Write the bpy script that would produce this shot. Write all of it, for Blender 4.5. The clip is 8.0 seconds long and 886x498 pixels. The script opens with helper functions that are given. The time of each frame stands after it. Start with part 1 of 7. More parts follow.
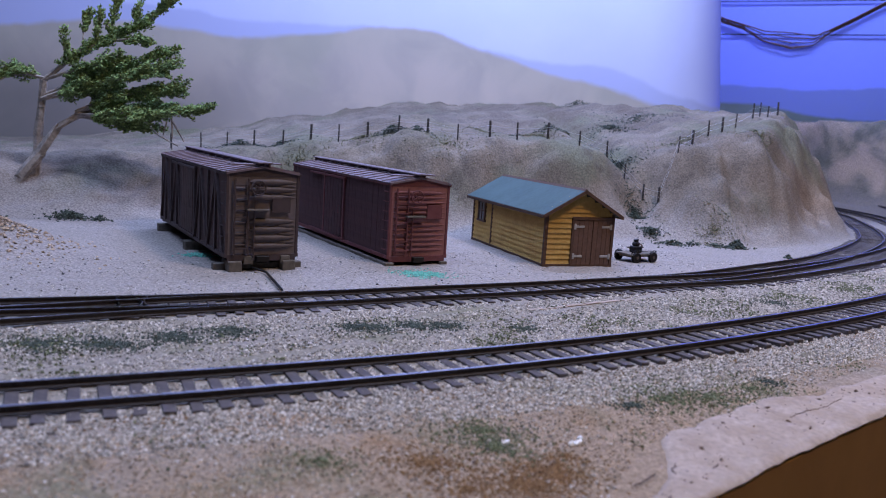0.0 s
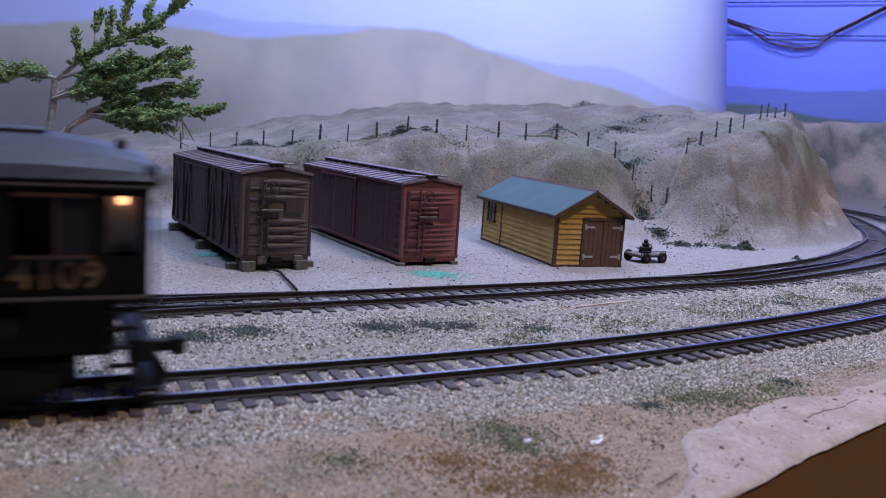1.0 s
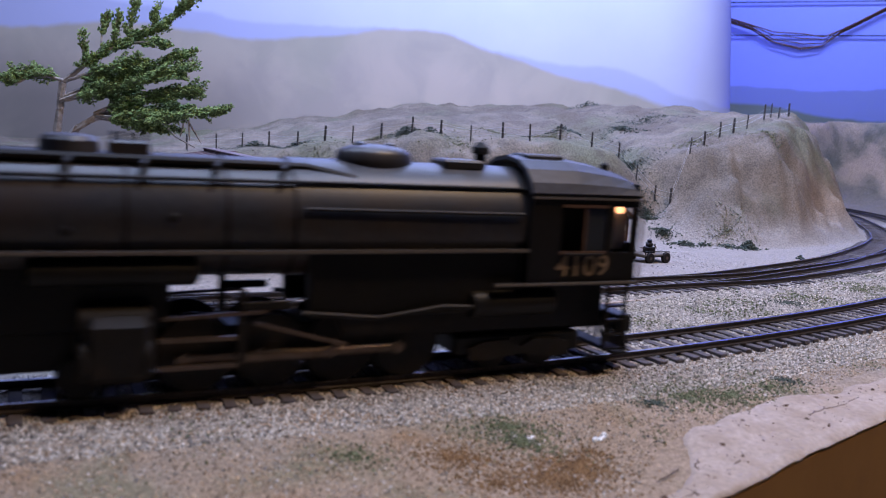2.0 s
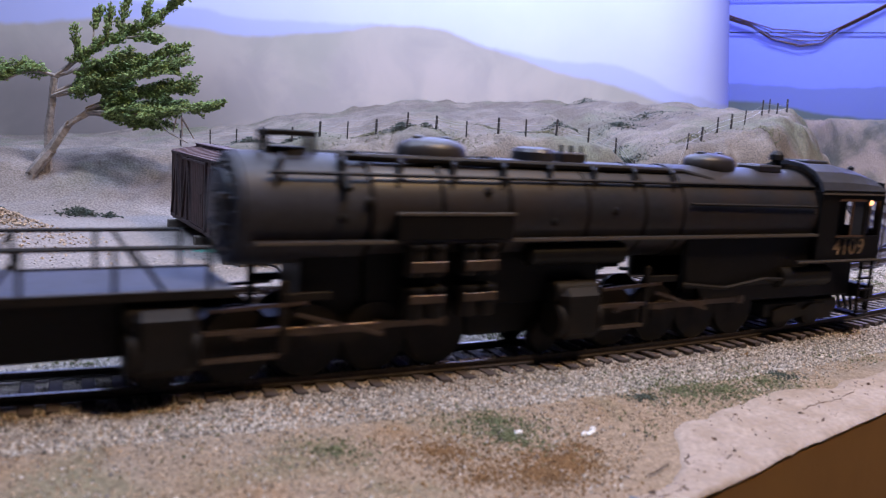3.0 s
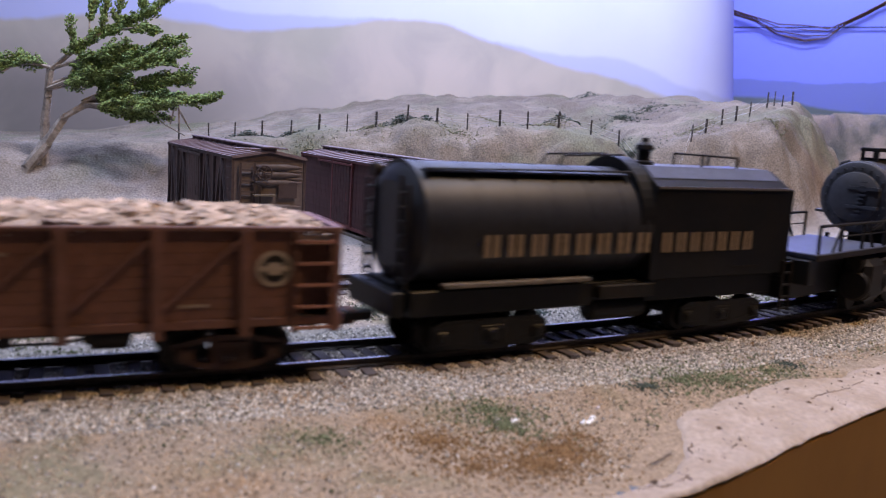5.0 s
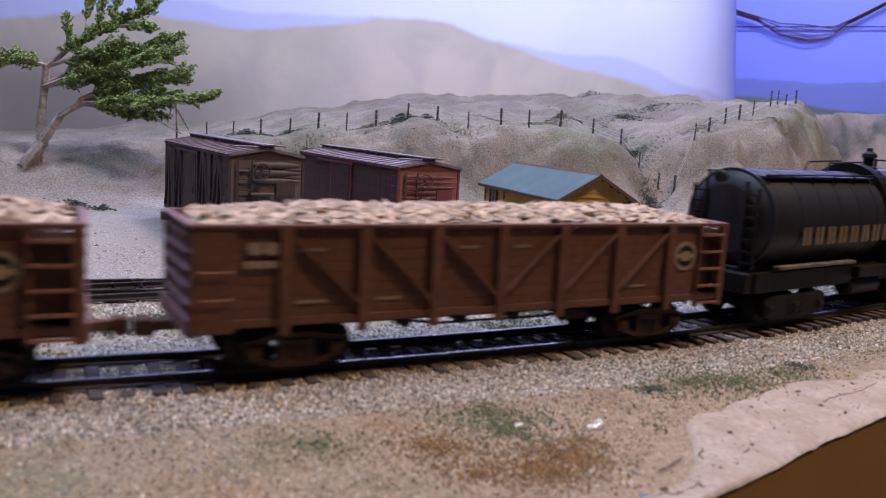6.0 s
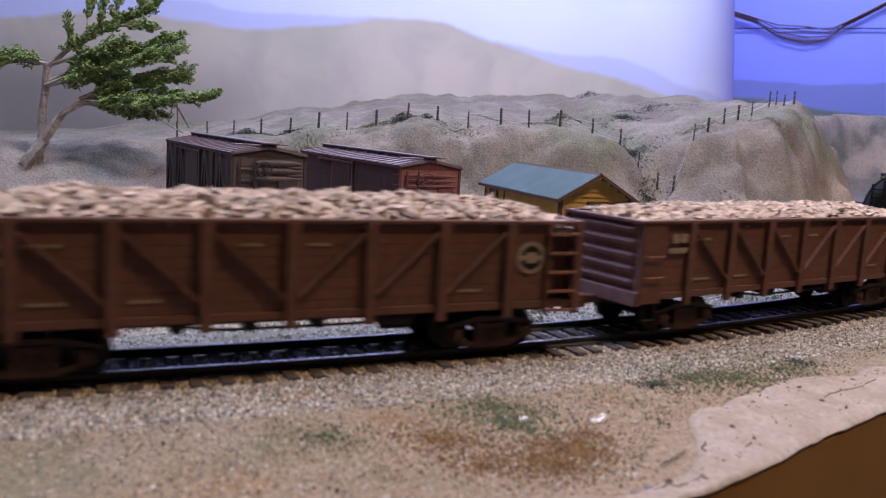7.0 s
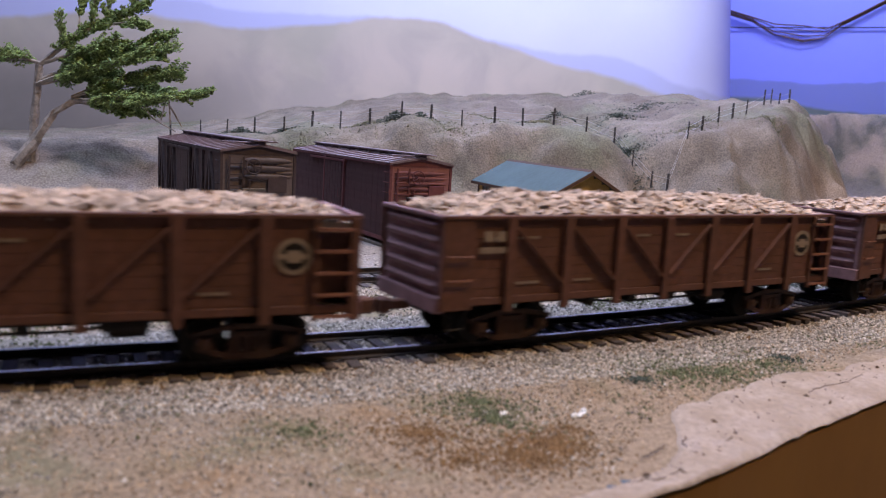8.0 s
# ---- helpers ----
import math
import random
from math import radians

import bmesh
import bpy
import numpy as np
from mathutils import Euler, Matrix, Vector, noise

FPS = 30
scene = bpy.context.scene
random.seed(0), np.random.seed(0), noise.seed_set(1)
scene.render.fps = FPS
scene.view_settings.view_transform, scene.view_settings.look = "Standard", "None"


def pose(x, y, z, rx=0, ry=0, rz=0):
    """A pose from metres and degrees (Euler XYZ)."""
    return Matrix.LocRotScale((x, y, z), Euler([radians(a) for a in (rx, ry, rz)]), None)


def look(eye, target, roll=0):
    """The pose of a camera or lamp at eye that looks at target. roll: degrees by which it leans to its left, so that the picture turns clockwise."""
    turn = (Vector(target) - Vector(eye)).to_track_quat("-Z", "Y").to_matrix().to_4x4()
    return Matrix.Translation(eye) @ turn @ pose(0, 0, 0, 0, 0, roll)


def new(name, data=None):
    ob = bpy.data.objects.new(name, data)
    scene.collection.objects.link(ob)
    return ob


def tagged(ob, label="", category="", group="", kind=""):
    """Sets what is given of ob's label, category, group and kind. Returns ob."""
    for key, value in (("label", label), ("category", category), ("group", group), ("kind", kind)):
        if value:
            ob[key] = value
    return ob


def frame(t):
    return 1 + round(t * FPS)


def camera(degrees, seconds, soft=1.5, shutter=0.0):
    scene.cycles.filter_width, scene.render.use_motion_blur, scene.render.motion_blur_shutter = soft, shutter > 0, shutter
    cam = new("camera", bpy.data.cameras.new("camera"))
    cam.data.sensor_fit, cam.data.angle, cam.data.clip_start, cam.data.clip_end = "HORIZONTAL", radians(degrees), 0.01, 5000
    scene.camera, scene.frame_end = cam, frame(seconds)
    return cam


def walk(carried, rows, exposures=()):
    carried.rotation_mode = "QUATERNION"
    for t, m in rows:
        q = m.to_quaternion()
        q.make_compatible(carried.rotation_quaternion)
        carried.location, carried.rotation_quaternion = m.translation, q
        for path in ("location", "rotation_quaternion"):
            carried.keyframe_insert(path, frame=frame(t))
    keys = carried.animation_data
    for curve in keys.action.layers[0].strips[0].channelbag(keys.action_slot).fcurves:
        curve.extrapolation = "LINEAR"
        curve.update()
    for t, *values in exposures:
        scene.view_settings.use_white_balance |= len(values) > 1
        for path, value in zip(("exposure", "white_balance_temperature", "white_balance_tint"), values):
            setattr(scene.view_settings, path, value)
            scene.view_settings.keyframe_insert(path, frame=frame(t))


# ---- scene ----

# The clip shows a model railway at 1:87; lengths below are in millimetres and MM turns them into metres.
MM = 0.001
cam = camera(56.5, 8.0, soft=1.0, shutter=0.5)
cam.data.dof.use_dof, cam.data.dof.focus_distance, cam.data.dof.aperture_fstop = True, 0.42, 29.0
PATH = [
    (0, (0.0019, -0.0002, 0.0678), (0.0023, 0.3956, 0.0099), 3.67),
    (0.5, (-0.0000, 0.0000, 0.0675), (0.0000, 0.3958, 0.0097), 3.64),
    (1, (-0.0029, -0.0018, 0.0678), (-0.0034, 0.3940, 0.0099), 3.77),
    (1.5, (-0.0041, -0.0056, 0.0684), (-0.0063, 0.3902, 0.0107), 3.72),
    (3, (0.0006, -0.0010, 0.0657), (-0.0022, 0.3948, 0.0075), 3.59),
    (3.5, (0.0005, -0.0005, 0.0642), (-0.0023, 0.3952, 0.0058), 3.55),
    (4, (0.0023, 0.0004, 0.0626), (-0.0014, 0.3961, 0.0040), 3.48),
    (4.5, (0.0033, 0.0019, 0.0619), (-0.0014, 0.3975, 0.0033), 3.43),
    (6, (0.0030, 0.0114, 0.0596), (-0.0021, 0.4071, 0.0013), 3.40),
    (6.5, (0.0022, 0.0106, 0.0597), (-0.0023, 0.4064, 0.0018), 3.46),
    (7, (0.0014, 0.0097, 0.0584), (-0.0025, 0.4055, 0.0008), 3.50),
    (7.5, (0.0034, 0.0094, 0.0574), (-0.0002, 0.4052, 0.0002), 3.47),
    (8, (0.0058, 0.0104, 0.0572), (0.0019, 0.4063, -0.0002), 3.43),
]
EXPOSURES = [(0.0, 0.1, 5500, 10), (1.0, 0.15, 5500, 10), (1.7, 0.25, 5600, 10), (2.8, 0.55, 6050, 10), (3.5, 0.68, 6250, 10), (4.5, 0.65, 6400, 10), (6.0, 0.5, 6550, 10), (8.0, 0.45, 6600, 10)]
walk(cam, [(t, look(eye, target, roll)) for t, eye, target, roll in PATH], EXPOSURES)

# ---- light: strip lamps over the backdrop, an added far fill, a warm bulb over the aisle, faint room light ----
world = bpy.data.worlds.new("room_air")
world.use_nodes = True
world.node_tree.nodes["Background"].inputs["Color"].default_value = (0.55, 0.62, 0.9, 1)
world.node_tree.nodes["Background"].inputs["Strength"].default_value = 0.25
scene.world = world


def lamp(name, eye, target, size, size_y, watts, colour):
    data = bpy.data.lights.new(name, "AREA")
    data.shape, data.size, data.size_y = "RECTANGLE", size * MM, size_y * MM
    data.energy, data.color = watts, colour
    ob = new(name, data)
    ob.matrix_world = look(Vector(eye) * MM, Vector(target) * MM)
    return ob


lamp("strip_lamp", (-90, 235, 900), (-90, 330, 0), 1100, 60, 9.3, (0.62, 0.71, 1.0))
lamp("strip_lamp", (50, 700, 600), (50, 900, 260), 420, 50, 4.9, (0.58, 0.65, 1.0))
# unseen fill, added only to brighten the far wall and bank
lamp("strip_lamp", (700, 1300, 800), (700, 1500, 330), 500, 60, 5.2, (0.58, 0.66, 1.0))
lamp("aisle_bulb", (350, 140, 660), (150, 250, 0), 90, 90, 2.45, (1.0, 0.64, 0.33))

# ---- materials ----
def material(name, colour, rough=0.8, metal=0.0, vary=0.25, scale=60.0, dirt=None, dirt_amount=0.4, dirt_scale=9.0, bump=0.0, bump_scale=500.0, island=0.0, spec=0.3, worn=None):
    """A procedural surface: base colour with fine and coarse variation, optional dirt, and fine relief. Scales are per metre."""
    mat = bpy.data.materials.new(name)
    mat.use_nodes = True
    nt = mat.node_tree
    n, l = nt.nodes, nt.links
    bsdf = n["Principled BSDF"]
    bsdf.inputs["Roughness"].default_value, bsdf.inputs["Metallic"].default_value = rough, metal
    bsdf.inputs["Specular IOR Level"].default_value = spec
    tex = n.new("ShaderNodeTexCoord")
    fine = n.new("ShaderNodeTexNoise")
    fine.inputs["Scale"].default_value, fine.inputs["Detail"].default_value = scale * 10, 6
    l.new(tex.outputs["Object"], fine.inputs["Vector"])
    hsv = n.new("ShaderNodeHueSaturation")
    hsv.inputs["Color"].default_value = (*colour, 1)
    rng = n.new("ShaderNodeMapRange")
    rng.inputs["From Min"].default_value, rng.inputs["From Max"].default_value = 0.25, 0.75
    rng.inputs["To Min"].default_value, rng.inputs["To Max"].default_value = 1 - vary, 1 + vary
    l.new(fine.outputs["Fac"], rng.inputs["Value"])
    value = rng.outputs["Result"]
    if island:
        geo = n.new("ShaderNodeNewGeometry")
        r2 = n.new("ShaderNodeMapRange")
        r2.inputs["To Min"].default_value, r2.inputs["To Max"].default_value = 1 - island, 1 + island
        l.new(geo.outputs["Random Per Island"], r2.inputs["Value"])
        mul = n.new("ShaderNodeMath")
        mul.operation = "MULTIPLY"
        l.new(value, mul.inputs[0]), l.new(r2.outputs["Result"], mul.inputs[1])
        value = mul.outputs["Value"]
    l.new(value, hsv.inputs["Value"])
    out = hsv.outputs["Color"]
    if dirt:
        coarse = n.new("ShaderNodeTexNoise")
        coarse.inputs["Scale"].default_value, coarse.inputs["Detail"].default_value = dirt_scale * 10, 5
        l.new(tex.outputs["Object"], coarse.inputs["Vector"])
        ramp = n.new("ShaderNodeMapRange")
        ramp.inputs["From Min"].default_value, ramp.inputs["From Max"].default_value = 0.42, 0.68
        ramp.inputs["To Max"].default_value = dirt_amount
        l.new(coarse.outputs["Fac"], ramp.inputs["Value"])
        mix = n.new("ShaderNodeMix")
        mix.data_type = "RGBA"
        l.new(ramp.outputs["Result"], mix.inputs["Factor"]), l.new(out, mix.inputs["A"])
        mix.inputs["B"].default_value = (*dirt, 1)
        out = mix.outputs["Result"]
    if worn:
        # paint rubbed and dusted along raised edges
        geo = n.new("ShaderNodeNewGeometry")
        edge = n.new("ShaderNodeMapRange")
        edge.inputs["From Min"].default_value, edge.inputs["From Max"].default_value = 0.52, 0.62
        edge.inputs["To Max"].default_value = 0.85
        l.new(geo.outputs["Pointiness"], edge.inputs["Value"])
        rub = n.new("ShaderNodeMath")
        rub.operation = "MULTIPLY"
        l.new(edge.outputs["Result"], rub.inputs[0]), l.new(value, rub.inputs[1])
        mix = n.new("ShaderNodeMix")
        mix.data_type = "RGBA"
        l.new(rub.outputs["Value"], mix.inputs["Factor"]), l.new(out, mix.inputs["A"])
        mix.inputs["B"].default_value = (*worn, 1)
        out = mix.outputs["Result"]
    l.new(out, bsdf.inputs["Base Color"])
    if bump:
        bn = n.new("ShaderNodeTexNoise")
        bn.inputs["Scale"].default_value, bn.inputs["Detail"].default_value = bump_scale, 4
        l.new(tex.outputs["Object"], bn.inputs["Vector"])
        bp = n.new("ShaderNodeBump")
        bp.inputs["Strength"].default_value, bp.inputs["Distance"].default_value = bump, 0.0006
        l.new(bn.outputs["Fac"], bp.inputs["Height"]), l.new(bp.outputs["Normal"], bsdf.inputs["Normal"])
    return mat



def nodes_of(name, rough=0.95):
    mat = bpy.data.materials.new(name)
    mat.use_nodes = True
    n, l = mat.node_tree.nodes, mat.node_tree.links
    n["Principled BSDF"].inputs["Roughness"].default_value = rough
    n["Principled BSDF"].inputs["Specular IOR Level"].default_value = 0.15
    return mat, n, l, n.new("ShaderNodeTexCoord")


def noise_at(n, l, coord, scale, detail=5.0, distortion=0.0):
    t = n.new("ShaderNodeTexNoise")
    t.inputs["Scale"].default_value, t.inputs["Detail"].default_value, t.inputs["Distortion"].default_value = scale, detail, distortion
    l.new(coord, t.inputs["Vector"])
    return t.outputs["Fac"]


def ramp_of(n, l, value, lo, hi, to_lo=0.0, to_hi=1.0):
    r = n.new("ShaderNodeMapRange")
    r.interpolation_type = "SMOOTHSTEP"
    for key, v in (("From Min", lo), ("From Max", hi), ("To Min", to_lo), ("To Max", to_hi)):
        r.inputs[key].default_value = v
    l.new(value, r.inputs["Value"])
    return r.outputs["Result"]


def math_of(n, l, op, a, b):
    m = n.new("ShaderNodeMath")
    m.operation = op
    for k, v in enumerate((a, b)):
        if isinstance(v, (int, float)):
            m.inputs[k].default_value = v
        else:
            l.new(v, m.inputs[k])
    return m.outputs["Value"]


def mix_of(n, l, fac, a, b):
    m = n.new("ShaderNodeMix")
    m.data_type = "RGBA"
    if isinstance(fac, float):
        m.inputs["Factor"].default_value = fac
    else:
        l.new(fac, m.inputs["Factor"])
    for key, v in (("A", a), ("B", b)):
        if isinstance(v, tuple):
            m.inputs[key].default_value = (*v, 1)
        else:
            l.new(v, m.inputs[key])
    return m.outputs["Result"]


def soil_material():
    """Sifted sand: grey in the yard, tan and rusty by the aisle, straw and sage on the hills, ochre on the cut face."""
    mat, n, l, tex = nodes_of("sandy_soil")
    co = tex.outputs["Object"]
    sep = n.new("ShaderNodeSeparateXYZ")
    l.new(co, sep.inputs["Vector"])
    x, y, z = sep.outputs
    across = math_of(n, l, "ADD", math_of(n, l, "MULTIPLY", x, -0.5), math_of(n, l, "MULTIPLY", y, 0.87))
    warp = math_of(n, l, "MULTIPLY", math_of(n, l, "SUBTRACT", noise_at(n, l, co, 18), 0.5), 0.09)
    across = math_of(n, l, "ADD", across, warp)
    grains = noise_at(n, l, co, 900, 3)
    blotch = noise_at(n, l, co, 30, 6)
    col = mix_of(n, l, ramp_of(n, l, across, 0.14, 0.19), (0.275, 0.205, 0.14), (0.26, 0.225, 0.185))
    col = mix_of(n, l, ramp_of(n, l, across, 0.255, 0.30), col, (0.285, 0.25, 0.225))
    rust = math_of(n, l, "MULTIPLY", ramp_of(n, l, noise_at(n, l, co, 22, 6, 0.5), 0.52, 0.66), ramp_of(n, l, across, 0.20, 0.15))
    col = mix_of(n, l, math_of(n, l, "MULTIPLY", rust, 0.75), col, (0.25, 0.14, 0.06))
    moss = math_of(n, l, "MULTIPLY", ramp_of(n, l, noise_at(n, l, co, 26, 5, 0.4), 0.5, 0.66), ramp_of(n, l, across, 0.30, 0.24))
    col = mix_of(n, l, math_of(n, l, "MULTIPLY", moss, 0.6), col, (0.15, 0.14, 0.075))
    col = mix_of(n, l, ramp_of(n, l, y, 0.80, 0.90), col, (0.17, 0.14, 0.11))
    hill = ramp_of(n, l, z, 0.002, 0.03)
    straw = mix_of(n, l, ramp_of(n, l, blotch, 0.35, 0.65), (0.21, 0.175, 0.142), (0.15, 0.127, 0.105))
    straw = mix_of(n, l, math_of(n, l, "MULTIPLY", ramp_of(n, l, noise_at(n, l, co, 14, 7), 0.47, 0.64), 0.75), straw, (0.13, 0.132, 0.088))
    straw = mix_of(n, l, math_of(n, l, "MULTIPLY", ramp_of(n, l, noise_at(n, l, co, 55, 6), 0.56, 0.70), 0.55), straw, (0.085, 0.073, 0.062))
    ochre = math_of(n, l, "MULTIPLY", math_of(n, l, "MULTIPLY", ramp_of(n, l, x, 0.20, 0.29), ramp_of(n, l, z, 0.085, 0.02)), ramp_of(n, l, noise_at(n, l, co, 20, 5), 0.3, 0.6))
    ochre = math_of(n, l, "MULTIPLY", ochre, ramp_of(n, l, y, 1.06, 0.96))
    straw = mix_of(n, l, math_of(n, l, "MULTIPLY", ochre, 0.5), straw, (0.34, 0.23, 0.15))
    beyond = math_of(n, l, "MULTIPLY", ramp_of(n, l, y, 1.0, 1.1), ramp_of(n, l, noise_at(n, l, co, 12, 6), 0.35, 0.6, 0.5, 0.95))
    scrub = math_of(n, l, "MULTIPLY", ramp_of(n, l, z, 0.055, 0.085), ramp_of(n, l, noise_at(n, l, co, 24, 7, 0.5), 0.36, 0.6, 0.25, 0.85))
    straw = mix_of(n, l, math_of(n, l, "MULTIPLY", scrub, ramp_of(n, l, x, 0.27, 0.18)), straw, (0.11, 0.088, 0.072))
    bank = mix_of(n, l, ramp_of(n, l, noise_at(n, l, co, 9, 7, 0.8), 0.42, 0.6), (0.09, 0.088, 0.062), (0.34, 0.25, 0.17))
    straw = mix_of(n, l, beyond, straw, bank)
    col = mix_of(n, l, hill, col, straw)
    shade = ramp_of(n, l, grains, 0.3, 0.7, 0.72, 1.25)
    hsv = n.new("ShaderNodeHueSaturation")
    l.new(col, hsv.inputs["Color"]), l.new(shade, hsv.inputs["Value"])
    b = n["Principled BSDF"]
    l.new(hsv.outputs["Color"], b.inputs["Base Color"])
    bump = n.new("ShaderNodeBump")
    bump.inputs["Strength"].default_value, bump.inputs["Distance"].default_value = 0.6, 0.0007
    l.new(math_of(n, l, "ADD", noise_at(n, l, co, 700, 4), math_of(n, l, "MULTIPLY", noise_at(n, l, co, 160, 4), 1.5)), bump.inputs["Height"])
    l.new(bump.outputs["Normal"], b.inputs["Normal"])
    return mat


def ridge_of(n, l, x, x0, x1, heights, top):
    """The height of a painted skyline along x, as a curve."""
    t = ramp = n.new("ShaderNodeValToRGB")
    ramp.color_ramp.interpolation = "B_SPLINE"
    els = ramp.color_ramp.elements
    for k, h in enumerate(heights):
        p = k / (len(heights) - 1)
        e = els[k] if k < 2 else els.new(p)
        e.position = p
        e.color = (h / top, h / top, h / top, 1)
    lin = n.new("ShaderNodeMapRange")
    lin.inputs["From Min"].default_value, lin.inputs["From Max"].default_value = x0, x1
    l.new(x, lin.inputs["Value"]), l.new(lin.outputs["Result"], t.inputs["Fac"])
    return math_of(n, l, "MULTIPLY", t.outputs["Color"], top)


def mural_material(name, sky_low, sky_high, far_ridge, near_ridge, x0, x1, far_col, near_a, near_b, green, wash_col=(0.17, 0.155, 0.15)):
    """A sky with two soft skylines brushed on a wall; past the curve its blue includes shade."""
    mat, n, l, tex = nodes_of(name, 0.85)
    co = tex.outputs["Object"]
    sep = n.new("ShaderNodeSeparateXYZ")
    l.new(co, sep.inputs["Vector"])
    x, y, z = sep.outputs
    wob = math_of(n, l, "MULTIPLY", math_of(n, l, "SUBTRACT", noise_at(n, l, co, 25, 6), 0.5), 0.012)
    zz = math_of(n, l, "ADD", z, wob)
    clouds = ramp_of(n, l, noise_at(n, l, co, 5, 5), 0.4, 0.7)
    sky = mix_of(n, l, ramp_of(n, l, z, 0.10, 0.32), sky_low, sky_high)
    sky = mix_of(n, l, math_of(n, l, "MULTIPLY", clouds, 0.25), sky, (0.72, 0.74, 0.86))
    # fall-off of light round the curved end, put into the sky colour
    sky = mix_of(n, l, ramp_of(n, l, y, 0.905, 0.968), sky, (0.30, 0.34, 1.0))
    far = ramp_of(n, l, math_of(n, l, "SUBTRACT", ridge_of(n, l, x, x0, x1, far_ridge, 0.4), zz), -0.002, 0.004)
    col = mix_of(n, l, math_of(n, l, "MULTIPLY", far, 0.85), sky, far_col)
    depth = math_of(n, l, "SUBTRACT", ridge_of(n, l, x, x0, x1, near_ridge, 0.4), zz)
    near = ramp_of(n, l, depth, -0.002, 0.005)
    land = mix_of(n, l, ramp_of(n, l, noise_at(n, l, co, 16, 7, 0.6), 0.35, 0.65), near_a, near_b)
    land = mix_of(n, l, math_of(n, l, "MULTIPLY", ramp_of(n, l, noise_at(n, l, co, 9, 6), 0.55, 0.7), 0.5), land, green)
    land = mix_of(n, l, math_of(n, l, "MULTIPLY", ramp_of(n, l, depth, 0.05, 0.005), 0.35), land, green)
    wash = math_of(n, l, "MULTIPLY", math_of(n, l, "MULTIPLY", ramp_of(n, l, x, -0.16, -0.34), ramp_of(n, l, zz, 0.15, 0.07)), ramp_of(n, l, noise_at(n, l, co, 7, 6, 0.5), 0.3, 0.6, 0.45, 0.85))
    land = mix_of(n, l, wash, land, wash_col)
    col = mix_of(n, l, near, col, land)
    l.new(col, n["Principled BSDF"].inputs["Base Color"])
    return mat


M_SOIL = soil_material()
M_MURAL = mural_material("painted_backdrop", (0.50, 0.52, 0.78), (0.52, 0.56, 0.85),
                         [0.19, 0.188, 0.186, 0.184, 0.181, 0.176, 0.171, 0.168, 0.169, 0.170, 0.168, 0.160, 0.147, 0.145, 0.147, 0.124, 0.113, 0.11],
                         [0.15, 0.147, 0.151, 0.158, 0.164, 0.155, 0.151, 0.153, 0.160, 0.169, 0.173, 0.160, 0.144, 0.132, 0.123, 0.109, 0.096, 0.092],
                         -0.55, 0.32, (0.40, 0.42, 0.66), (0.48, 0.415, 0.37), (0.395, 0.35, 0.325), (0.35, 0.335, 0.28))
# same sky paint as the backdrop, coloured bluer for the dimmer light here
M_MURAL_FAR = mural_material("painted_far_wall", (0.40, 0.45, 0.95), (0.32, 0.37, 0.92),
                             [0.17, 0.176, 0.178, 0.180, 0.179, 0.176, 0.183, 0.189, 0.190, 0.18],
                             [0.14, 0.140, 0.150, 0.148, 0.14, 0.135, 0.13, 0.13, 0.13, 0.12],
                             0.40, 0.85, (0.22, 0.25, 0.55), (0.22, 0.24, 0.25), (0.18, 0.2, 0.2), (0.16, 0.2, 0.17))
M_PLASTER = material("bare_plaster", (0.36, 0.285, 0.225), 0.95, vary=0.25, scale=70, dirt=(0.27, 0.20, 0.14), dirt_amount=0.75, dirt_scale=9, bump=1.0, bump_scale=260)
M_FASCIA = material("brown_paint", (0.38, 0.21, 0.06), 0.5, vary=0.08, scale=10, dirt=(0.32, 0.17, 0.055), dirt_amount=0.4, dirt_scale=2, bump=0.1, bump_scale=300)
M_TIE = material("weathered_tie", (0.06, 0.05, 0.05), 0.85, vary=0.35, scale=60, dirt=(0.16, 0.135, 0.125), dirt_amount=0.5, dirt_scale=14, island=0.35)
M_RAIL = material("rusty_rail", (0.045, 0.036, 0.032), 0.5, 0.3, vary=0.3, scale=80)
M_RAILTOP = material("polished_rail_head", (0.55, 0.53, 0.52), 0.22, 1.0, vary=0.1, scale=60)
M_BLACK = material("sooty_black", (0.006, 0.006, 0.0065), 0.5, vary=0.3, scale=60, dirt=(0.013, 0.0105, 0.009), dirt_amount=0.5, dirt_scale=6, spec=0.22)
M_ROOM = material("room_paint", (0.11, 0.11, 0.13), 0.9, vary=0.05, scale=2)

M_BALLAST = material("pale_gravel", (0.40, 0.36, 0.31), 0.9, vary=0.15, scale=50, island=0.72)
M_GRIT = material("tan_grit", (0.36, 0.27, 0.185), 0.9, vary=0.15, scale=50, island=0.65)
M_DARKGRIT = material("dark_cinder", (0.12, 0.11, 0.11), 0.9, vary=0.2, scale=50, island=0.5)
M_TURF = material("sage_turf", (0.125, 0.135, 0.07), 0.95, vary=0.3, scale=60, island=0.5)
M_TURF_DARK = material("dark_shrub", (0.065, 0.078, 0.062), 0.95, vary=0.3, scale=60, island=0.5)
M_TEAL = material("teal_flock", (0.16, 0.42, 0.33), 0.95, vary=0.2, scale=60, island=0.3)
M_LEAF = material("cypress_foliage", (0.20, 0.27, 0.095), 0.85, vary=0.35, scale=60, island=0.6)
M_BARK = material("grey_bark", (0.34, 0.30, 0.265), 0.95, vary=0.35, scale=50, dirt=(0.10, 0.085, 0.075), dirt_amount=0.6, dirt_scale=12, bump=0.8, bump_scale=500)
M_POST = material("weathered_post", (0.055, 0.05, 0.05), 0.9, vary=0.3, scale=50)
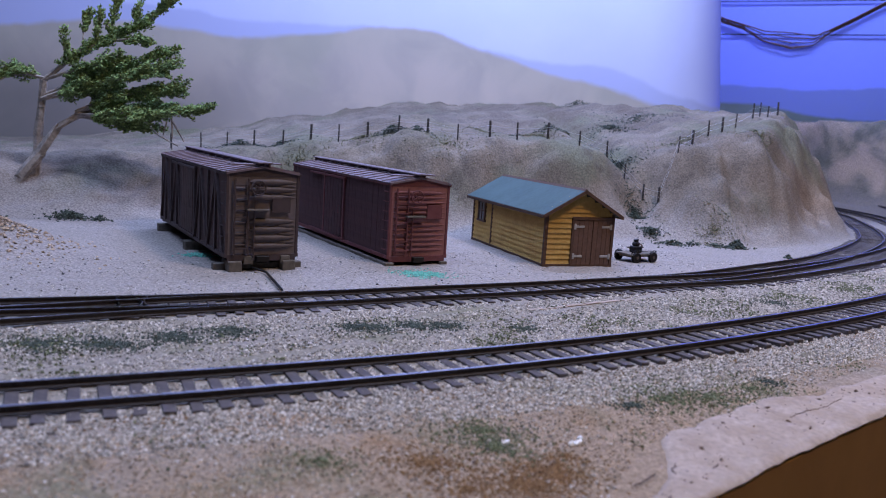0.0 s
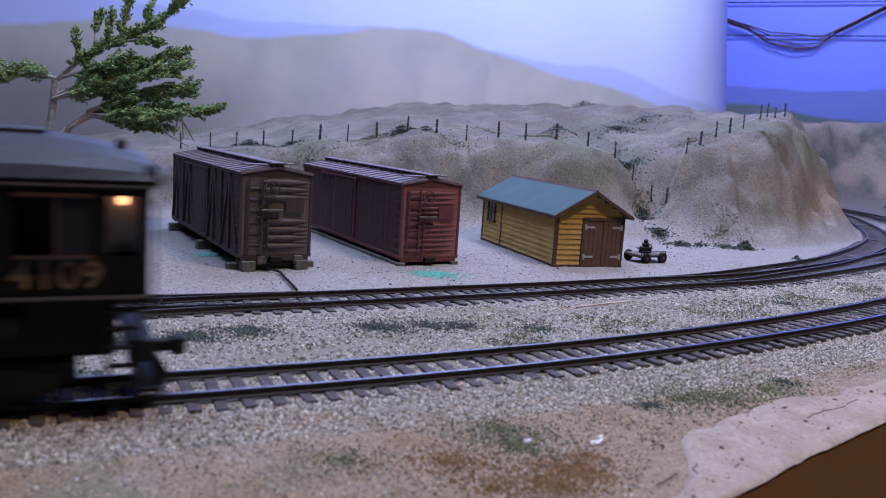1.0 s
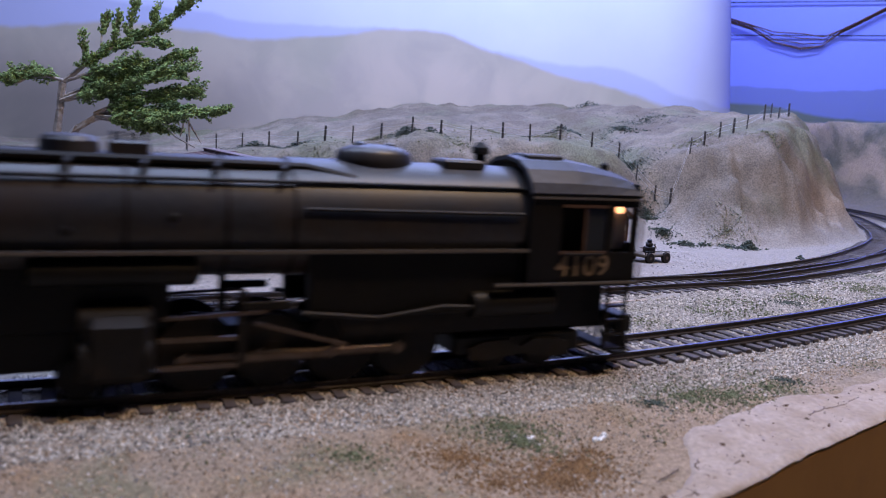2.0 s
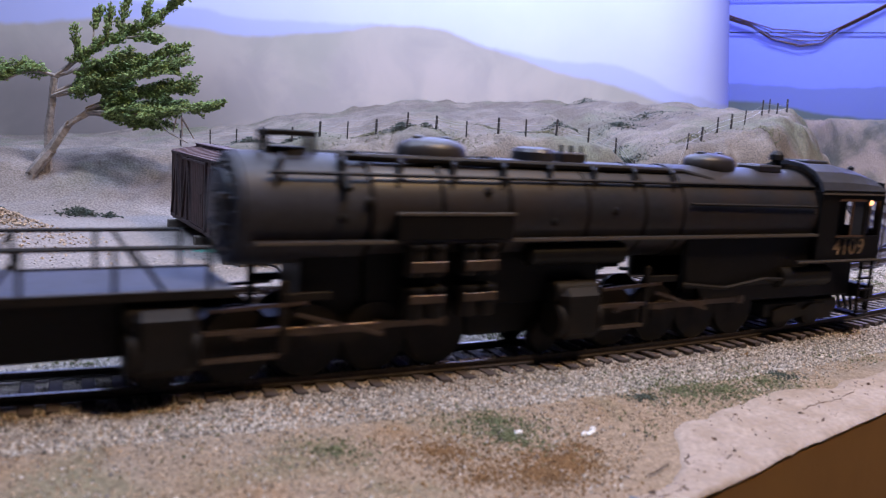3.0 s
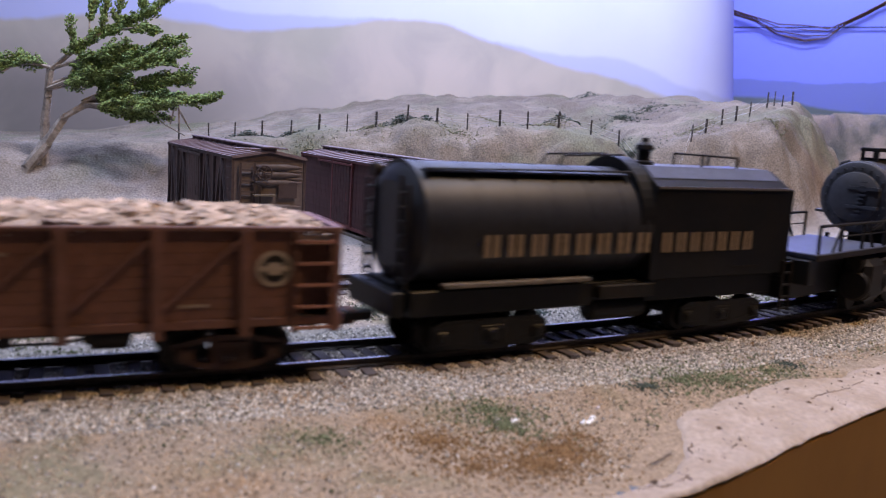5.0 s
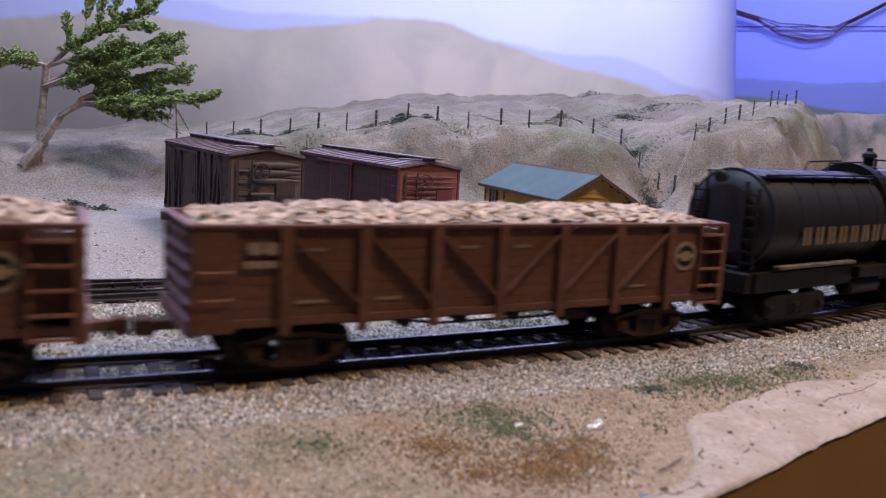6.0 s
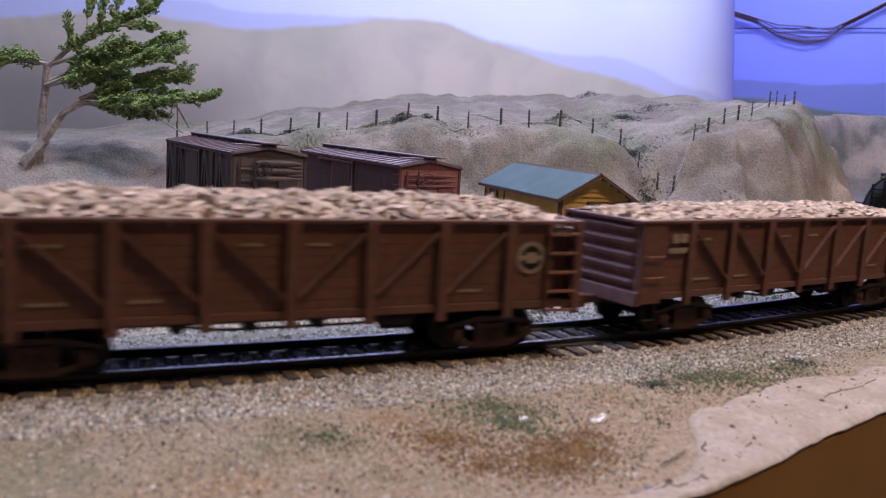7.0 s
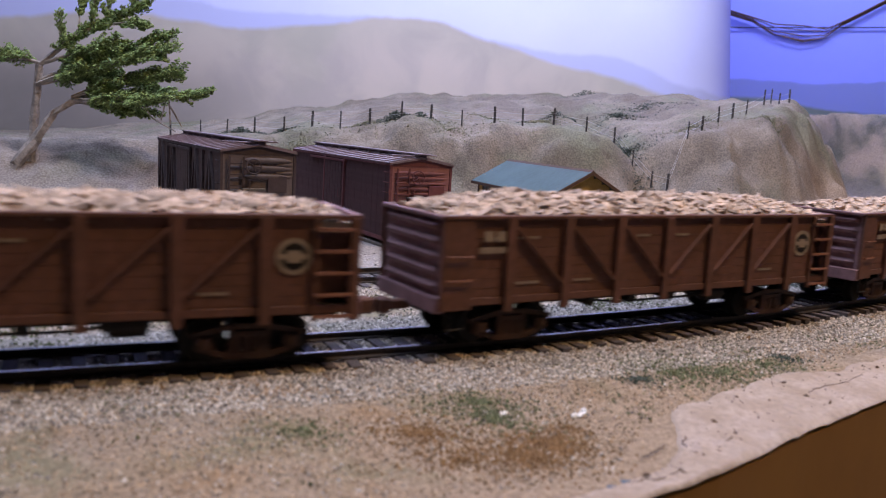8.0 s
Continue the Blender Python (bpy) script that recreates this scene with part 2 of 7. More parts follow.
M_WIRE = material("fence_wire", (0.45, 0.45, 0.47), 0.5, 0.3, vary=0.1, scale=20)
M_CABLE = material("brown_cable", (0.13, 0.07, 0.05), 0.6, vary=0.15, scale=10)
M_BOARD = material("yellow_clapboard", (0.50, 0.325, 0.095), 0.75, vary=0.15, scale=60, dirt=(0.30, 0.16, 0.04), dirt_amount=0.4, dirt_scale=9, island=0.12)
M_TRIM = material("brown_trim", (0.085, 0.048, 0.032), 0.75, vary=0.2, scale=50)
M_DOOR = material("brown_door", (0.13, 0.075, 0.055), 0.8, vary=0.2, scale=50, dirt=(0.08, 0.05, 0.04), dirt_amount=0.4, dirt_scale=10)
M_ROOF = material("blue_green_roof", (0.052, 0.088, 0.085), 0.7, vary=0.15, scale=40, dirt=(0.07, 0.115, 0.115), dirt_amount=0.5, dirt_scale=6)
M_HINGE = material("grey_hinge", (0.42, 0.40, 0.38), 0.5, 0.4, vary=0.15, scale=40)
M_GLASS = material("dark_pane", (0.03, 0.035, 0.045), 0.15, vary=0.1, scale=10, spec=0.6)
M_CAR_A = material("worn_brown_boards", (0.075, 0.045, 0.042), 0.8, vary=0.35, scale=50, dirt=(0.06, 0.045, 0.042), dirt_amount=0.7, dirt_scale=7, island=0.25)
M_CAR_A2 = material("faded_brown_iron", (0.06, 0.042, 0.043), 0.7, vary=0.3, scale=50, dirt=(0.07, 0.05, 0.05), dirt_amount=0.6, dirt_scale=9)
M_CAR_B = material("freight_red_boards", (0.075, 0.034, 0.036), 0.8, vary=0.3, scale=50, dirt=(0.055, 0.035, 0.036), dirt_amount=0.6, dirt_scale=7, island=0.2)
M_CAR_B2 = material("freight_red_steel", (0.13, 0.046, 0.05), 0.7, vary=0.25, scale=50, dirt=(0.15, 0.045, 0.04), dirt_amount=0.5, dirt_scale=9)
M_RIB_A = material("faded_brown_corrugated_end", (0.062, 0.044, 0.043), 0.55, worn=(0.15, 0.12, 0.115), vary=0.3, scale=50, dirt=(0.07, 0.05, 0.05), dirt_amount=0.6, dirt_scale=9)
M_RIB_B = material("freight_red_corrugated_end", (0.13, 0.046, 0.05), 0.7, worn=(0.27, 0.12, 0.11), vary=0.25, scale=50, dirt=(0.15, 0.045, 0.04), dirt_amount=0.5, dirt_scale=9)
M_CAR_ROOF = material("sooted_roof", (0.15, 0.11, 0.12), 0.5, vary=0.3, scale=40, dirt=(0.24, 0.19, 0.20), dirt_amount=0.5, dirt_scale=9)
M_TIMBER = material("grey_timber", (0.14, 0.12, 0.10), 0.9, vary=0.35, scale=50, dirt=(0.08, 0.07, 0.06), dirt_amount=0.5, dirt_scale=10)
M_GON = material("gondola_rust_red", (0.128, 0.059, 0.043), 0.75, vary=0.25, scale=50, dirt=(0.09, 0.045, 0.03), dirt_amount=0.6, dirt_scale=7)
M_RUNG = material("worn_rusty_rung", (0.24, 0.11, 0.075), 0.7, vary=0.25, scale=50)
M_GON_END = material("faded_purple_end", (0.22, 0.125, 0.13), 0.7, vary=0.25, scale=50, dirt=(0.13, 0.07, 0.07), dirt_amount=0.5, dirt_scale=8)
M_BEET = material("pale_beets", (0.47, 0.36, 0.28), 0.85, vary=0.2, scale=60, island=0.4)
M_GOLD = material("aged_gold_lettering", (0.18, 0.13, 0.085), 0.7, vary=0.2, scale=60)
M_WHITE = material("white_paint_marks", (0.27, 0.215, 0.165), 0.8, vary=0.25, scale=60)
M_PAPER = material("white_scrap", (0.82, 0.80, 0.76), 0.8, vary=0.08, scale=30)
M_BOILER = material("weathered_boiler", (0.023, 0.0235, 0.028), 0.42, vary=0.3, scale=50, dirt=(0.046, 0.03, 0.019), dirt_amount=0.6, dirt_scale=6, spec=0.5)
M_TANK = material("satin_black_tank", (0.016, 0.0165, 0.021), 0.48, vary=0.3, scale=50, dirt=(0.026, 0.024, 0.024), dirt_amount=0.5, dirt_scale=7, spec=0.35)
M_GRAPHITE = material("graphite_smokebox", (0.042, 0.044, 0.055), 0.5, vary=0.25, scale=50, dirt=(0.04, 0.038, 0.038), dirt_amount=0.5, dirt_scale=7)
M_DECK = material("grey_deck", (0.07, 0.075, 0.105), 0.45, vary=0.2, scale=50, dirt=(0.05, 0.053, 0.07), dirt_amount=0.5, dirt_scale=8)
M_IRON = material("grimy_iron", (0.009, 0.008, 0.0078), 0.6, 0.2, vary=0.3, scale=60, dirt=(0.022, 0.015, 0.011), dirt_amount=0.6, dirt_scale=9)
M_ROD = material("worn_steel_rod", (0.12, 0.09, 0.07), 0.4, 0.7, vary=0.25, scale=60)
M_SEAM = material("black_line", (0.03, 0.03, 0.06), 0.8, vary=0.1, scale=10)
# pale edge tone; on the cab sill it stands for light on the board
M_EDGE = material("pale_edge_paint", (0.13, 0.115, 0.10), 0.5, 0.2, vary=0.2, scale=50)


def glow_material(name, colour, strength):
    mat = bpy.data.materials.new(name)
    mat.use_nodes = True
    b = mat.node_tree.nodes["Principled BSDF"]
    b.inputs["Base Color"].default_value = (*colour, 1)
    b.inputs["Emission Color"].default_value, b.inputs["Emission Strength"].default_value = (*colour, 1), strength
    return mat


M_GLOW = glow_material("warm_cab_bulb", (1.0, 0.42, 0.16), 2.6)
M_TRUCK = material("rusty_truck_iron", (0.055, 0.026, 0.018), 0.7, vary=0.3, scale=60, dirt=(0.03, 0.02, 0.016), dirt_amount=0.6, dirt_scale=10)
# rusty crumbs' own colour; beside the ties it also stands for warm lamplight
M_RUSTSOIL = material("rusty_soil", (0.20, 0.115, 0.05), 0.95, vary=0.25, scale=60, island=0.4)
M_HILLGRASS = material("dry_hill_grass", (0.165, 0.16, 0.10), 0.95, vary=0.25, scale=60, island=0.35)

# ---- building helpers: bmesh in millimetres, placed in metres ----
def part(name, bm, mat, parent=None, label="", m=None, smooth=False):
    mesh = bpy.data.meshes.new(name)
    bmesh.ops.recalc_face_normals(bm, faces=bm.faces)
    bm.transform(Matrix.Diagonal((MM, MM, MM, 1)))
    bm.to_mesh(mesh)
    bm.free()
    if smooth:
        mesh.shade_smooth()
    mesh.materials.append(mat)
    ob = new(name, mesh)
    ob.parent = parent
    if m is not None:
        ob.matrix_basis = m
    if label:
        tagged(ob, label)
    return ob


def share(name, mesh, parent, m):
    ob = new(name, mesh)
    ob.parent, ob.matrix_basis = parent, m
    return ob


def thing(name, label, category, m=None, group=""):
    ob = new(name)
    ob.empty_display_size = 0.01
    if m is not None:
        ob.matrix_basis = m
    return tagged(ob, label, category, group)


def at(x, y, z, rz=0.0, rx=0.0, ry=0.0):
    return pose(x * MM, y * MM, z * MM, rx, ry, rz)


def box(bm, x0, y0, z0, x1, y1, z1, bevel=0.0):
    vs = [bm.verts.new(c) for c in ((x0, y0, z0), (x1, y0, z0), (x1, y1, z0), (x0, y1, z0), (x0, y0, z1), (x1, y0, z1), (x1, y1, z1), (x0, y1, z1))]
    fs = [bm.faces.new([vs[i] for i in f]) for f in ((3, 2, 1, 0), (4, 5, 6, 7), (0, 1, 5, 4), (1, 2, 6, 5), (2, 3, 7, 6), (3, 0, 4, 7))]
    if bevel:
        es = list({e for f in fs for e in f.edges})
        bmesh.ops.bevel(bm, geom=es, offset=bevel, segments=1, affect="EDGES")
    return bm


def beam(bm, a, b, w, h, up=(0, 0, 1)):
    """A rectangular bar from a to b, w wide and h high."""
    a, b = Vector(a), Vector(b)
    d = (b - a).normalized()
    s = d.cross(Vector(up))
    s = s.normalized() if s.length > 1e-6 else Vector((1, 0, 0))
    u = s.cross(d).normalized()
    vs = [bm.verts.new(p + s * i * w / 2 + u * j * h / 2) for p in (a, b) for i, j in ((-1, -1), (1, -1), (1, 1), (-1, 1))]
    for f in ((3, 2, 1, 0), (4, 5, 6, 7), (0, 1, 5, 4), (1, 2, 6, 5), (2, 3, 7, 6), (3, 0, 4, 7)):
        bm.faces.new([vs[i] for i in f])
    return bm


def cyl(bm, a, b, r0, r1=None, seg=16, cap=True):
    """A round bar or cone from a to b."""
    a, b = Vector(a), Vector(b)
    r1 = r0 if r1 is None else r1
    d = (b - a).normalized()
    s = d.orthogonal().normalized()
    u = d.cross(s)
    rings = [[bm.verts.new(p + (s * math.cos(k * math.tau / seg) + u * math.sin(k * math.tau / seg)) * r) for k in range(seg)] for p, r in ((a, r0), (b, r1))]
    for k in range(seg):
        bm.faces.new((rings[0][k], rings[0][(k + 1) % seg], rings[1][(k + 1) % seg], rings[1][k]))
    if cap:
        bm.faces.new(rings[0][::-1]), bm.faces.new(rings[1])
    return bm


def pipe(bm, pts, r, seg=8):
    """A round tube along a line, mitred at its bends."""
    pts = [Vector(p) for p in pts]
    dirs = [(b - a).normalized() for a, b in zip(pts, pts[1:])]
    side = dirs[0].orthogonal().normalized()
    rings = []
    for k, p in enumerate(pts):
        d = (dirs[max(k - 1, 0)] + dirs[min(k, len(dirs) - 1)]).normalized()
        side = (side - d * side.dot(d)).normalized()
        up = d.cross(side)
        rings.append([bm.verts.new(p + (side * math.cos(i * math.tau / seg) + up * math.sin(i * math.tau / seg)) * r) for i in range(seg)])
    for a, b in zip(rings, rings[1:]):
        for i in range(seg):
            bm.faces.new((a[i], a[(i + 1) % seg], b[(i + 1) % seg], b[i]))
    bm.faces.new(rings[0][::-1]), bm.faces.new(rings[-1])
    return bm


def lathe(bm, profile, axis_a, axis_b, seg=24):
    """Turns (along, radius) pairs about the line from axis_a towards axis_b."""
    a, d = Vector(axis_a), (Vector(axis_b) - Vector(axis_a)).normalized()
    s = d.orthogonal().normalized()
    u = d.cross(s)
    rings = [[bm.verts.new(a + d * t + (s * math.cos(k * math.tau / seg) + u * math.sin(k * math.tau / seg)) * max(r, 1e-4)) for k in range(seg)] for t, r in profile]
    for p, q in zip(rings, rings[1:]):
        for k in range(seg):
            bm.faces.new((p[k], p[(k + 1) % seg], q[(k + 1) % seg], q[k])).smooth = seg > 8
    bm.faces.new(rings[0][::-1]), bm.faces.new(rings[-1])
    # rings where the profile turns sharply keep a hard edge
    for i, ring in enumerate(rings):
        hard = i in (0, len(rings) - 1)
        if not hard:
            e, f = [Vector((profile[j + 1][0] - profile[j][0], profile[j + 1][1] - profile[j][1])) for j in (i - 1, i)]
            hard = e.length > 0 and f.length > 0 and e.angle(f) > 0.5
        if hard:
            for k in range(seg):
                edge = bm.edges.get((ring[k], ring[(k + 1) % seg]))
                if edge:
                    edge.smooth = False
    return bm


def prism(bm, outline, x0, x1, axis="x"):
    """Extrudes a closed outline: (y, z) pairs along x, (x, z) pairs along y, or (x, y) pairs along z."""
    put = {"x": lambda t, p: (t, p[0], p[1]), "y": lambda t, p: (p[0], t, p[1]), "z": lambda t, p: (p[0], p[1], t)}[axis]
    a = [bm.verts.new(put(x0, p)) for p in outline]
    b = [bm.verts.new(put(x1, p)) for p in outline]
    bm.faces.new(a[::-1]), bm.faces.new(b)
    for k in range(len(a)):
        bm.faces.new((a[k], a[(k + 1) % len(a)], b[(k + 1) % len(a)], b[k]))
    return bm


def BM():
    return bmesh.new()


# ---- track lines: position and heading along each centre line ----
def walk_line(x, y, heading, turns, step=1.0):
    """Points (x, y, heading) each millimetre; turns: (length, radians per millimetre)."""
    pts = [(x, y, heading)]
    for length, k in turns:
        for _ in range(int(length / step)):
            x, y, heading = x + math.cos(heading) * step, y + math.sin(heading) * step, heading + k * step
            pts.append((x, y, heading))
    return np.array(pts)


def spline(ctrl, step=1.0):
    """A smooth line through control points, resampled at even steps: (x, y, heading)."""
    p = np.array([2 * np.array(ctrl[0]) - ctrl[1], *ctrl, 2 * np.array(ctrl[-1]) - ctrl[-2]], float)
    out = []
    for a, b, c, d in zip(p, p[1:], p[2:], p[3:]):
        t = np.linspace(0, 1, 60, endpoint=False)[:, None]
        out.append(0.5 * (2 * b + (c - a) * t + (2 * a - 5 * b + 4 * c - d) * t**2 + (3 * b - a - 3 * c + d) * t**3))
    out = np.concatenate(out + [p[-2:-1]])
    s = np.r_[0, np.cumsum(np.hypot(*np.diff(out, axis=0).T))]
    g = np.arange(0, s[-1], step)
    x, y = np.interp(g, s, out[:, 0]), np.interp(g, s, out[:, 1])
    return np.stack([x, y, np.unwrap(np.arctan2(np.gradient(y), np.gradient(x)))], -1)


RAIL_TOP = 2.5
MAIN_ZERO = 1800
MAIN = walk_line(0, 0, 0.442, [(1720, 0), (1500, 0.000865)])
MAIN[:, :2] += np.array((8.45, 229.97)) - MAIN[MAIN_ZERO, :2]
# the siding's main route and, branching from it, the loop behind the hill and the spur
SIDING = spline([(-1100, -171), (-600, 53), (-141, 260), (-108, 274), (-66.5, 293.5), (-37, 308), (6, 332.5), (56, 360.5), (100, 387), (157, 420), (207, 462), (268, 520), (330, 590), (400, 690), (450, 800), (474, 900), (472, 1010), (440, 1120), (380, 1220)])
LOOP = spline([(100, 387), (135, 412), (172, 445), (236, 507), (287, 570), (326, 626), (355, 677), (386, 753), (411, 831), (428, 895), (434, 957), (425, 1030), (395, 1110)])
SPUR = spline([(-1100, -235), (-600, 0), (-300, 145), (-190, 213), (-135, 249), (-106, 268), (-75, 287), (-37, 307.7), (6, 332.2)])

# ---- terrain ----
# foot of the hills, from the tree bank round to the cut: x, y, height of the crest, width of the slope, rise behind it
FOOT = [(-1700, 60, 36, 90, -0.06), (-700, 330, 30, 90, -0.06), (-300, 452, 31, 85, -0.07), (-240, 492, 35, 75, -0.08), (-170, 515, 40, 75, -0.04), (-90, 528, 52, 65, 0.06), (0, 540, 64, 58, 0.11), (60, 548, 64, 54, 0.11),
        (115, 556, 60, 56, 0.13), (148, 568, 62, 54, 0.12), (176, 566, 66, 56, 0.12), (206, 556, 71, 62, 0.12), (266, 598, 80, 54, 0.1), (334, 664, 92, 72, 0.08), (371, 744, 99, 76, 0.05), (398, 850, 102, 72, 0.02), (410, 950, 100, 62, 0.02), (400, 1040, 98, 60, 0.02), (360, 1110, 90, 80, 0.02), (200, 1400, 84, 60, 0.05)]
# foot of the bank beyond the tracks, seen past the cut
BACK = [(1500, 620, 118, 120), (760, 930, 118, 110), (600, 1080, 118, 100), (540, 1160, 116, 90), (470, 1230, 112, 90), (380, 1330, 108, 90), (250, 1480, 100, 90)]
FRONT = [(-1800, -760), (-600, -168), (-160, 52), (-60, 92), (0, 115), (56, 160), (87, 190), (129, 227), (260, 335), (480, 560), (700, 830), (900, 1150)]


def smooth(t):
    t = np.clip(t, 0, 1)
    return t * t * (3 - 2 * t)


def beside(line, x, y):
    """Distance to the left of a polyline (negative to its right), and its further columns there."""
    line = np.array(line, float)
    best, side, extra, total = np.full(x.shape, 1e9), np.zeros(x.shape), np.zeros((*x.shape, line.shape[1] - 2)), np.zeros(x.shape)
    for a, b in zip(line, line[1:]):
        d = b[:2] - a[:2]
        t = np.clip(((x - a[0]) * d[0] + (y - a[1]) * d[1]) / (d @ d), 0, 1)
        dx, dy = x - a[0] - t * d[0], y - a[1] - t * d[1]
        dist = np.hypot(dx, dy)
        near = dist < best - 1e-6
        best = np.where(near, dist, best)
        side = np.where(near, np.sign(d[0] * dy - d[1] * dx + 1e-9), side)
        weight = 1 / (dist + 5) ** 6
        total = total + weight
        for k in range(extra.shape[-1]):
            extra[..., k] += weight * (a[2 + k] + t * (b[2 + k] - a[2 + k]))
    extra = extra / total[..., None]
    return best * side, extra


def waves(x, y, scale, seed, octaves=4):
    """Cheap smooth noise in about -1..1 from sums of rotated sines."""
    rng = np.random.default_rng(seed)
    out = np.zeros(np.shape(x))
    for o in range(octaves):
        for _ in range(4):
            a, ph = rng.uniform(0, math.tau), rng.uniform(0, math.tau)
            f = math.tau / scale * 2**o * rng.uniform(0.7, 1.4)
            out += np.sin((x * math.cos(a) + y * math.sin(a)) * f + ph + 1.5 * np.sin((x * math.sin(a) - y * math.cos(a)) * f * 0.6 + ph)) / 4 / 1.7**o
    return out


def height(x, y):
    x, y = np.asarray(x, float), np.asarray(y, float)
    d, e = beside(FOOT, x, y)
    h, w = e[..., 0], e[..., 1]
    rough = waves(x, y, 70, 3)
    d2 = d + 7 * waves(x, y, 60, 5, 3) * smooth(d / 20)
    hill = h * smooth(0.06 + d2 / w * 0.94) * (d2 > -0.06 * w) + np.maximum(0, d2 - w) * e[..., 2]
    hill = np.where(d > 0, hill + rough * 2.6 * smooth(d / 40) + 5.5 * waves(x, y, 170, 17, 2) * smooth((d - 50) / 70), np.maximum(hill, 0) * smooth(1 + d / 6))
    # rain runnels down the cut face
    run = np.sin(beside([(150, 520), (260, 600), (345, 700), (400, 860)], x, y)[0] * 0.02 + (x * 0.75 + y * 0.66) * 0.085 + 1.2 * waves(x, y, 90, 41, 2))
    hill = hill + 3.2 * run * smooth(d / 25) * smooth((95 - d) / 50) * smooth((x - 190) / 60) * smooth((1000 - y) / 100)
    # the brushy gully between the two hills
    gd = beside([(158, 540), (140, 600), (118, 660), (100, 760)], x, y)[0]
    hill = hill - smooth(hill / 30) * 17 * np.exp(-((gd / 17) ** 2)) * smooth((800 - y) / 120)
    db, eb = beside(BACK[::-1], x, y)
    bank = eb[..., 0] * smooth(db / eb[..., 1]) + 5 * waves(x, y, 90, 8) * smooth(db / 40)
    z = np.maximum(np.where(d > -6, hill, 0), np.where(db > 0, bank, 0))
    f, _ = beside(FRONT, x, y)
    flat = smooth(1 - z / 6)
    z = z - flat * (0.3 + 3.2 * smooth(1 - f / 75)) + flat * 0.35 * waves(x, y, 30, 12, 3)
    # a heap of loose gravel in the yard
    z = z + 17 * np.exp(-(((x + 205) / 30) ** 2 + ((y - 362) / 34) ** 2)) * (1 + 0.15 * rough)
    return z


def sheet(name, xs, ys, keep, mat):
    gx, gy = np.meshgrid(xs, ys)
    gz = height(gx, gy)
    ok = keep(gx, gy)
    nx = len(xs)
    verts = np.stack([gx, gy, gz], -1).reshape(-1, 3) * MM
    quads = []
    for j in range(len(ys) - 1):
        for i in range(nx - 1):
            if ok[j, i] and ok[j, i + 1] and ok[j + 1, i] and ok[j + 1, i + 1]:
                quads.append((j * nx + i, j * nx + i + 1, (j + 1) * nx + i + 1, (j + 1) * nx + i))
    mesh = bpy.data.meshes.new(name)
    mesh.from_pydata(verts.tolist(), [], quads)
    mesh.shade_smooth()
    mesh.materials.append(mat)
    return new(name, mesh)


xs = np.unique(np.r_[np.arange(-1800, -330, 25), np.arange(-330, 560, 3.0), np.arange(560, 1300, 20)])
ys = np.unique(np.r_[np.arange(-780, 90, 20), np.arange(90, 900, 3.0), np.arange(900, 1500, 6)])
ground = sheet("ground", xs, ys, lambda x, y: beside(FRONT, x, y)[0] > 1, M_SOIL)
tagged(ground, "sandy plaster scenery base with dry hills and yard", "ground", kind="structure")

# ---- tracks ----
def offset(line, i, o):
    x, y, h = line[i]
    return x - math.sin(h) * o, y + math.cos(h) * o


def rail(bm, line, i0, i1, o, top, step=6):
    """A rail with foot, web and head along a line; the polished strip on top is top."""
    prof = [(-1.0, -2.1), (-1.0, -1.75), (-0.3, -1.45), (-0.3, -0.6), (-0.55, -0.45), (-0.55, 0), (0.55, 0), (0.55, -0.45), (0.3, -0.6), (0.3, -1.45), (1.0, -1.75), (1.0, -2.1)]
    idx = [*range(i0, i1, step), i1 - 1]
    prev = None
    for i in idx:
        ring = [bm.verts.new((*offset(line, i, o + a), RAIL_TOP + b)) for a, b in prof]
        strip = [top.verts.new((*offset(line, i, o + a), RAIL_TOP + 0.03)) for a in (-0.42, 0.42)]
        if prev:
            for k in range(len(ring)):
                bm.faces.new((prev[0][k], prev[0][(k + 1) % len(ring)], ring[(k + 1) % len(ring)], ring[k]))
            top.faces.new((prev[1][0], prev[1][1], strip[1], strip[0]))
        prev = ring, strip


def lay(name, label, line, i0, i1, t0, t1, spacing=6.6, tie=(3.0, 31.0), offs=(-8.7, 8.7)):
    root = thing(name, label, "railway track")
    tagged(root, kind="structure")
    for o in offs:
        bm, top = BM(), BM()
        rail(bm, line, i0, i1, o, top)
        r = part("rail", bm, M_RAIL, root)
        part("rail_head", top, M_RAILTOP, r, "polished steel rail head")
    rng = random.Random(name + str(i0))
    shapes = []
    for k in range(6):
        bm = BM()
        w, l = tie[0] * rng.uniform(0.9, 1.1) / 2, tie[1] * rng.uniform(0.97, 1.03) / 2
        box(bm, -w, -l, -1.6, w, l, 0.0, 0.18)
        for v in bm.verts:
            v.co += Vector((rng.uniform(-0.15, 0.15), rng.uniform(-0.3, 0.3), rng.uniform(-0.1, 0.06)))
        mesh = part("tie", bm, M_TIE, root)
        shapes.append(mesh.data)
        bpy.data.objects.remove(mesh)
    n, s = 0, float(t0)
    while s < t1:
        x, y, h = line[int(s)]
        share("tie", rng.choice(shapes), root, at(x + rng.uniform(-0.3, 0.3), y, RAIL_TOP - 2.1 + rng.uniform(-0.1, 0.05), math.degrees(h) + rng.uniform(-2.5, 2.5)))
        s += spacing * rng.uniform(0.93, 1.07)
        n += 1
    return root
lay("main_track", "weathered model railway track on dark wooden ties in ballast", MAIN, 0, 3100, 1600, 2260)
lay("siding_track", "rusty siding track with dark ties beside the yard", SIDING, 0, len(SIDING) - 1, 1000, len(SIDING) - 2)
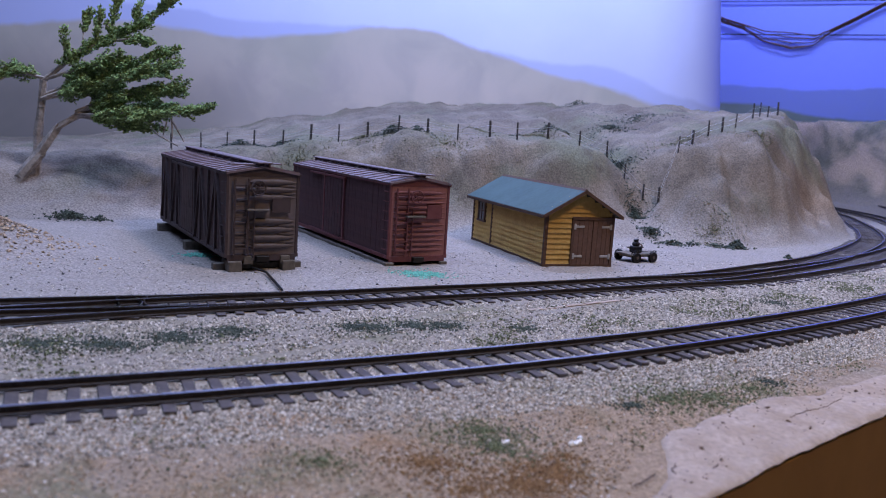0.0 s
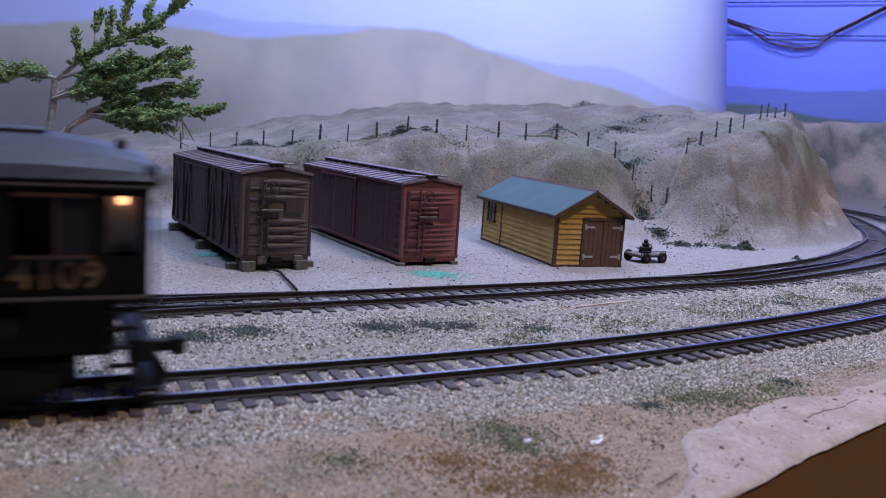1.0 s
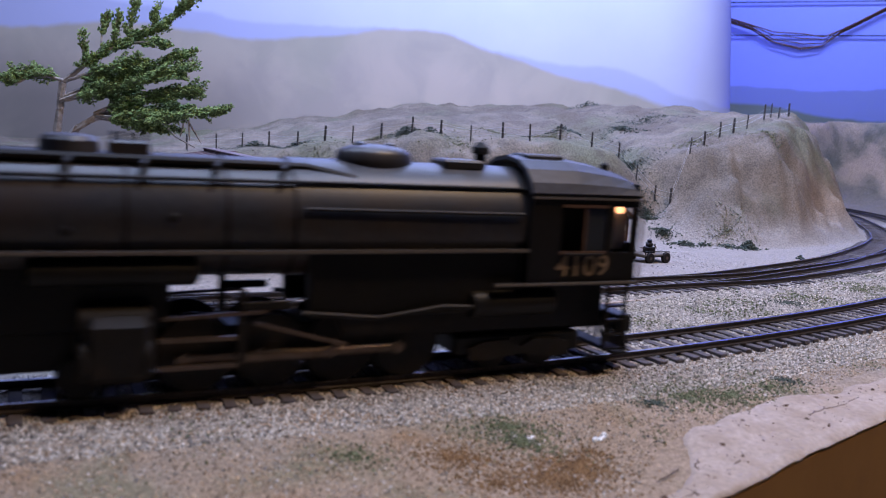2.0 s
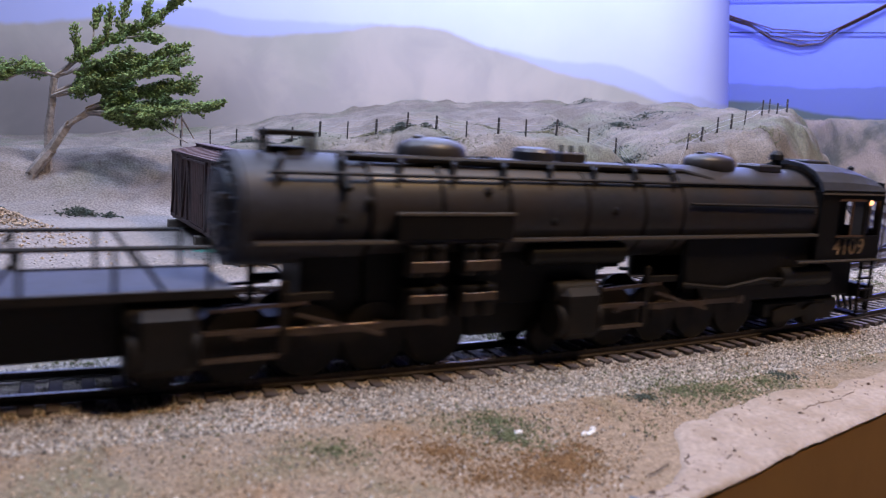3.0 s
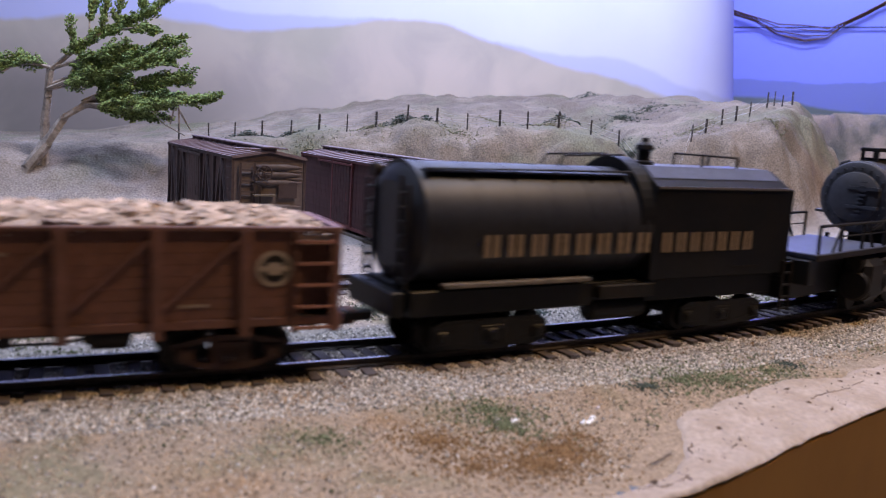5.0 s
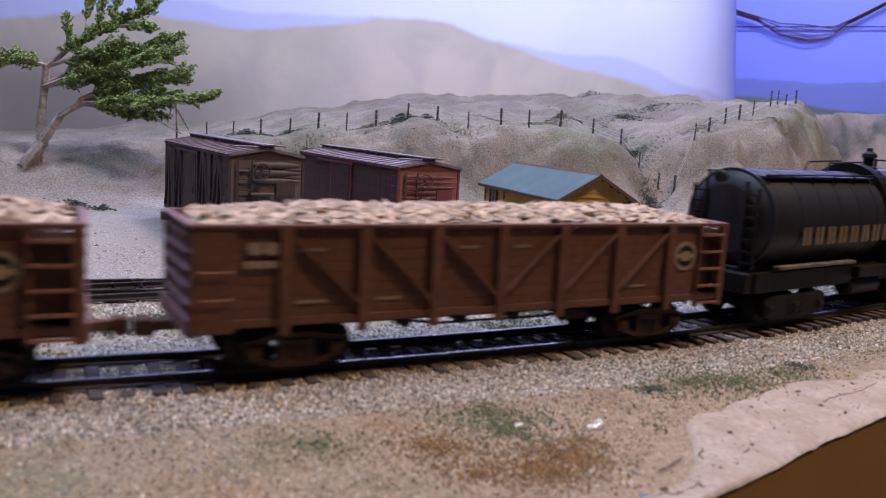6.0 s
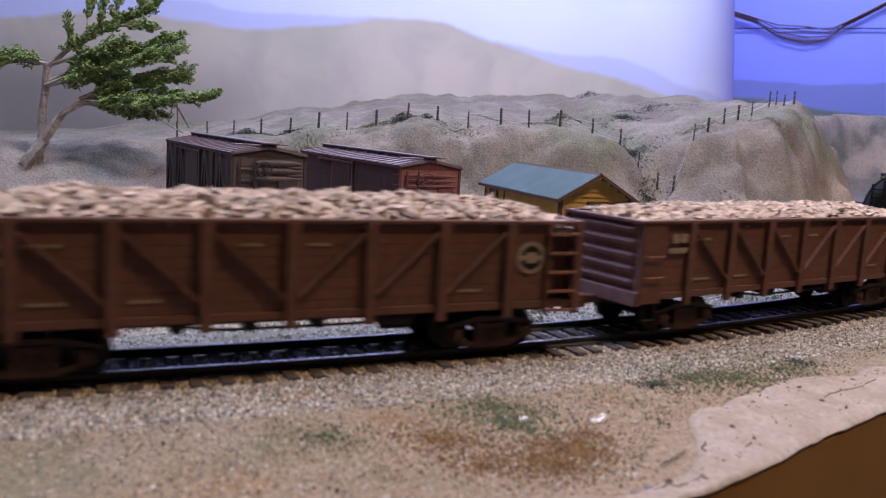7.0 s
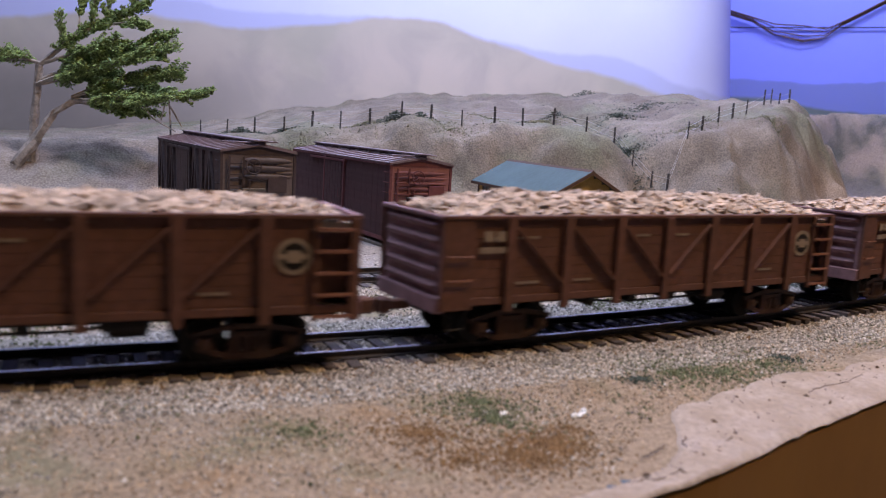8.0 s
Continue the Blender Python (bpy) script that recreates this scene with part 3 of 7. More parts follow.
lay("loop_track", "rusty track curving away behind the hill", LOOP, 0, len(LOOP) - 1, 130, len(LOOP) - 2)
lay("spur_track", "rusty rails joining the siding at a turnout", SPUR, 0, len(SPUR) - 60, 980, 990)

# ---- walls, backdrop, fascia, room ----
def backdrop_plan():
    pts = [(-1600, 900), (205, 900)]
    pts += [(205 + 104 * math.sin(a), 1004 - 104 * math.cos(a)) for a in np.radians(np.arange(1.5, 91, 1.5))]
    return pts + [(309, 1515)]


def wall_strip(name, plan, z0, z1, thick, mat, label, lean=0.0):
    """A wall that follows a plan line, with thickness behind it (to the left of the line)."""
    bm = BM()
    p = np.array(plan, float)
    d = np.gradient(p, axis=0)
    nrm = np.stack([-d[:, 1], d[:, 0]], -1) / np.hypot(d[:, 0], d[:, 1])[:, None]
    rows = [[bm.verts.new((*(a + b * o + np.array((lean * min(1, max(0, (a[0] - 200) / 100)) * (200 - z), 0))), z)) for o in (0, thick) for z in (z0, z1)] for a, b in zip(p, nrm)]
    for a, b in zip(rows, rows[1:]):
        bm.faces.new((a[0], b[0], b[1], a[1])), bm.faces.new((a[2], a[3], b[3], b[2])), bm.faces.new((a[1], b[1], b[3], a[3])), bm.faces.new((a[0], a[2], b[2], b[0]))
    for r in (rows[0], rows[-1]):
        bm.faces.new((r[0], r[1], r[3], r[2]))
    return tagged(part(name, bm, mat, smooth=False), label, "wall", kind="structure")


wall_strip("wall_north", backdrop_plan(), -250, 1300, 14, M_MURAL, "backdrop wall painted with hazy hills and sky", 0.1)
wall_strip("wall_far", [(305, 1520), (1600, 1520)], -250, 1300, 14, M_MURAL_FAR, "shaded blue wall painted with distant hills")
wall_strip("wall_east", [(1600, 1520), (1600, -1500)], -1000, 1300, 14, M_ROOM, "plain painted room wall")
wall_strip("wall_south", [(1600, -1500), (-1900, -1500)], -1000, 1300, 14, M_ROOM, "plain painted room wall")
wall_strip("wall_west", [(-1900, -1500), (-1900, 920), (-1580, 920)], -1000, 1300, 14, M_ROOM, "plain painted room wall")
bm = BM()
box(bm, -1920, -1520, 1300, 1620, 1540, 1320)
tagged(part("ceiling", bm, M_ROOM), "plain painted room ceiling", "ceiling", kind="structure")
bm = BM()
box(bm, -1920, -1520, -1020, 1620, 1540, -1000)
tagged(part("floor", bm, M_ROOM), "plain grey room floor", "floor", kind="structure")


def edge_line(step=2.5):
    p = np.array(FRONT, float)
    s = np.r_[0, np.cumsum(np.hypot(*np.diff(p, axis=0).T))]
    g = np.arange(0, s[-1], step)
    return np.stack([np.interp(g, s, p[:, 0]), np.interp(g, s, p[:, 1])], -1)


EDGE = edge_line()
bm = BM()
e = EDGE[::2]
d = np.gradient(e, axis=0)
nrm = np.stack([-d[:, 1], d[:, 0]], -1) / np.hypot(d[:, 0], d[:, 1])[:, None]
top = height(e[:, 0], e[:, 1])
rows = [[bm.verts.new((*(a + b * o), z)) for o, z in ((-3.0, -420), (-3.0, t - 1.0), (-2.2, t - 0.5), (0.4, t - 0.5), (0.4, -420))] for a, b, t in zip(e, nrm, top)]
for a, b in zip(rows, rows[1:]):
    for k in range(4):
        bm.faces.new((a[k], b[k], b[k + 1], a[k + 1]))
tagged(part("fascia", bm, M_FASCIA), "brown painted fascia board along the layout edge", "fascia board", kind="structure")

# the bare plaster lip along the edge, wider where the scenery has flaked away
bm = BM()
d = np.gradient(EDGE, axis=0)
nrm = np.stack([-d[:, 1], d[:, 0]], -1) / np.hypot(d[:, 0], d[:, 1])[:, None]
lip = 4 + 19 * smooth((EDGE[:, 0] - 51) / 26) - 7 * smooth((EDGE[:, 0] - 108) / 22) + 1.3 * waves(EDGE[:, 0], EDGE[:, 1], 34, 31, 2) + 0.7 * waves(EDGE[:, 0], EDGE[:, 1], 14, 33, 2)
f = np.linspace(0, 1, 17)[None]
o = -3.3 + f * (lip[:, None] + 3.3)
qx, qy = EDGE[:, :1] + nrm[:, :1] * o, EDGE[:, 1:] + nrm[:, 1:] * o
qz = height(qx, qy) + 0.9 * np.minimum(1, (1 - f) * 6) * np.where(f > 0, 1, 0.0) + 0.3 * waves(qx, qy, 22, 35, 4) - 0.9 * np.clip(waves(qx, qy, 15, 39, 3) - 0.75, 0, 1) - 0.8 * (f == 1)
rings = [[bm.verts.new(c) for c in zip(a, b, c)] for a, b, c in zip(qx, qy, qz)]
for a, b in zip(rings, rings[1:]):
    for k in range(16):
        bm.faces.new((a[k], b[k], b[k + 1], a[k + 1]))
tagged(part("plaster_lip", bm, M_PLASTER, smooth=True), "bare flaked plaster along the layout edge", "plaster edge", kind="structure")

# ---- cables and lines on the far wall ----
def sag(a, b, drop, n=14):
    a, b = Vector(a), Vector(b)
    return [a.lerp(b, k / n) - Vector((0, 0, drop * 4 * (k / n) * (1 - k / n))) for k in range(n + 1)]


bundle = thing("cable_bundle", "drooping bundle of brown cables along the blue wall", "cable")
for k, (dip, r) in enumerate(((250, 1.0), (256, 0.9), (244, 0.8), (262, 0.8), (268, 1.1))):
    ends = [(440, 298), (474, 286), (512, 277), (550, 268 - (268 - dip) * 0.55), (602, dip), (640, 262 - (262 - dip) * 0.5), (668, 279), (700, 297), (735, 318), (790, 350)]
    bm = BM()
    pipe(bm, [(x, 1517 - 1.2 * k, z + 1.6 * k) for x, z in ends], r, 6)
    part("cable", bm, M_CABLE, bundle, smooth=True)
for z0, z1 in ((263.5, 267), (318, 338)):
    bm = BM()
    pipe(bm, [(310, 1517, z0 - 8), (1590, 1517, z1 + 62)], 0.9, 6)
    tagged(part("wall_wire", bm, M_SEAM), "thin dark wire stretched along the blue wall", "wire")


# ---- fence along the hill ----
FENCE = [(-200, 604), (-178, 603), (-159, 602), (-139, 601), (-118, 600), (-98, 600), (-78, 600), (-57, 600), (-35, 600), (-14, 600), (8, 600), (31, 600), (51, 602), (73, 604), (97, 607), (118, 609), (132, 608), (146, 604),
         (156, 598), (170, 610), (184, 625), (200, 640), (215, 655), (232, 675), (254, 700), (267, 720), (276, 726), (294, 750)]
fence = thing("fence", "wire fence on dark weathered posts along the hill", "fence")
rng = random.Random(4)
tops = []
for k, (x, y) in enumerate(FENCE):
    bm = BM()
    h, lean = rng.uniform(10.5, 13.0), rng.uniform(-1.2, 1.2)
    r = rng.choice((0.55, 0.7, 0.9))
    lathe(bm, [(0, r), (3.5 + h - 0.3, r * 0.95), (3.5 + h, r * 0.6)], (0, 0, -3.5), (lean * 0.3, 0, 10), 7)
    z = float(height(x, y))
    part("post", bm, M_POST, fence, m=at(x, y, z))
    tops.append(Vector((x, y, z)))
for lift in (4.2, 8.2):
    bm = BM()
    for a, b in zip(tops, tops[1:]):
        pipe(bm, sag(a + Vector((0, -0.9, lift)), b + Vector((0, -0.9, lift)), rng.uniform(0.2, 0.7), 3), 0.09, 4)
    part("wire", bm, M_WIRE, fence)


# ---- small scattered matter ----
def lumps(name, pts, sizes, mat, label, seed, flat=0.7, long=1.0, tilt=None):
    """Many small angular pieces as one mesh."""
    rng = np.random.default_rng(seed)
    n = len(pts)
    base = np.array([(1, 0, 0), (-1, 0, 0), (0, 1, 0), (0, -1, 0), (0, 0, 1), (0, 0, -1)], float)
    faces = np.array([(0, 2, 4), (2, 1, 4), (1, 3, 4), (3, 0, 4), (2, 0, 5), (1, 2, 5), (3, 1, 5), (0, 3, 5)])
    v = base[None] * (1 + rng.uniform(-0.35, 0.35, (n, 6, 1))) * np.array([long, 1, flat]) + rng.uniform(-0.2, 0.2, (n, 6, 3))
    a = rng.uniform(0, math.tau, n) if tilt is None else tilt[0] + rng.normal(0, tilt[1], n)
    b = rng.uniform(-0.6, 0.6, n) if tilt is None else tilt[2] + rng.normal(0, tilt[3], n)
    v = np.stack([v[..., 0] * np.cos(b)[:, None] - v[..., 2] * np.sin(b)[:, None], v[..., 1], v[..., 0] * np.sin(b)[:, None] + v[..., 2] * np.cos(b)[:, None]], -1)
    v = np.stack([v[..., 0] * np.cos(a)[:, None] - v[..., 1] * np.sin(a)[:, None], v[..., 0] * np.sin(a)[:, None] + v[..., 1] * np.cos(a)[:, None], v[..., 2]], -1)
    v = v * np.asarray(sizes)[:, None, None] / 2 + np.asarray(pts)[:, None]
    f = (faces[None] + 6 * np.arange(n)[:, None, None]).reshape(-1, 3)
    mesh = bpy.data.meshes.new(name)
    mesh.from_pydata((v.reshape(-1, 3) * MM).tolist(), [], f.tolist())
    mesh.materials.append(mat)
    ob = new(name, mesh)
    return tagged(ob, label, kind="stuff") if label else ob


# ---- the wind-bent cypress ----
def limb(bm, pts, r0, r1, seg=8):
    pts = [Vector(p) for p in pts]
    n = len(pts) - 1
    for k in range(n):
        a, b = r0 + (r1 - r0) * k / n, r0 + (r1 - r0) * (k + 1) / n
        cyl(bm, pts[k], pts[k + 1], a, b, seg)
        if k:
            bmesh.ops.create_icosphere(bm, subdivisions=1, radius=a * 1.02, matrix=Matrix.Translation(pts[k]))


def cypress():
    tree = thing("cypress_tree", "wind-bent cypress with a forked grey trunk on the bank", "tree")
    bm = BM()
    limb(bm, [(-272, 521, 8), (-268, 522, 20), (-257, 525, 36), (-246, 525, 53), (-233, 525, 61), (-216, 527, 63)], 4.3, 1.4)
    limb(bm, [(-262, 531, 12), (-260, 529, 47), (-257, 527, 65), (-254, 525, 82)], 2.7, 2.1)
    for a in ((-284, 512, 7), (-262, 508, 6), (-280, 528, 9)):
        limb(bm, [(-270, 521, 16), a], 2.4, 0.8, 6)
    knot = random.Random(6)
    for v in bm.verts:
        v.co += Vector((knot.gauss(0, 0.45), knot.gauss(0, 0.45), knot.gauss(0, 0.5)))
    trunk = part("trunk", bm, M_BARK, tree, "gnarled grey forked trunk")
    # branch line, thickness, sweep of its sprays (x, z), their length, and how thickly they grow
    branches = [
        ([(-254, 525, 82), (-240, 525, 94), (-229, 525, 103), (-211, 527, 109), (-190, 530, 124), (-181, 532, 136)], 1.7, (0.75, 0.5), 9, 1.3),
        ([(-254, 525, 83), (-264, 523, 85), (-274, 520, 83), (-282, 518, 78)], 1.3, (-0.7, 0.25), 9, 2.4),
        ([(-252, 525, 83), (-236, 522, 88), (-220, 520, 93), (-207, 518, 97)], 1.2, (0.9, 0.15), 11, 1.4),
        ([(-256, 526, 72), (-246, 527, 77), (-230, 530, 82), (-205, 532, 91), (-183, 533, 103)], 1.3, (0.85, 0.4), 12, 1.3),
        ([(-256, 525, 70), (-243, 522, 75), (-222, 519, 80), (-196, 515, 87), (-174, 513, 93)], 1.3, (0.9, 0.3), 12, 1.5),
        ([(-234, 525, 63), (-214, 521, 72), (-192, 518, 78), (-168, 516, 80)], 1.5, (0.9, 0.25), 12, 1.5),
        ([(-234, 525, 63), (-205, 528, 66), (-180, 530, 68), (-158, 530, 68)], 1.5, (0.9, 0.3), 11, 1.4),
        ([(-234, 525, 62), (-214, 515, 62), (-194, 509, 62), (-176, 506, 64)], 1.2, (0.9, 0.15), 11, 1.6),
        ([(-231, 525, 61), (-212, 530, 57), (-190, 532, 56)], 1.2, (0.95, 0.05), 9, 1.9),
        ([(-256, 528, 70), (-240, 533, 75), (-222, 538, 76), (-196, 542, 74)], 1.1, (0.9, 0.2), 11, 1.4),
        ([(-241, 525, 94), (-241, 524, 103), (-240, 524, 110)], 0.7, (0.2, 1.0), 5, 0.9),
        ([(-230, 525, 103), (-230, 526, 113), (-227, 527, 122)], 0.7, (0.15, 1.0), 6, 1.0),
        ([(-222, 526, 106), (-221, 524, 116), (-219, 523, 123)], 0.7, (0.25, 1.0), 6, 1.0),
        ([(-214, 527, 108), (-213, 528, 120), (-211, 529, 131)], 0.7, (0.2, 1.0), 6, 1.0),
        ([(-199, 529, 117), (-199, 530, 124), (-197, 530, 131)], 0.7, (0.2, 1.0), 5, 1.2),
        ([(-210, 526, 109), (-199, 522, 110), (-189, 520, 108)], 0.8, (0.9, 0.0), 6, 1.6),
    ]
    rng = random.Random(11)
    dead = BM()
    for k, (line, r, sweep, reach, growth) in enumerate(branches):
        bm = BM()
        limb(bm, line, r, 0.4, 6)
        vec = [Vector(p) for p in line]
        total = sum((b - a).length for a, b in zip(vec, vec[1:]))
        pts, sizes = [], []
        for q in range(int(total * 0.56 * growth) + 1):
            s = (rng.uniform(0.14, 1.0) if q else 1.0) * total
            for a, b in zip(vec, vec[1:]):
                if s <= (b - a).length:
                    break
                s -= (b - a).length
            root = a.lerp(b, min(1, s / (b - a).length))
            # one flat spray: a twig with short feathery fingers on both of its sides
            d = Vector((sweep[0] + rng.gauss(0, 0.22), rng.gauss(0, 0.35), sweep[1] + rng.gauss(0, 0.22))).normalized()
            length = reach * rng.uniform(0.7, 1.45)
            cyl(bm, root, root + d * length * 0.8, 0.35, 0.15, 4)
            flat = d.cross(Vector((rng.gauss(0, 0.5), 1.0, rng.gauss(0, 0.9)))).normalized()
            for f in range(int(length * 1.25)):
                t = (f + rng.random()) / (length * 1.25)
                side = flat if f % 2 else -flat
                lead = (d * 0.85 + side * 0.75 + Vector((rng.gauss(0, 0.12), rng.gauss(0, 0.2), rng.gauss(0, 0.12) + 0.1))).normalized()
                finger = rng.uniform(2.6, 5.0) * (1.15 - 0.7 * t)
                for g in range(int(finger * 2.0) + 1):
                    p = root + d * length * t + lead * finger * rng.random()
                    pts.append(p + Vector((rng.gauss(0, 0.3), rng.gauss(0, 0.3), rng.gauss(0, 0.3))))
                    sizes.append(rng.uniform(0.8, 1.7))
        b = part("branch", bm, M_BARK, tree)
        leaves = lumps("foliage", pts, sizes, M_LEAF, "", 21 + k, 0.6, 1.5, (0.2, 1.0, math.atan2(sweep[1], abs(sweep[0])), 0.5))
        leaves.parent = b
        tagged(leaves, "dark green wind-swept sprays", kind="stuff")
    for line in ([(-173, 522, 68), (-172, 522, 50)], [(-172, 522, 61), (-165, 523, 49)], [(-190, 520, 62), (-180, 520, 52), (-168, 521, 46)], [(-176, 526, 66), (-180, 528, 52)]):
        limb(dead, line, 0.7, 0.35, 5)
    part("dead_branch", dead, M_BARK, tree, "bare dead twigs")
    return tree


cypress()


# ---- shed ----
def shed():
    W, L, H, R, O = 41.0, 99.0, 28.0, 39.6, 3.2
    root = thing("shed", "yellow clapboard handcar shed with a blue-green roof", "shed", at(54.8, 426, 0, 20.5))
    bm = BM()
    prism(bm, [(0.6, -1), (W - 0.6, -1), (W - 0.6, H - 0.3), (W / 2, R - 1.0), (0.6, H - 0.3)], 0.6, L - 0.6, "y")
    part("wall_core", bm, M_TRIM, root)
    n, pitch = 10, 2.75
    rng = random.Random(2)

    def board(x0, y0, x1, y1, z, out):
        """A clapboard whose lower edge stands proud."""
        bm = BM()
        o = Vector(out)
        a, b = Vector((x0, y0, z)), Vector((x1, y1, z))
        lean = 0.75 + rng.uniform(-0.1, 0.1)
        q = [a + o * lean, b + o * lean, b + o * 0.12 + Vector((0, 0, pitch)), a + o * 0.12 + Vector((0, 0, pitch))]
        back = [p - o * 0.9 for p in (a, b)] + [b - o * 0.9 + Vector((0, 0, pitch)), a - o * 0.9 + Vector((0, 0, pitch))]
        f, g = [bm.verts.new(p) for p in q], [bm.verts.new(p) for p in back]
        bm.faces.new(f), bm.faces.new(g[::-1])
        for i in range(4):
            bm.faces.new((f[i], g[i], g[(i + 1) % 4], f[(i + 1) % 4]))
        part("clapboard", bm, M_BOARD, root)

    for k in range(n):
        z = 0.9 + k * pitch
        for x, out in ((0.6, (-1, 0, 0)), (W - 0.6, (1, 0, 0))):
            board(x, 1.2, x, 69, z, out)
            board(x, 70.6, x, L - 1, z, out)
        board(1.2, 0.6, 15.5, 0.6, z, (0, -1, 0))
    board(15.5, 0.6, W - 1.2, 0.6, 0.9 + 9 * pitch, (0, -1, 0))
    for k in range(4):
        z = 0.9 + (n + k) * pitch
        inset = (z - H + 1.2) / (R - H) * W / 2 + 0.6
        board(max(inset, 1.2), 0.6, min(W - inset, W - 1.2), 0.6, z, (0, -1, 0))
        board(max(inset, 1.2), L - 0.6, min(W - inset, W - 1.2), L - 0.6, z, (0, 1, 0))
    for x0, y0, x1, y1 in ((-0.25, -0.25, 1.6, 1.6), (W - 1.6, -0.25, W + 0.25, 1.6), (-0.25, L - 1.6, 1.6, L + 0.25), (W - 1.6, L - 1.6, W + 0.25, L + 0.25), (-0.2, 69, 0.9, 70.6)):
        bm = BM()
        box(bm, x0, y0, -1, x1, y1, H - 0.4, 0.12)
        part("corner_trim", bm, M_TRIM, root, "dark brown corner board")
    for x0, y0, x1, y1 in ((-0.4, -0.4, W + 0.4, 0.5), (-0.4, 0, 0.5, L)):
        bm = BM()
        box(bm, x0, y0, -1.2, x1, y1, 0.95, 0.1)
        part("sill_board", bm, M_TRIM, root, "dark brown base board")
    # roof
    slope = (R - H) / (W / 2)
    for s in (-1, 1):
        bm = BM()
        e, c = W / 2 + O, W / 2
        out = [(c, R), (c + s * e, R - slope * e), (c + s * e, R - slope * e + 1.1), (c, R + 1.15)]
        prism(bm, out, -O, L + O, "y")
        part("roof_slope", bm, M_ROOF, root, "blue-green roof sheet")
        bm = BM()
        x = c + s * e
        box(bm, min(x, x + s * 0.5), -O - 0.1, R - slope * e - 0.7, max(x, x + s * 0.5), L + O + 0.1, R - slope * e + 0.85)
        part("eave_board", bm, M_TRIM, root)
        for y in (-O, L + O):
            bm = BM()
            beam(bm, (c, y, R + 0.1), (c + s * e, y, R - slope * e + 0.1), 1.0, 1.6)
            part("barge_board", bm, M_TRIM, root)
    bm = BM()
    prism(bm, [(W / 2 - 1.3, R + 0.5), (W / 2, R + 1.6), (W / 2 + 1.3, R + 0.5), (W / 2, R + 0.8)], -O - 0.2, L + O + 0.2, "y")
    part("ridge_cap", bm, M_TRIM, root)
    # double door
    bm = BM()
    for x0, z0, x1, z1 in ((15.4, 0, 16.9, 26), (W - 1.7, 0, W - 0.3, 26), (15.4, 24.4, W - 0.3, 26.2)):
        box(bm, x0, -0.65, z0, x1, 0.4, z1, 0.1)
    part("door_frame", bm, M_TRIM, root)
    for x0, x1, hx in ((17.0, 27.9, 17.0), (28.2, W - 1.8, W - 1.8)):
        bm = BM()
        w = (x1 - x0) / 4
        for i in range(4):
            box(bm, x0 + i * w + 0.06, -0.35, 0.7, x0 + (i + 1) * w - 0.06, 0.3, 24.2, 0.08)
        d = part("door_leaf", bm, M_DOOR, root, "brown plank door leaf")
        s = 1 if hx == x0 else -1
        for z in (5.2, 21.0):
            bm = BM()
            box(bm, min(hx, hx + s * 5.8), -0.6, z - 0.6, max(hx, hx + s * 5.8), -0.3, z + 0.6, 0.08)
            box(bm, min(hx - s * 0.4, hx + s * 0.9), -0.75, z - 1.5, max(hx - s * 0.4, hx + s * 0.9), -0.3, z + 1.5, 0.08)
            part("strap_hinge", bm, M_HINGE, d, "pale grey strap hinge")
    # window in the side
    w = part("window_frame", box(box(box(box(box(box(BM(), -0.9, 79.0, 13.6, 0.5, 80.2, 26.2), -0.9, 88.8, 13.6, 0.5, 90.0, 26.2), -0.9, 80.2, 25.0, 0.5, 88.8, 26.2), -1.2, 78.6, 12.8, 0.5, 90.4, 13.9), -0.7, 84.1, 13.9, 0.3, 84.9, 25), -0.7, 80.2, 19.2, 0.3, 88.8, 20.0), M_TRIM, root)
    for y0, y1 in ((80.2, 84.1), (84.9, 88.8)):
        for z0, z1 in ((13.9, 19.2), (20.0, 25.0)):
            part("pane", box(BM(), -0.45, y0, z0, -0.1, y1, z1), M_GLASS, w, "dark window pane")


shed()


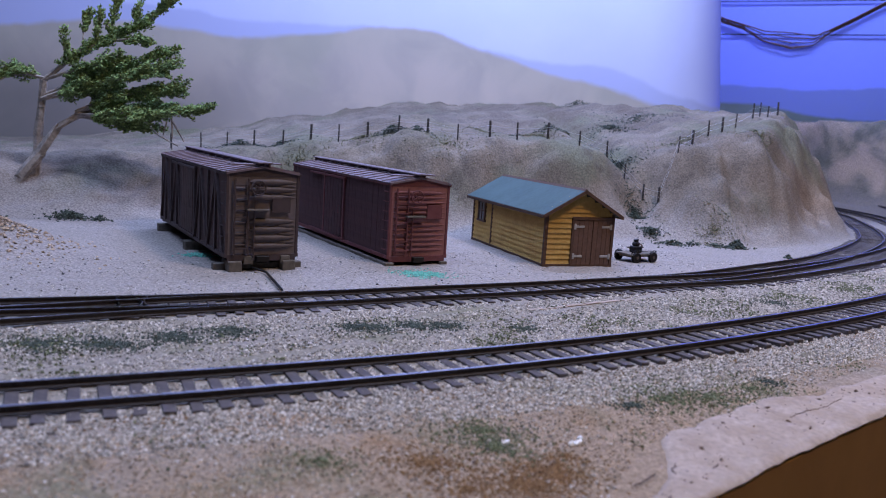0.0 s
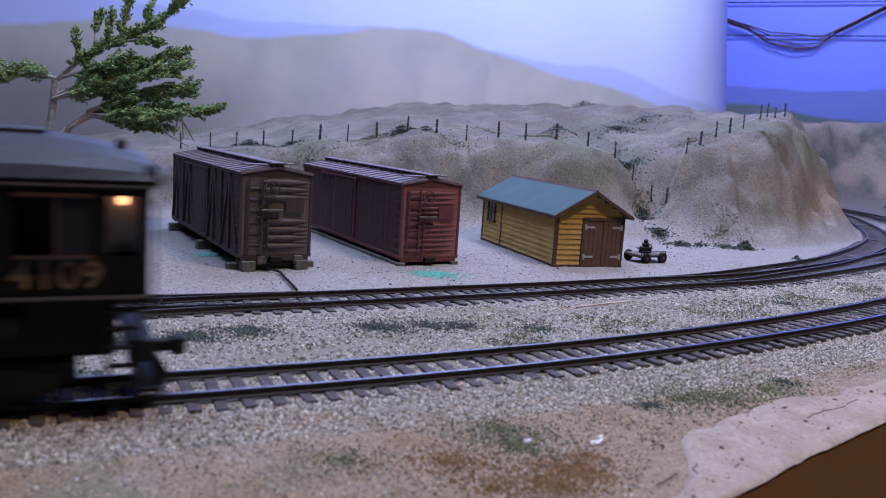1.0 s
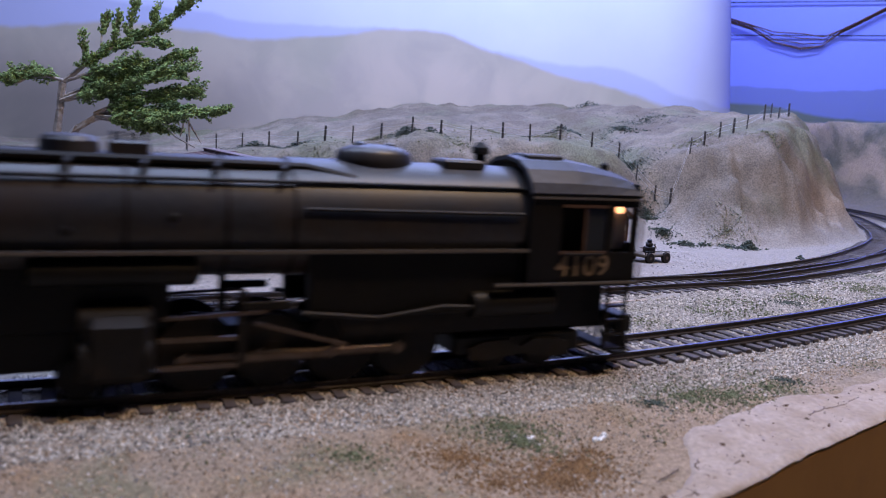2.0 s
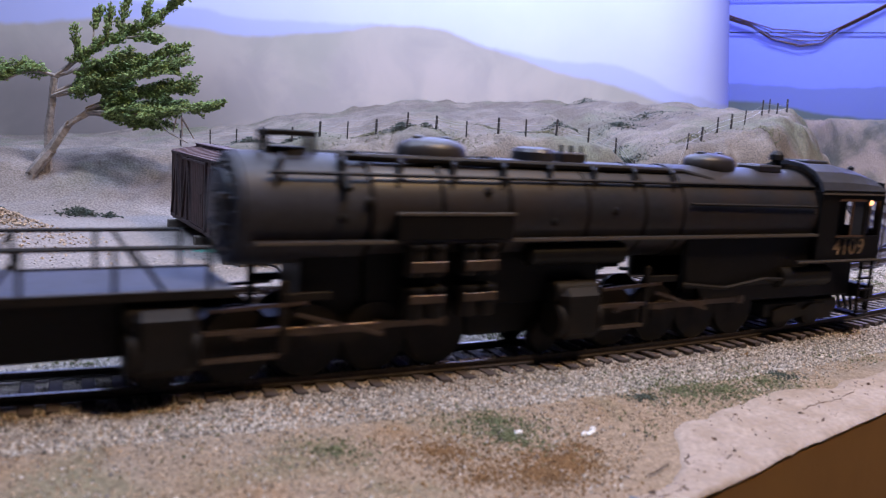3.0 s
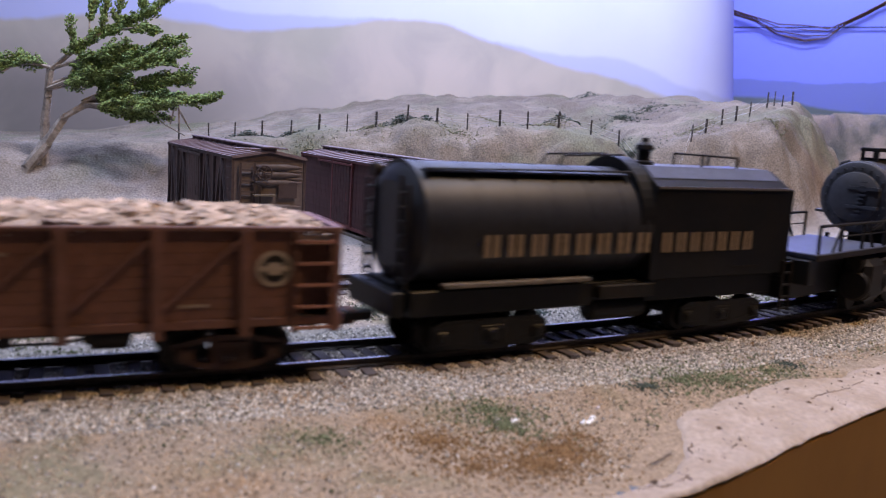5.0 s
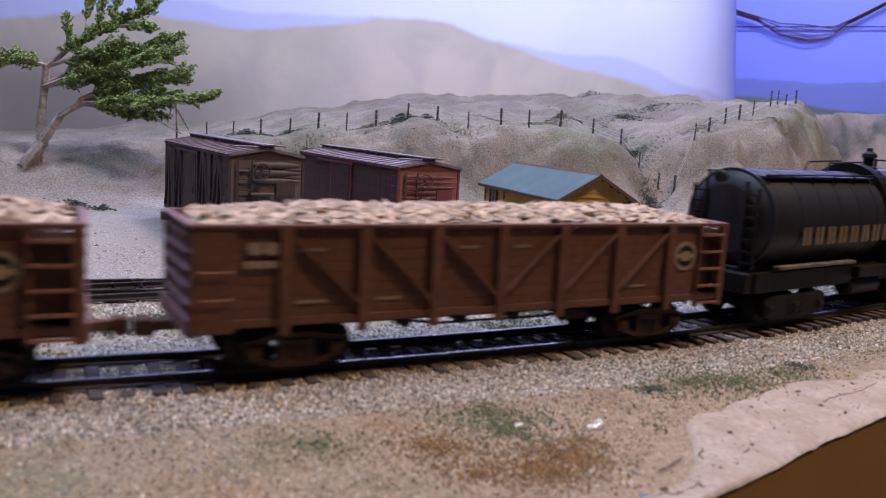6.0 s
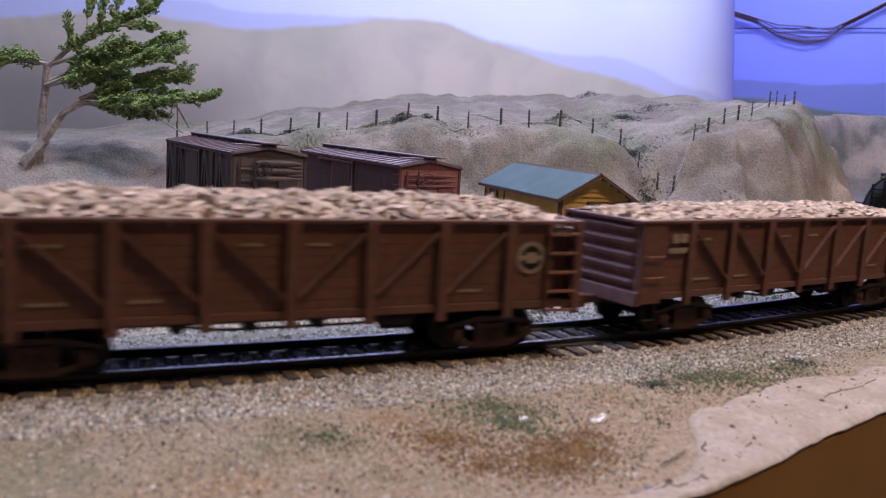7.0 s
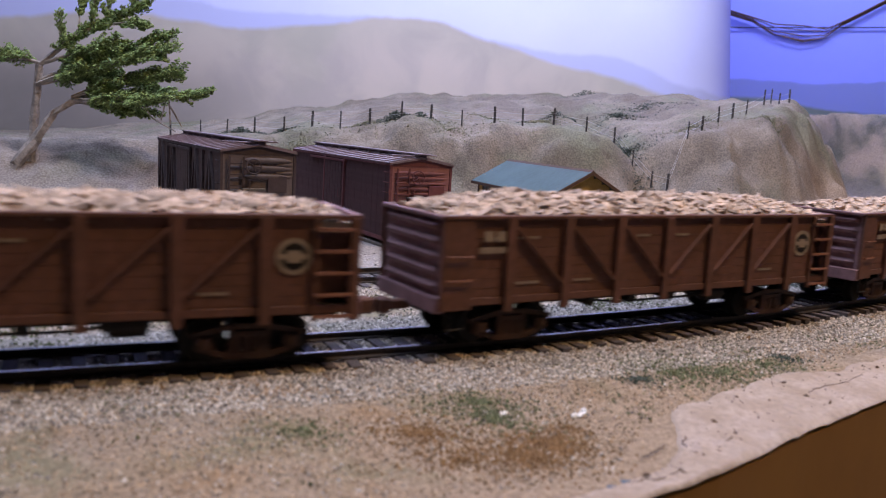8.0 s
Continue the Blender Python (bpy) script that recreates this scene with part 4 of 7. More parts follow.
# ---- boxcars set on the ground ----
def boxcar(m, label, z0, H, ribs, wood, iron, braced, timbers):
    W, L = 32.5, 138.0
    root = thing("boxcar", label, "boxcar", m, "boxcars set on the ground")
    z1 = z0 + H
    rng = random.Random(label)
    bm = BM()
    box(bm, 0.6, 0.6, z0 + 1, W - 0.6, L - 0.6, z1 - 0.2)
    part("body", bm, wood, root)
    # side sheathing, board by board
    for x0, x1 in ((-0.05, 0.7), (W - 0.7, W + 0.05)):
        first = part("side_board", box(BM(), x0, 0.07, z0 + 0.6, x1, 2.08, z1 - 0.6), wood, root, m=at(0, 1.0, 0))
        for k in range(1, 63):
            share("side_board", first.data, root, at(rng.uniform(-0.08, 0.08), 1.0 + 2.15 * k, rng.uniform(-0.15, 0.15)))
        s = -1 if x0 < 1 else 1
        x = x0 if s < 0 else x1
        # door with rails
        bm = BM()
        box(bm, min(x, x + s * 0.9), 58, z0 + 2, max(x, x + s * 0.9), 82, z1 - 2.4, 0.1)
        d = part("door", bm, wood, root, "worn sliding door")
        for k in range(6):
            yy = 58.4 + k * 4
            part("door_board", box(BM(), min(x, x + s * 1.2), yy, z0 + 2.4, max(x, x + s * 1.2), yy + 3.6, z1 - 2.8), wood, d)
        part("door_handle", pipe(BM(), [(x + s * 1.3, 60, z0 + 15), (x + s * 2.0, 60, z0 + 15), (x + s * 2.0, 60, z0 + 19), (x + s * 1.3, 60, z0 + 19)], 0.25, 5), iron, d)
        for z in (z1 - 2.0, z0 + 1.4):
            part("door_rail", box(BM(), min(x, x + s * 1.5), 54, z - 0.5, max(x, x + s * 1.5), 106, z + 0.5), iron, root)
        # outside posts and diagonals
        spots = [16, 30, 44, 56, 84, 96, 110, 124] if braced else [56, 84]
        for k, y in enumerate(spots):
            part("side_post", box(BM(), min(x, x + s * 1.1), y - 0.8, z0 + 0.6, max(x, x + s * 1.1), y + 0.8, z1 - 0.8, 0.1), iron, root)
        if braced:
            for a, b, t in ((2, 15.2, 1), (16.8, 29.2, -1), (30.8, 43.2, 1), (44.8, 55, -1), (85, 95, 1), (96.8, 109.2, -1), (110.8, 123.2, 1), (124.8, 136, -1)):
                za, zb = (z0 + 1.5, z1 - 2) if t > 0 else (z1 - 2, z0 + 1.5)
                part("diagonal_brace", beam(BM(), (x + s * 0.4, a, za), (x + s * 0.4, b, zb), 0.9, 1.5, (s, 0, 0)), iron, root)
        part("side_sill", box(BM(), min(x - s * 0.4, x + s * 0.7), 0, z0 - 0.6, max(x - s * 0.4, x + s * 0.7), L, z0 + 1.2, 0.1), iron, root)
        # grab irons by the corner
        for k in range(7):
            z = z0 + 4 + k * (H - 8) / 6
            part("grab_iron", pipe(BM(), [(x, 1.2, z), (x + s * 1.0, 1.2, z), (x + s * 1.0, 5.4, z), (x, 5.4, z)], 0.24, 5), iron, root)
    # corrugated ends with ladder
    for y, s in ((0.6, -1), (L - 0.6, 1)):
        e = part("end_panel", box(BM(), 0.7, min(y, y + s * 0.3), z0, W - 0.7, max(y, y + s * 0.3), z1 - 0.2), M_RIB_A if iron is M_CAR_A2 else M_RIB_B, root, "corrugated steel end")
        for zr, xa, xb, r in ribs:
            n = xb - xa
            part("rib", lathe(BM(), [(0, 0.1), (n * 0.04, r * 0.6), (n * 0.14, r), (n * 0.66, r), (n * 0.88, r * 0.55), (n, 0.1)], (xa, y + s * 0.2, z0 + zr), (xb, y + s * 0.2, z0 + zr), 12), e.data.materials[0], e, smooth=True)
        # gable piece under the roof
        part("gable", prism(BM(), [(0.2, z1 - 1.2), (W - 0.2, z1 - 1.2), (W - 0.2, z1), (W / 2, z1 + 3.2), (0.2, z1)], y - 0.1 + s * 0.3, y + s * 0.6 + 0.1, "y"), iron, root)
        for x in (0.0, W):
            part("corner_post", box(BM(), x - 0.4, y - 0.6 + s * 0.1, z0 - 0.6, x + 0.4 if x else 0.9, y + 0.6 + s * 0.1, z1 - 0.2, 0.12) if x == 0 else box(BM(), x - 0.9, y - 0.6 + s * 0.1, z0 - 0.6, x + 0.4, y + 0.6 + s * 0.1, z1 - 0.2, 0.12), iron, root)
        lx = 3.0 if s < 0 else W - 9.5
        lad = part("ladder", box(box(BM(), lx, y + s * 1.6 - 0.3, z0 + 1, lx + 0.7, y + s * 1.6 + 0.3, z1 - 2), lx + 6.0, y + s * 1.6 - 0.3, z0 + 1, lx + 6.7, y + s * 1.6 + 0.3, z1 - 2), iron, root)
        for k in range(7):
            z = z0 + 3.5 + k * (H - 8.5) / 6
            part("rung", beam(BM(), (lx, y + s * 1.9, z), (lx + 6.7, y + s * 1.9, z), 0.45, 0.55), iron, lad)
        part("end_sill", box(BM(), 0.6, y - 0.7, z0 - 2.2, W - 0.6, y + 0.7 + s * 0.4, z0 + 0.8, 0.15), iron, root)
        part("placard", box(BM(), W * 0.62, y + s * 1.3 - 0.25, z1 - 17, W * 0.88, y + s * 1.3 + 0.25, z1 - 10, 0.08), iron, root, "plain placard board")
        if s < 0:
            c = Vector((13.2, y - 3.6, z1 - 6.0))
            bm = BM()
            for k in range(16):
                a, b = math.tau * k / 16, math.tau * (k + 1) / 16
                cyl(bm, c + Vector((3.2 * math.cos(a), 0, 3.2 * math.sin(a))), c + Vector((3.2 * math.cos(b), 0, 3.2 * math.sin(b))), 0.36, seg=6)
            for k in range(5):
                a = math.tau * k / 5
                cyl(bm, c, c + Vector((3.2 * math.cos(a), 0, 3.2 * math.sin(a))), 0.28, seg=5)
            cyl(bm, c, c + Vector((0, 3.4, 0)), 0.5, seg=8)
            part("brake_wheel", bm, iron, root, "spoked brake wheel")
            part("brake_rod", cyl(BM(), (12.0, y - 1.9, z1 - 12), (12.0, y - 1.9, z0 - 0.5), 0.35, seg=6), iron, root)
            part("brake_step", box(BM(), 8.6, y - 3.6, z1 - 16.2, 18.6, y - 0.2, z1 - 15.4, 0.1), M_TIMBER, root, "grey wooden brake step")
        part("coupler_pocket", box(BM(), W / 2 - 3, min(y, y + s * 3), z0 - 2.4, W / 2 + 3, max(y, y + s * 3), z0 + 0.3, 0.3), M_IRON, root)
    # roof with seams and running board
    for s in (-1, 1):
        x = W / 2 + s * (W / 2 + 0.7)
        part("roof_side", prism(BM(), [(W / 2, z1 + 2.6), (x, z1 - 0.4), (x, z1 + 0.5), (W / 2, z1 + 3.5)], -0.7, L + 0.7, "y"), M_CAR_ROOF, root, "sooty sheet roof")
        for k in range(17):
            y = 1 + k * (L - 2) / 16
            part("roof_seam", beam(BM(), (W / 2 + s * 2, y, z1 + 3.35), (x - s * 0.2, y, z1 + 0.65), 0.8, 0.6), M_CAR_ROOF, root)
        part("eave_strip", box(BM(), min(x, x - s * 0.5), -0.7, z1 - 0.9, max(x, x - s * 0.5), L + 0.7, z1 + 0.4), iron, root)
    for k in range(3):
        x = W / 2 - 3.3 + k * 2.25
        part("running_board", box(BM(), x, -2.2 + rng.uniform(-0.3, 0.3), z1 + 4.6, x + 2.0, L + 2.2, z1 + 5.2, 0.08), M_CAR_ROOF, root, "sooted wooden roof walk plank")
    for k in range(11):
        y = 2 + k * (L - 4) / 10
        part("saddle", prism(BM(), [(W / 2 - 3.6, z1 + 4.6), (W / 2 + 3.6, z1 + 4.6), (W / 2 + 3.4, z1 + 2.6), (W / 2 - 3.4, z1 + 2.6)], y - 0.4, y + 0.4, "y"), M_CAR_ROOF, root)
    for y0, x0, x1 in ((1.2, 1.5, W / 2 - 3.6), (L - 7.2, W / 2 + 3.6, W - 1.5)):
        for k in range(2):
            part("end_platform", box(BM(), x0, y0 + k * 3, z1 + 3.6, x1, y0 + k * 3 + 2.6, z1 + 4.2, 0.08), M_CAR_ROOF, root, "lateral roof platform plank")
    part("end_platform", box(BM(), W / 2 + 3.6, 0.6, z1 + 4.2, W - 8, 5.0, z1 + 4.8, 0.08), M_CAR_ROOF, root)
    # supports
    for x0, y0, zz0, x1, y1, zz1 in timbers:
        part("support_timber", box(BM(), x0, y0, zz0, x1, y1, zz1, 0.35), M_TIMBER, root, "grey weathered support timber")
    part("centre_sill", box(BM(), W / 2 - 4, 2, z0 - 2.5, W / 2 + 4, L - 2, z0 + 1.2), M_IRON, root)
    return root


RIBS_DEEP = [(z, 10.0, 31.4, 1.5) for z in (4.4, 8.1, 11.8, 15.5, 26.2, 29.7, 33.0)] + [(z, 23.0, 31.6, 0.8) for z in (6.2, 9.9, 13.6, 27.9, 31.3)] + [(z, 3.2, 9.6, 0.7) for z in (5, 10, 15, 20, 25, 30)]
RIBS_EVEN = [(z, 1.8, 31.4, 0.95) for z in (3.6, 6.1, 8.6, 11.1, 13.6, 16.1, 19.6, 22.1, 24.6, 27.1, 29.6, 32.0)]
boxcar(at(-92.6, 355.5, 0, 30.1), "dark brown wooden boxcar with diagonal braces on timbers", 6.2, 36.6, RIBS_DEEP, M_CAR_A, M_CAR_A2, True,
       [(-4, 4, -0.6, W_ + 4, 8.2, 2.6) for W_ in (32.5,)] + [(1, -2.0, -0.6, 7, 9.5, 4.2), (25.5, -2.0, -0.6, 31.5, 9.5, 4.2), (-4, 60, -0.6, 36.5, 65, 4.2), (-4, 126, -0.6, 36.5, 131, 4.2), (8, -0.8, 2.6, 12.4, 2.5, 6.4), (24.8, -0.8, 2.6, 29.2, 2.5, 6.4)])
boxcar(at(-24.5, 396.5, 0, 30.0), "red boxcar with a ribbed steel end and vertical boards", 3.6, 36.2, RIBS_EVEN, M_CAR_B, M_CAR_B2, False,
       [(-1.5, -1.5, -0.6, 3.0, 136, 1.4), (29, -1.5, -0.6, 33, 136, 1.4), (2, 10, -0.4, 30, 14, 1.4)])


# ---- track speeder beside the shed ----
def speeder():
    root = thing("track_speeder", "small rusty track speeder parked beside the shed", "rail car", at(113, 468, 0, 33))
    part("deck", box(box(BM(), -10, -6.5, 3.6, 10, 6.5, 4.6, 0.2), -9, -4.5, 2.6, 9, 4.5, 3.6), M_TIMBER, root, "weathered plank deck")
    for x in (-6.5, 6.5):
        for y in (-6.9, 6.9):
            bm = BM()
            lathe(bm, [(-0.7, 2.0), (-0.7, 2.9), (0.4, 2.9), (0.5, 3.2), (0.8, 3.2), (0.8, 2.0)], (x, y, 2.6), (x, y + 1, 2.6), 16)
            w = part("wheel", bm, M_IRON, root, "rusty flanged wheel")
            part("hub", lathe(BM(), [(-1.0, 0.9), (1.0, 0.9)], (x, y, 2.6), (x, y + 1, 2.6), 10), M_ROD, w)
        part("axle", cyl(BM(), (x, -7, 2.6), (x, 7, 2.6), 0.5, seg=8), M_IRON, root)
    part("engine", box(box(BM(), -3.5, -2.6, 4.6, 2.0, 2.6, 8.2, 0.5), -2.5, -1.8, 8.2, 1.0, 1.8, 10.5, 0.6), M_IRON, root, "small dark motor")
    part("stack", cyl(BM(), (-0.6, 0, 10.4), (-0.9, 0, 12.2), 1.2, 1.5, 10), M_IRON, root)
    part("handle", pipe(BM(), [(2.6, -1, 4.6), (3.0, -1.2, 8.5), (1.6, -1.2, 9.6)], 0.4, 6), M_ROD, root)
    part("side_rail", pipe(BM(), [(-9.5, -6, 4.6), (-9.5, -6, 6.4), (9.5, -6, 6.0), (9.5, -6, 4.6)], 0.35, 6), M_IRON, root)
    part("seat_board", box(BM(), -2, 3.0, 6.4, 9, 6.2, 7.0, 0.1), M_TIMBER, root)


speeder()

# ---- litter ----
for (x, y), n, seed in (((36, 183), 7, 5), ((19, 178), 4, 6)):
    rng = random.Random(seed)
    root = thing("paper_scrap", "torn white scrap lying on the gravel", "scrap", at(x, y, float(height(x, y)) + 0.25, rng.uniform(0, 90)))
    bm = BM()
    for k in range(n):
        cx = -2.4 + 4.8 * k / (n - 1) if n > 4 else rng.uniform(-1, 1)
        bmesh.ops.create_icosphere(bm, subdivisions=1, radius=0.75, matrix=Matrix.Translation((cx, rng.uniform(-0.6, 0.6), rng.uniform(0, 0.3))) @ Matrix.Diagonal((rng.uniform(0.7, 1.3), rng.uniform(0.5, 1.0), rng.uniform(0.5, 0.9), 1)))
    for v in bm.verts:
        v.co += Vector([rng.uniform(-0.2, 0.2) for _ in range(3)])
    part("scrap", bm, M_PAPER, root)
bm = BM()
rng = random.Random(9)
for k in range(11):
    f = k / 10
    x, y = 40 + 42 * f, 316 + 32 * f
    beam(bm, (x - 3, y - 2.3, float(height(x, y)) + rng.uniform(-0.1, 0.15)), (x + 3, y + 2.3, float(height(x, y)) + rng.uniform(-0.1, 0.2)), rng.uniform(1.5, 2.6), 0.7)
tagged(part("plaster_strip", bm, M_PLASTER), "broken strip of white plaster beside the siding", "plaster strip")
tagged(part("throw_rod", pipe(BM(), [(-82, 361, 1.2), (-74, 353, 1.0), (-65, 331, 0.9), (-60, 318, 0.9)], 0.55, 6), M_IRON), "dark switch rod lying on the gravel", "switch rod")

# ---- the train: x runs forward, y to the left, z up from the rail head ----
def arc(cy, cz, r, a0, a1, n):
    return [(cy + r * math.cos(math.radians(a0 + (a1 - a0) * k / n)), cz + r * math.sin(math.radians(a0 + (a1 - a0) * k / n))) for k in range(n + 1)]


def wheel_mesh(bm, r, y, spokes=0, s=1):
    """One flanged wheel whose axle is the y axis; the flange lies inside."""
    if spokes:
        lathe(bm, [(-1.0, r * 0.82), (-1.0, r), (0.9, r * 0.985), (1.0, r * 1.09), (1.4, r * 1.09), (1.4, r * 0.82)], (0, y, 0), (0, y - s, 0), 28)
        lathe(bm, [(-1.2, r * 0.26), (1.2, r * 0.26)], (0, y, 0), (0, y - s, 0), 12)
        # counterweight
        prism(bm, [(r * 0.84 * math.cos(a), r * 0.84 * math.sin(a)) for a in np.radians(np.arange(150, 211, 12))], y - 0.7, y + 0.7, "y")
    else:
        lathe(bm, [(-1.2, r * 0.55), (-1.2, r * 0.98), (1.0, r), (1.1, r * 1.12), (1.6, r * 1.12), (1.6, r * 0.7), (0.4, r * 0.45)], (0, y, 0), (0, y - s, 0), 20)


def wheelset(name, parent, x, r, spokes=0, gauge=8.6, label=""):
    bm = BM()
    for s in (-1, 1):
        wheel_mesh(bm, r, s * gauge, spokes, s)
    cyl(bm, (0, -gauge, 0), (0, gauge, 0), 1.1, seg=8)
    ob = part(name, bm, M_IRON, parent, label)
    if spokes:
        first = part("spoke", beam(BM(), (r * 0.2, 0, 0), (r * 0.86, 0, 0), 0.9, 1.1, (0, 1, 0)), M_IRON, ob, m=at(0, -gauge, 0))
        for s in (-1, 1):
            for k in range(0 if s > 0 else 1, spokes):
                share("spoke", first.data, ob, at(0, s * gauge, 0, ry=360 * k / spokes))
    ROLLING.append((ob, x * MM, r * MM, r))
    ob.matrix_basis = at(x, 0, r)
    return ob


ROLLING = []
RODS = []


def truck(parent, x, r=4.9, wheels=(-9.5, 9.5), frame_mat=None, y=12.6, solid=False):
    """A freight truck: two cast side frames, bolster, springs and wheelsets."""
    t = part("truck_bolster", box(BM(), -2.2, -y, r - 0.5, 2.2, y, r + 3.6, 0.3), M_IRON, parent, m=at(x, 0, 0))
    ends = max(wheels) + 3
    for s in (-1, 1):
        bm = BM()
        p = s * y
        if solid:
            prism(bm, [(-ends, r - 2.4), (-ends, r + 3.0), (-ends + 3, r + 4.4), (ends - 3, r + 4.4), (ends, r + 3.0), (ends, r - 2.4), (ends - 5, r - 3.4), (5 - ends, r - 3.4)], p - 0.6, p + 0.6, "y")
        for (xa, za), (xb, zb) in (((-ends, r + 1.7), (-4.2, r + 3.5)), ((-4.2, r + 3.5), (4.2, r + 3.5)), ((4.2, r + 3.5), (ends, r + 1.7)), ((-ends + 2, r - 1.3), (-4.4, r - 3.2)), ((-4.4, r - 3.2), (4.4, r - 3.2)), ((4.4, r - 3.2), (ends - 2, r - 1.3))):
            beam(bm, (xa, p, za), (xb, p, zb), 1.5, 1.3)
        for c in (-3.9, 3.9):
            box(bm, c - 0.7, p - 0.8, r - 3.2, c + 0.7, p + 0.8, r + 3.6, 0.2)
        box(bm, -3.6, p - 0.9, r + 1.2, 3.6, p + 0.9, r + 2.6, 0.2)
        for w in wheels:
            box(bm, w - 1.9, p - 1.3, r - 1.8, w + 1.9, p + 1.3, r + 1.8, 0.4)
            cyl(bm, (w, p + s * 1.2, r), (w, p + s * 1.8, r), 1.3, 1.0, 10)
        for k in (-2.2, 0, 2.2):
            cyl(bm, (k, p, r - 2.8), (k, p, r + 1.4), 0.95, seg=8)
        part("side_frame", bm, frame_mat or M_IRON, t, "rusty cast truck frame")
    for w in wheels:
        wheelset("wheelset", t, w, r)
    return t


def lettering(parent, text, x0, x1, z0, z1, y, mat, label):
    """Writing in the built-in font, fitted to its box, read from the right-hand side of the train."""
    cu = bpy.data.curves.new("lettering", "FONT")
    cu.body, cu.size, cu.extrude, cu.offset = text, 1.0, 0.0, 0.012
    tmp = new("lettering_curve", cu)
    bpy.context.view_layer.update()
    mesh = bpy.data.meshes.new_from_object(tmp.evaluated_get(bpy.context.evaluated_depsgraph_get()))
    bpy.data.objects.remove(tmp)
    co = np.array([v.co for v in mesh.vertices])
    lo, hi = co.min(0), co.max(0)
    for v in mesh.vertices:
        v.co = Vector(((x0 + (v.co.x - lo[0]) / (hi[0] - lo[0]) * (x1 - x0)) * MM, y * MM, (z0 + (v.co.y - lo[1]) / (hi[1] - lo[1]) * (z1 - z0)) * MM))
    mesh.materials.append(mat)
    ob = new("lettering", mesh)
    ob.parent = parent
    return tagged(ob, label)


def bars(parent, spans, z0, z1, y, mat, label):
    """Writing shown as plain upright bars, one for each character."""
    bm = BM()
    for x0, n, w, gap in spans:
        for k in range(n):
            a = x0 + k * (w + gap)
            if w > 3.5:
                for b in (a, a + w * 0.6):
                    part("lettering", box(BM(), b, y, z0, b + w * 0.4, y + 0.15, z1), mat, parent, label)
            elif w > 1.2:
                part("lettering", box(BM(), a, y, z0, a + w, y + 0.15, z1), mat, parent, label)
            else:
                box(bm, a, y, z0, a + w, y + 0.15, z1)
    if len(bm.verts):
        tagged(part("data_mark", bm, mat, parent), label, kind="stuff")


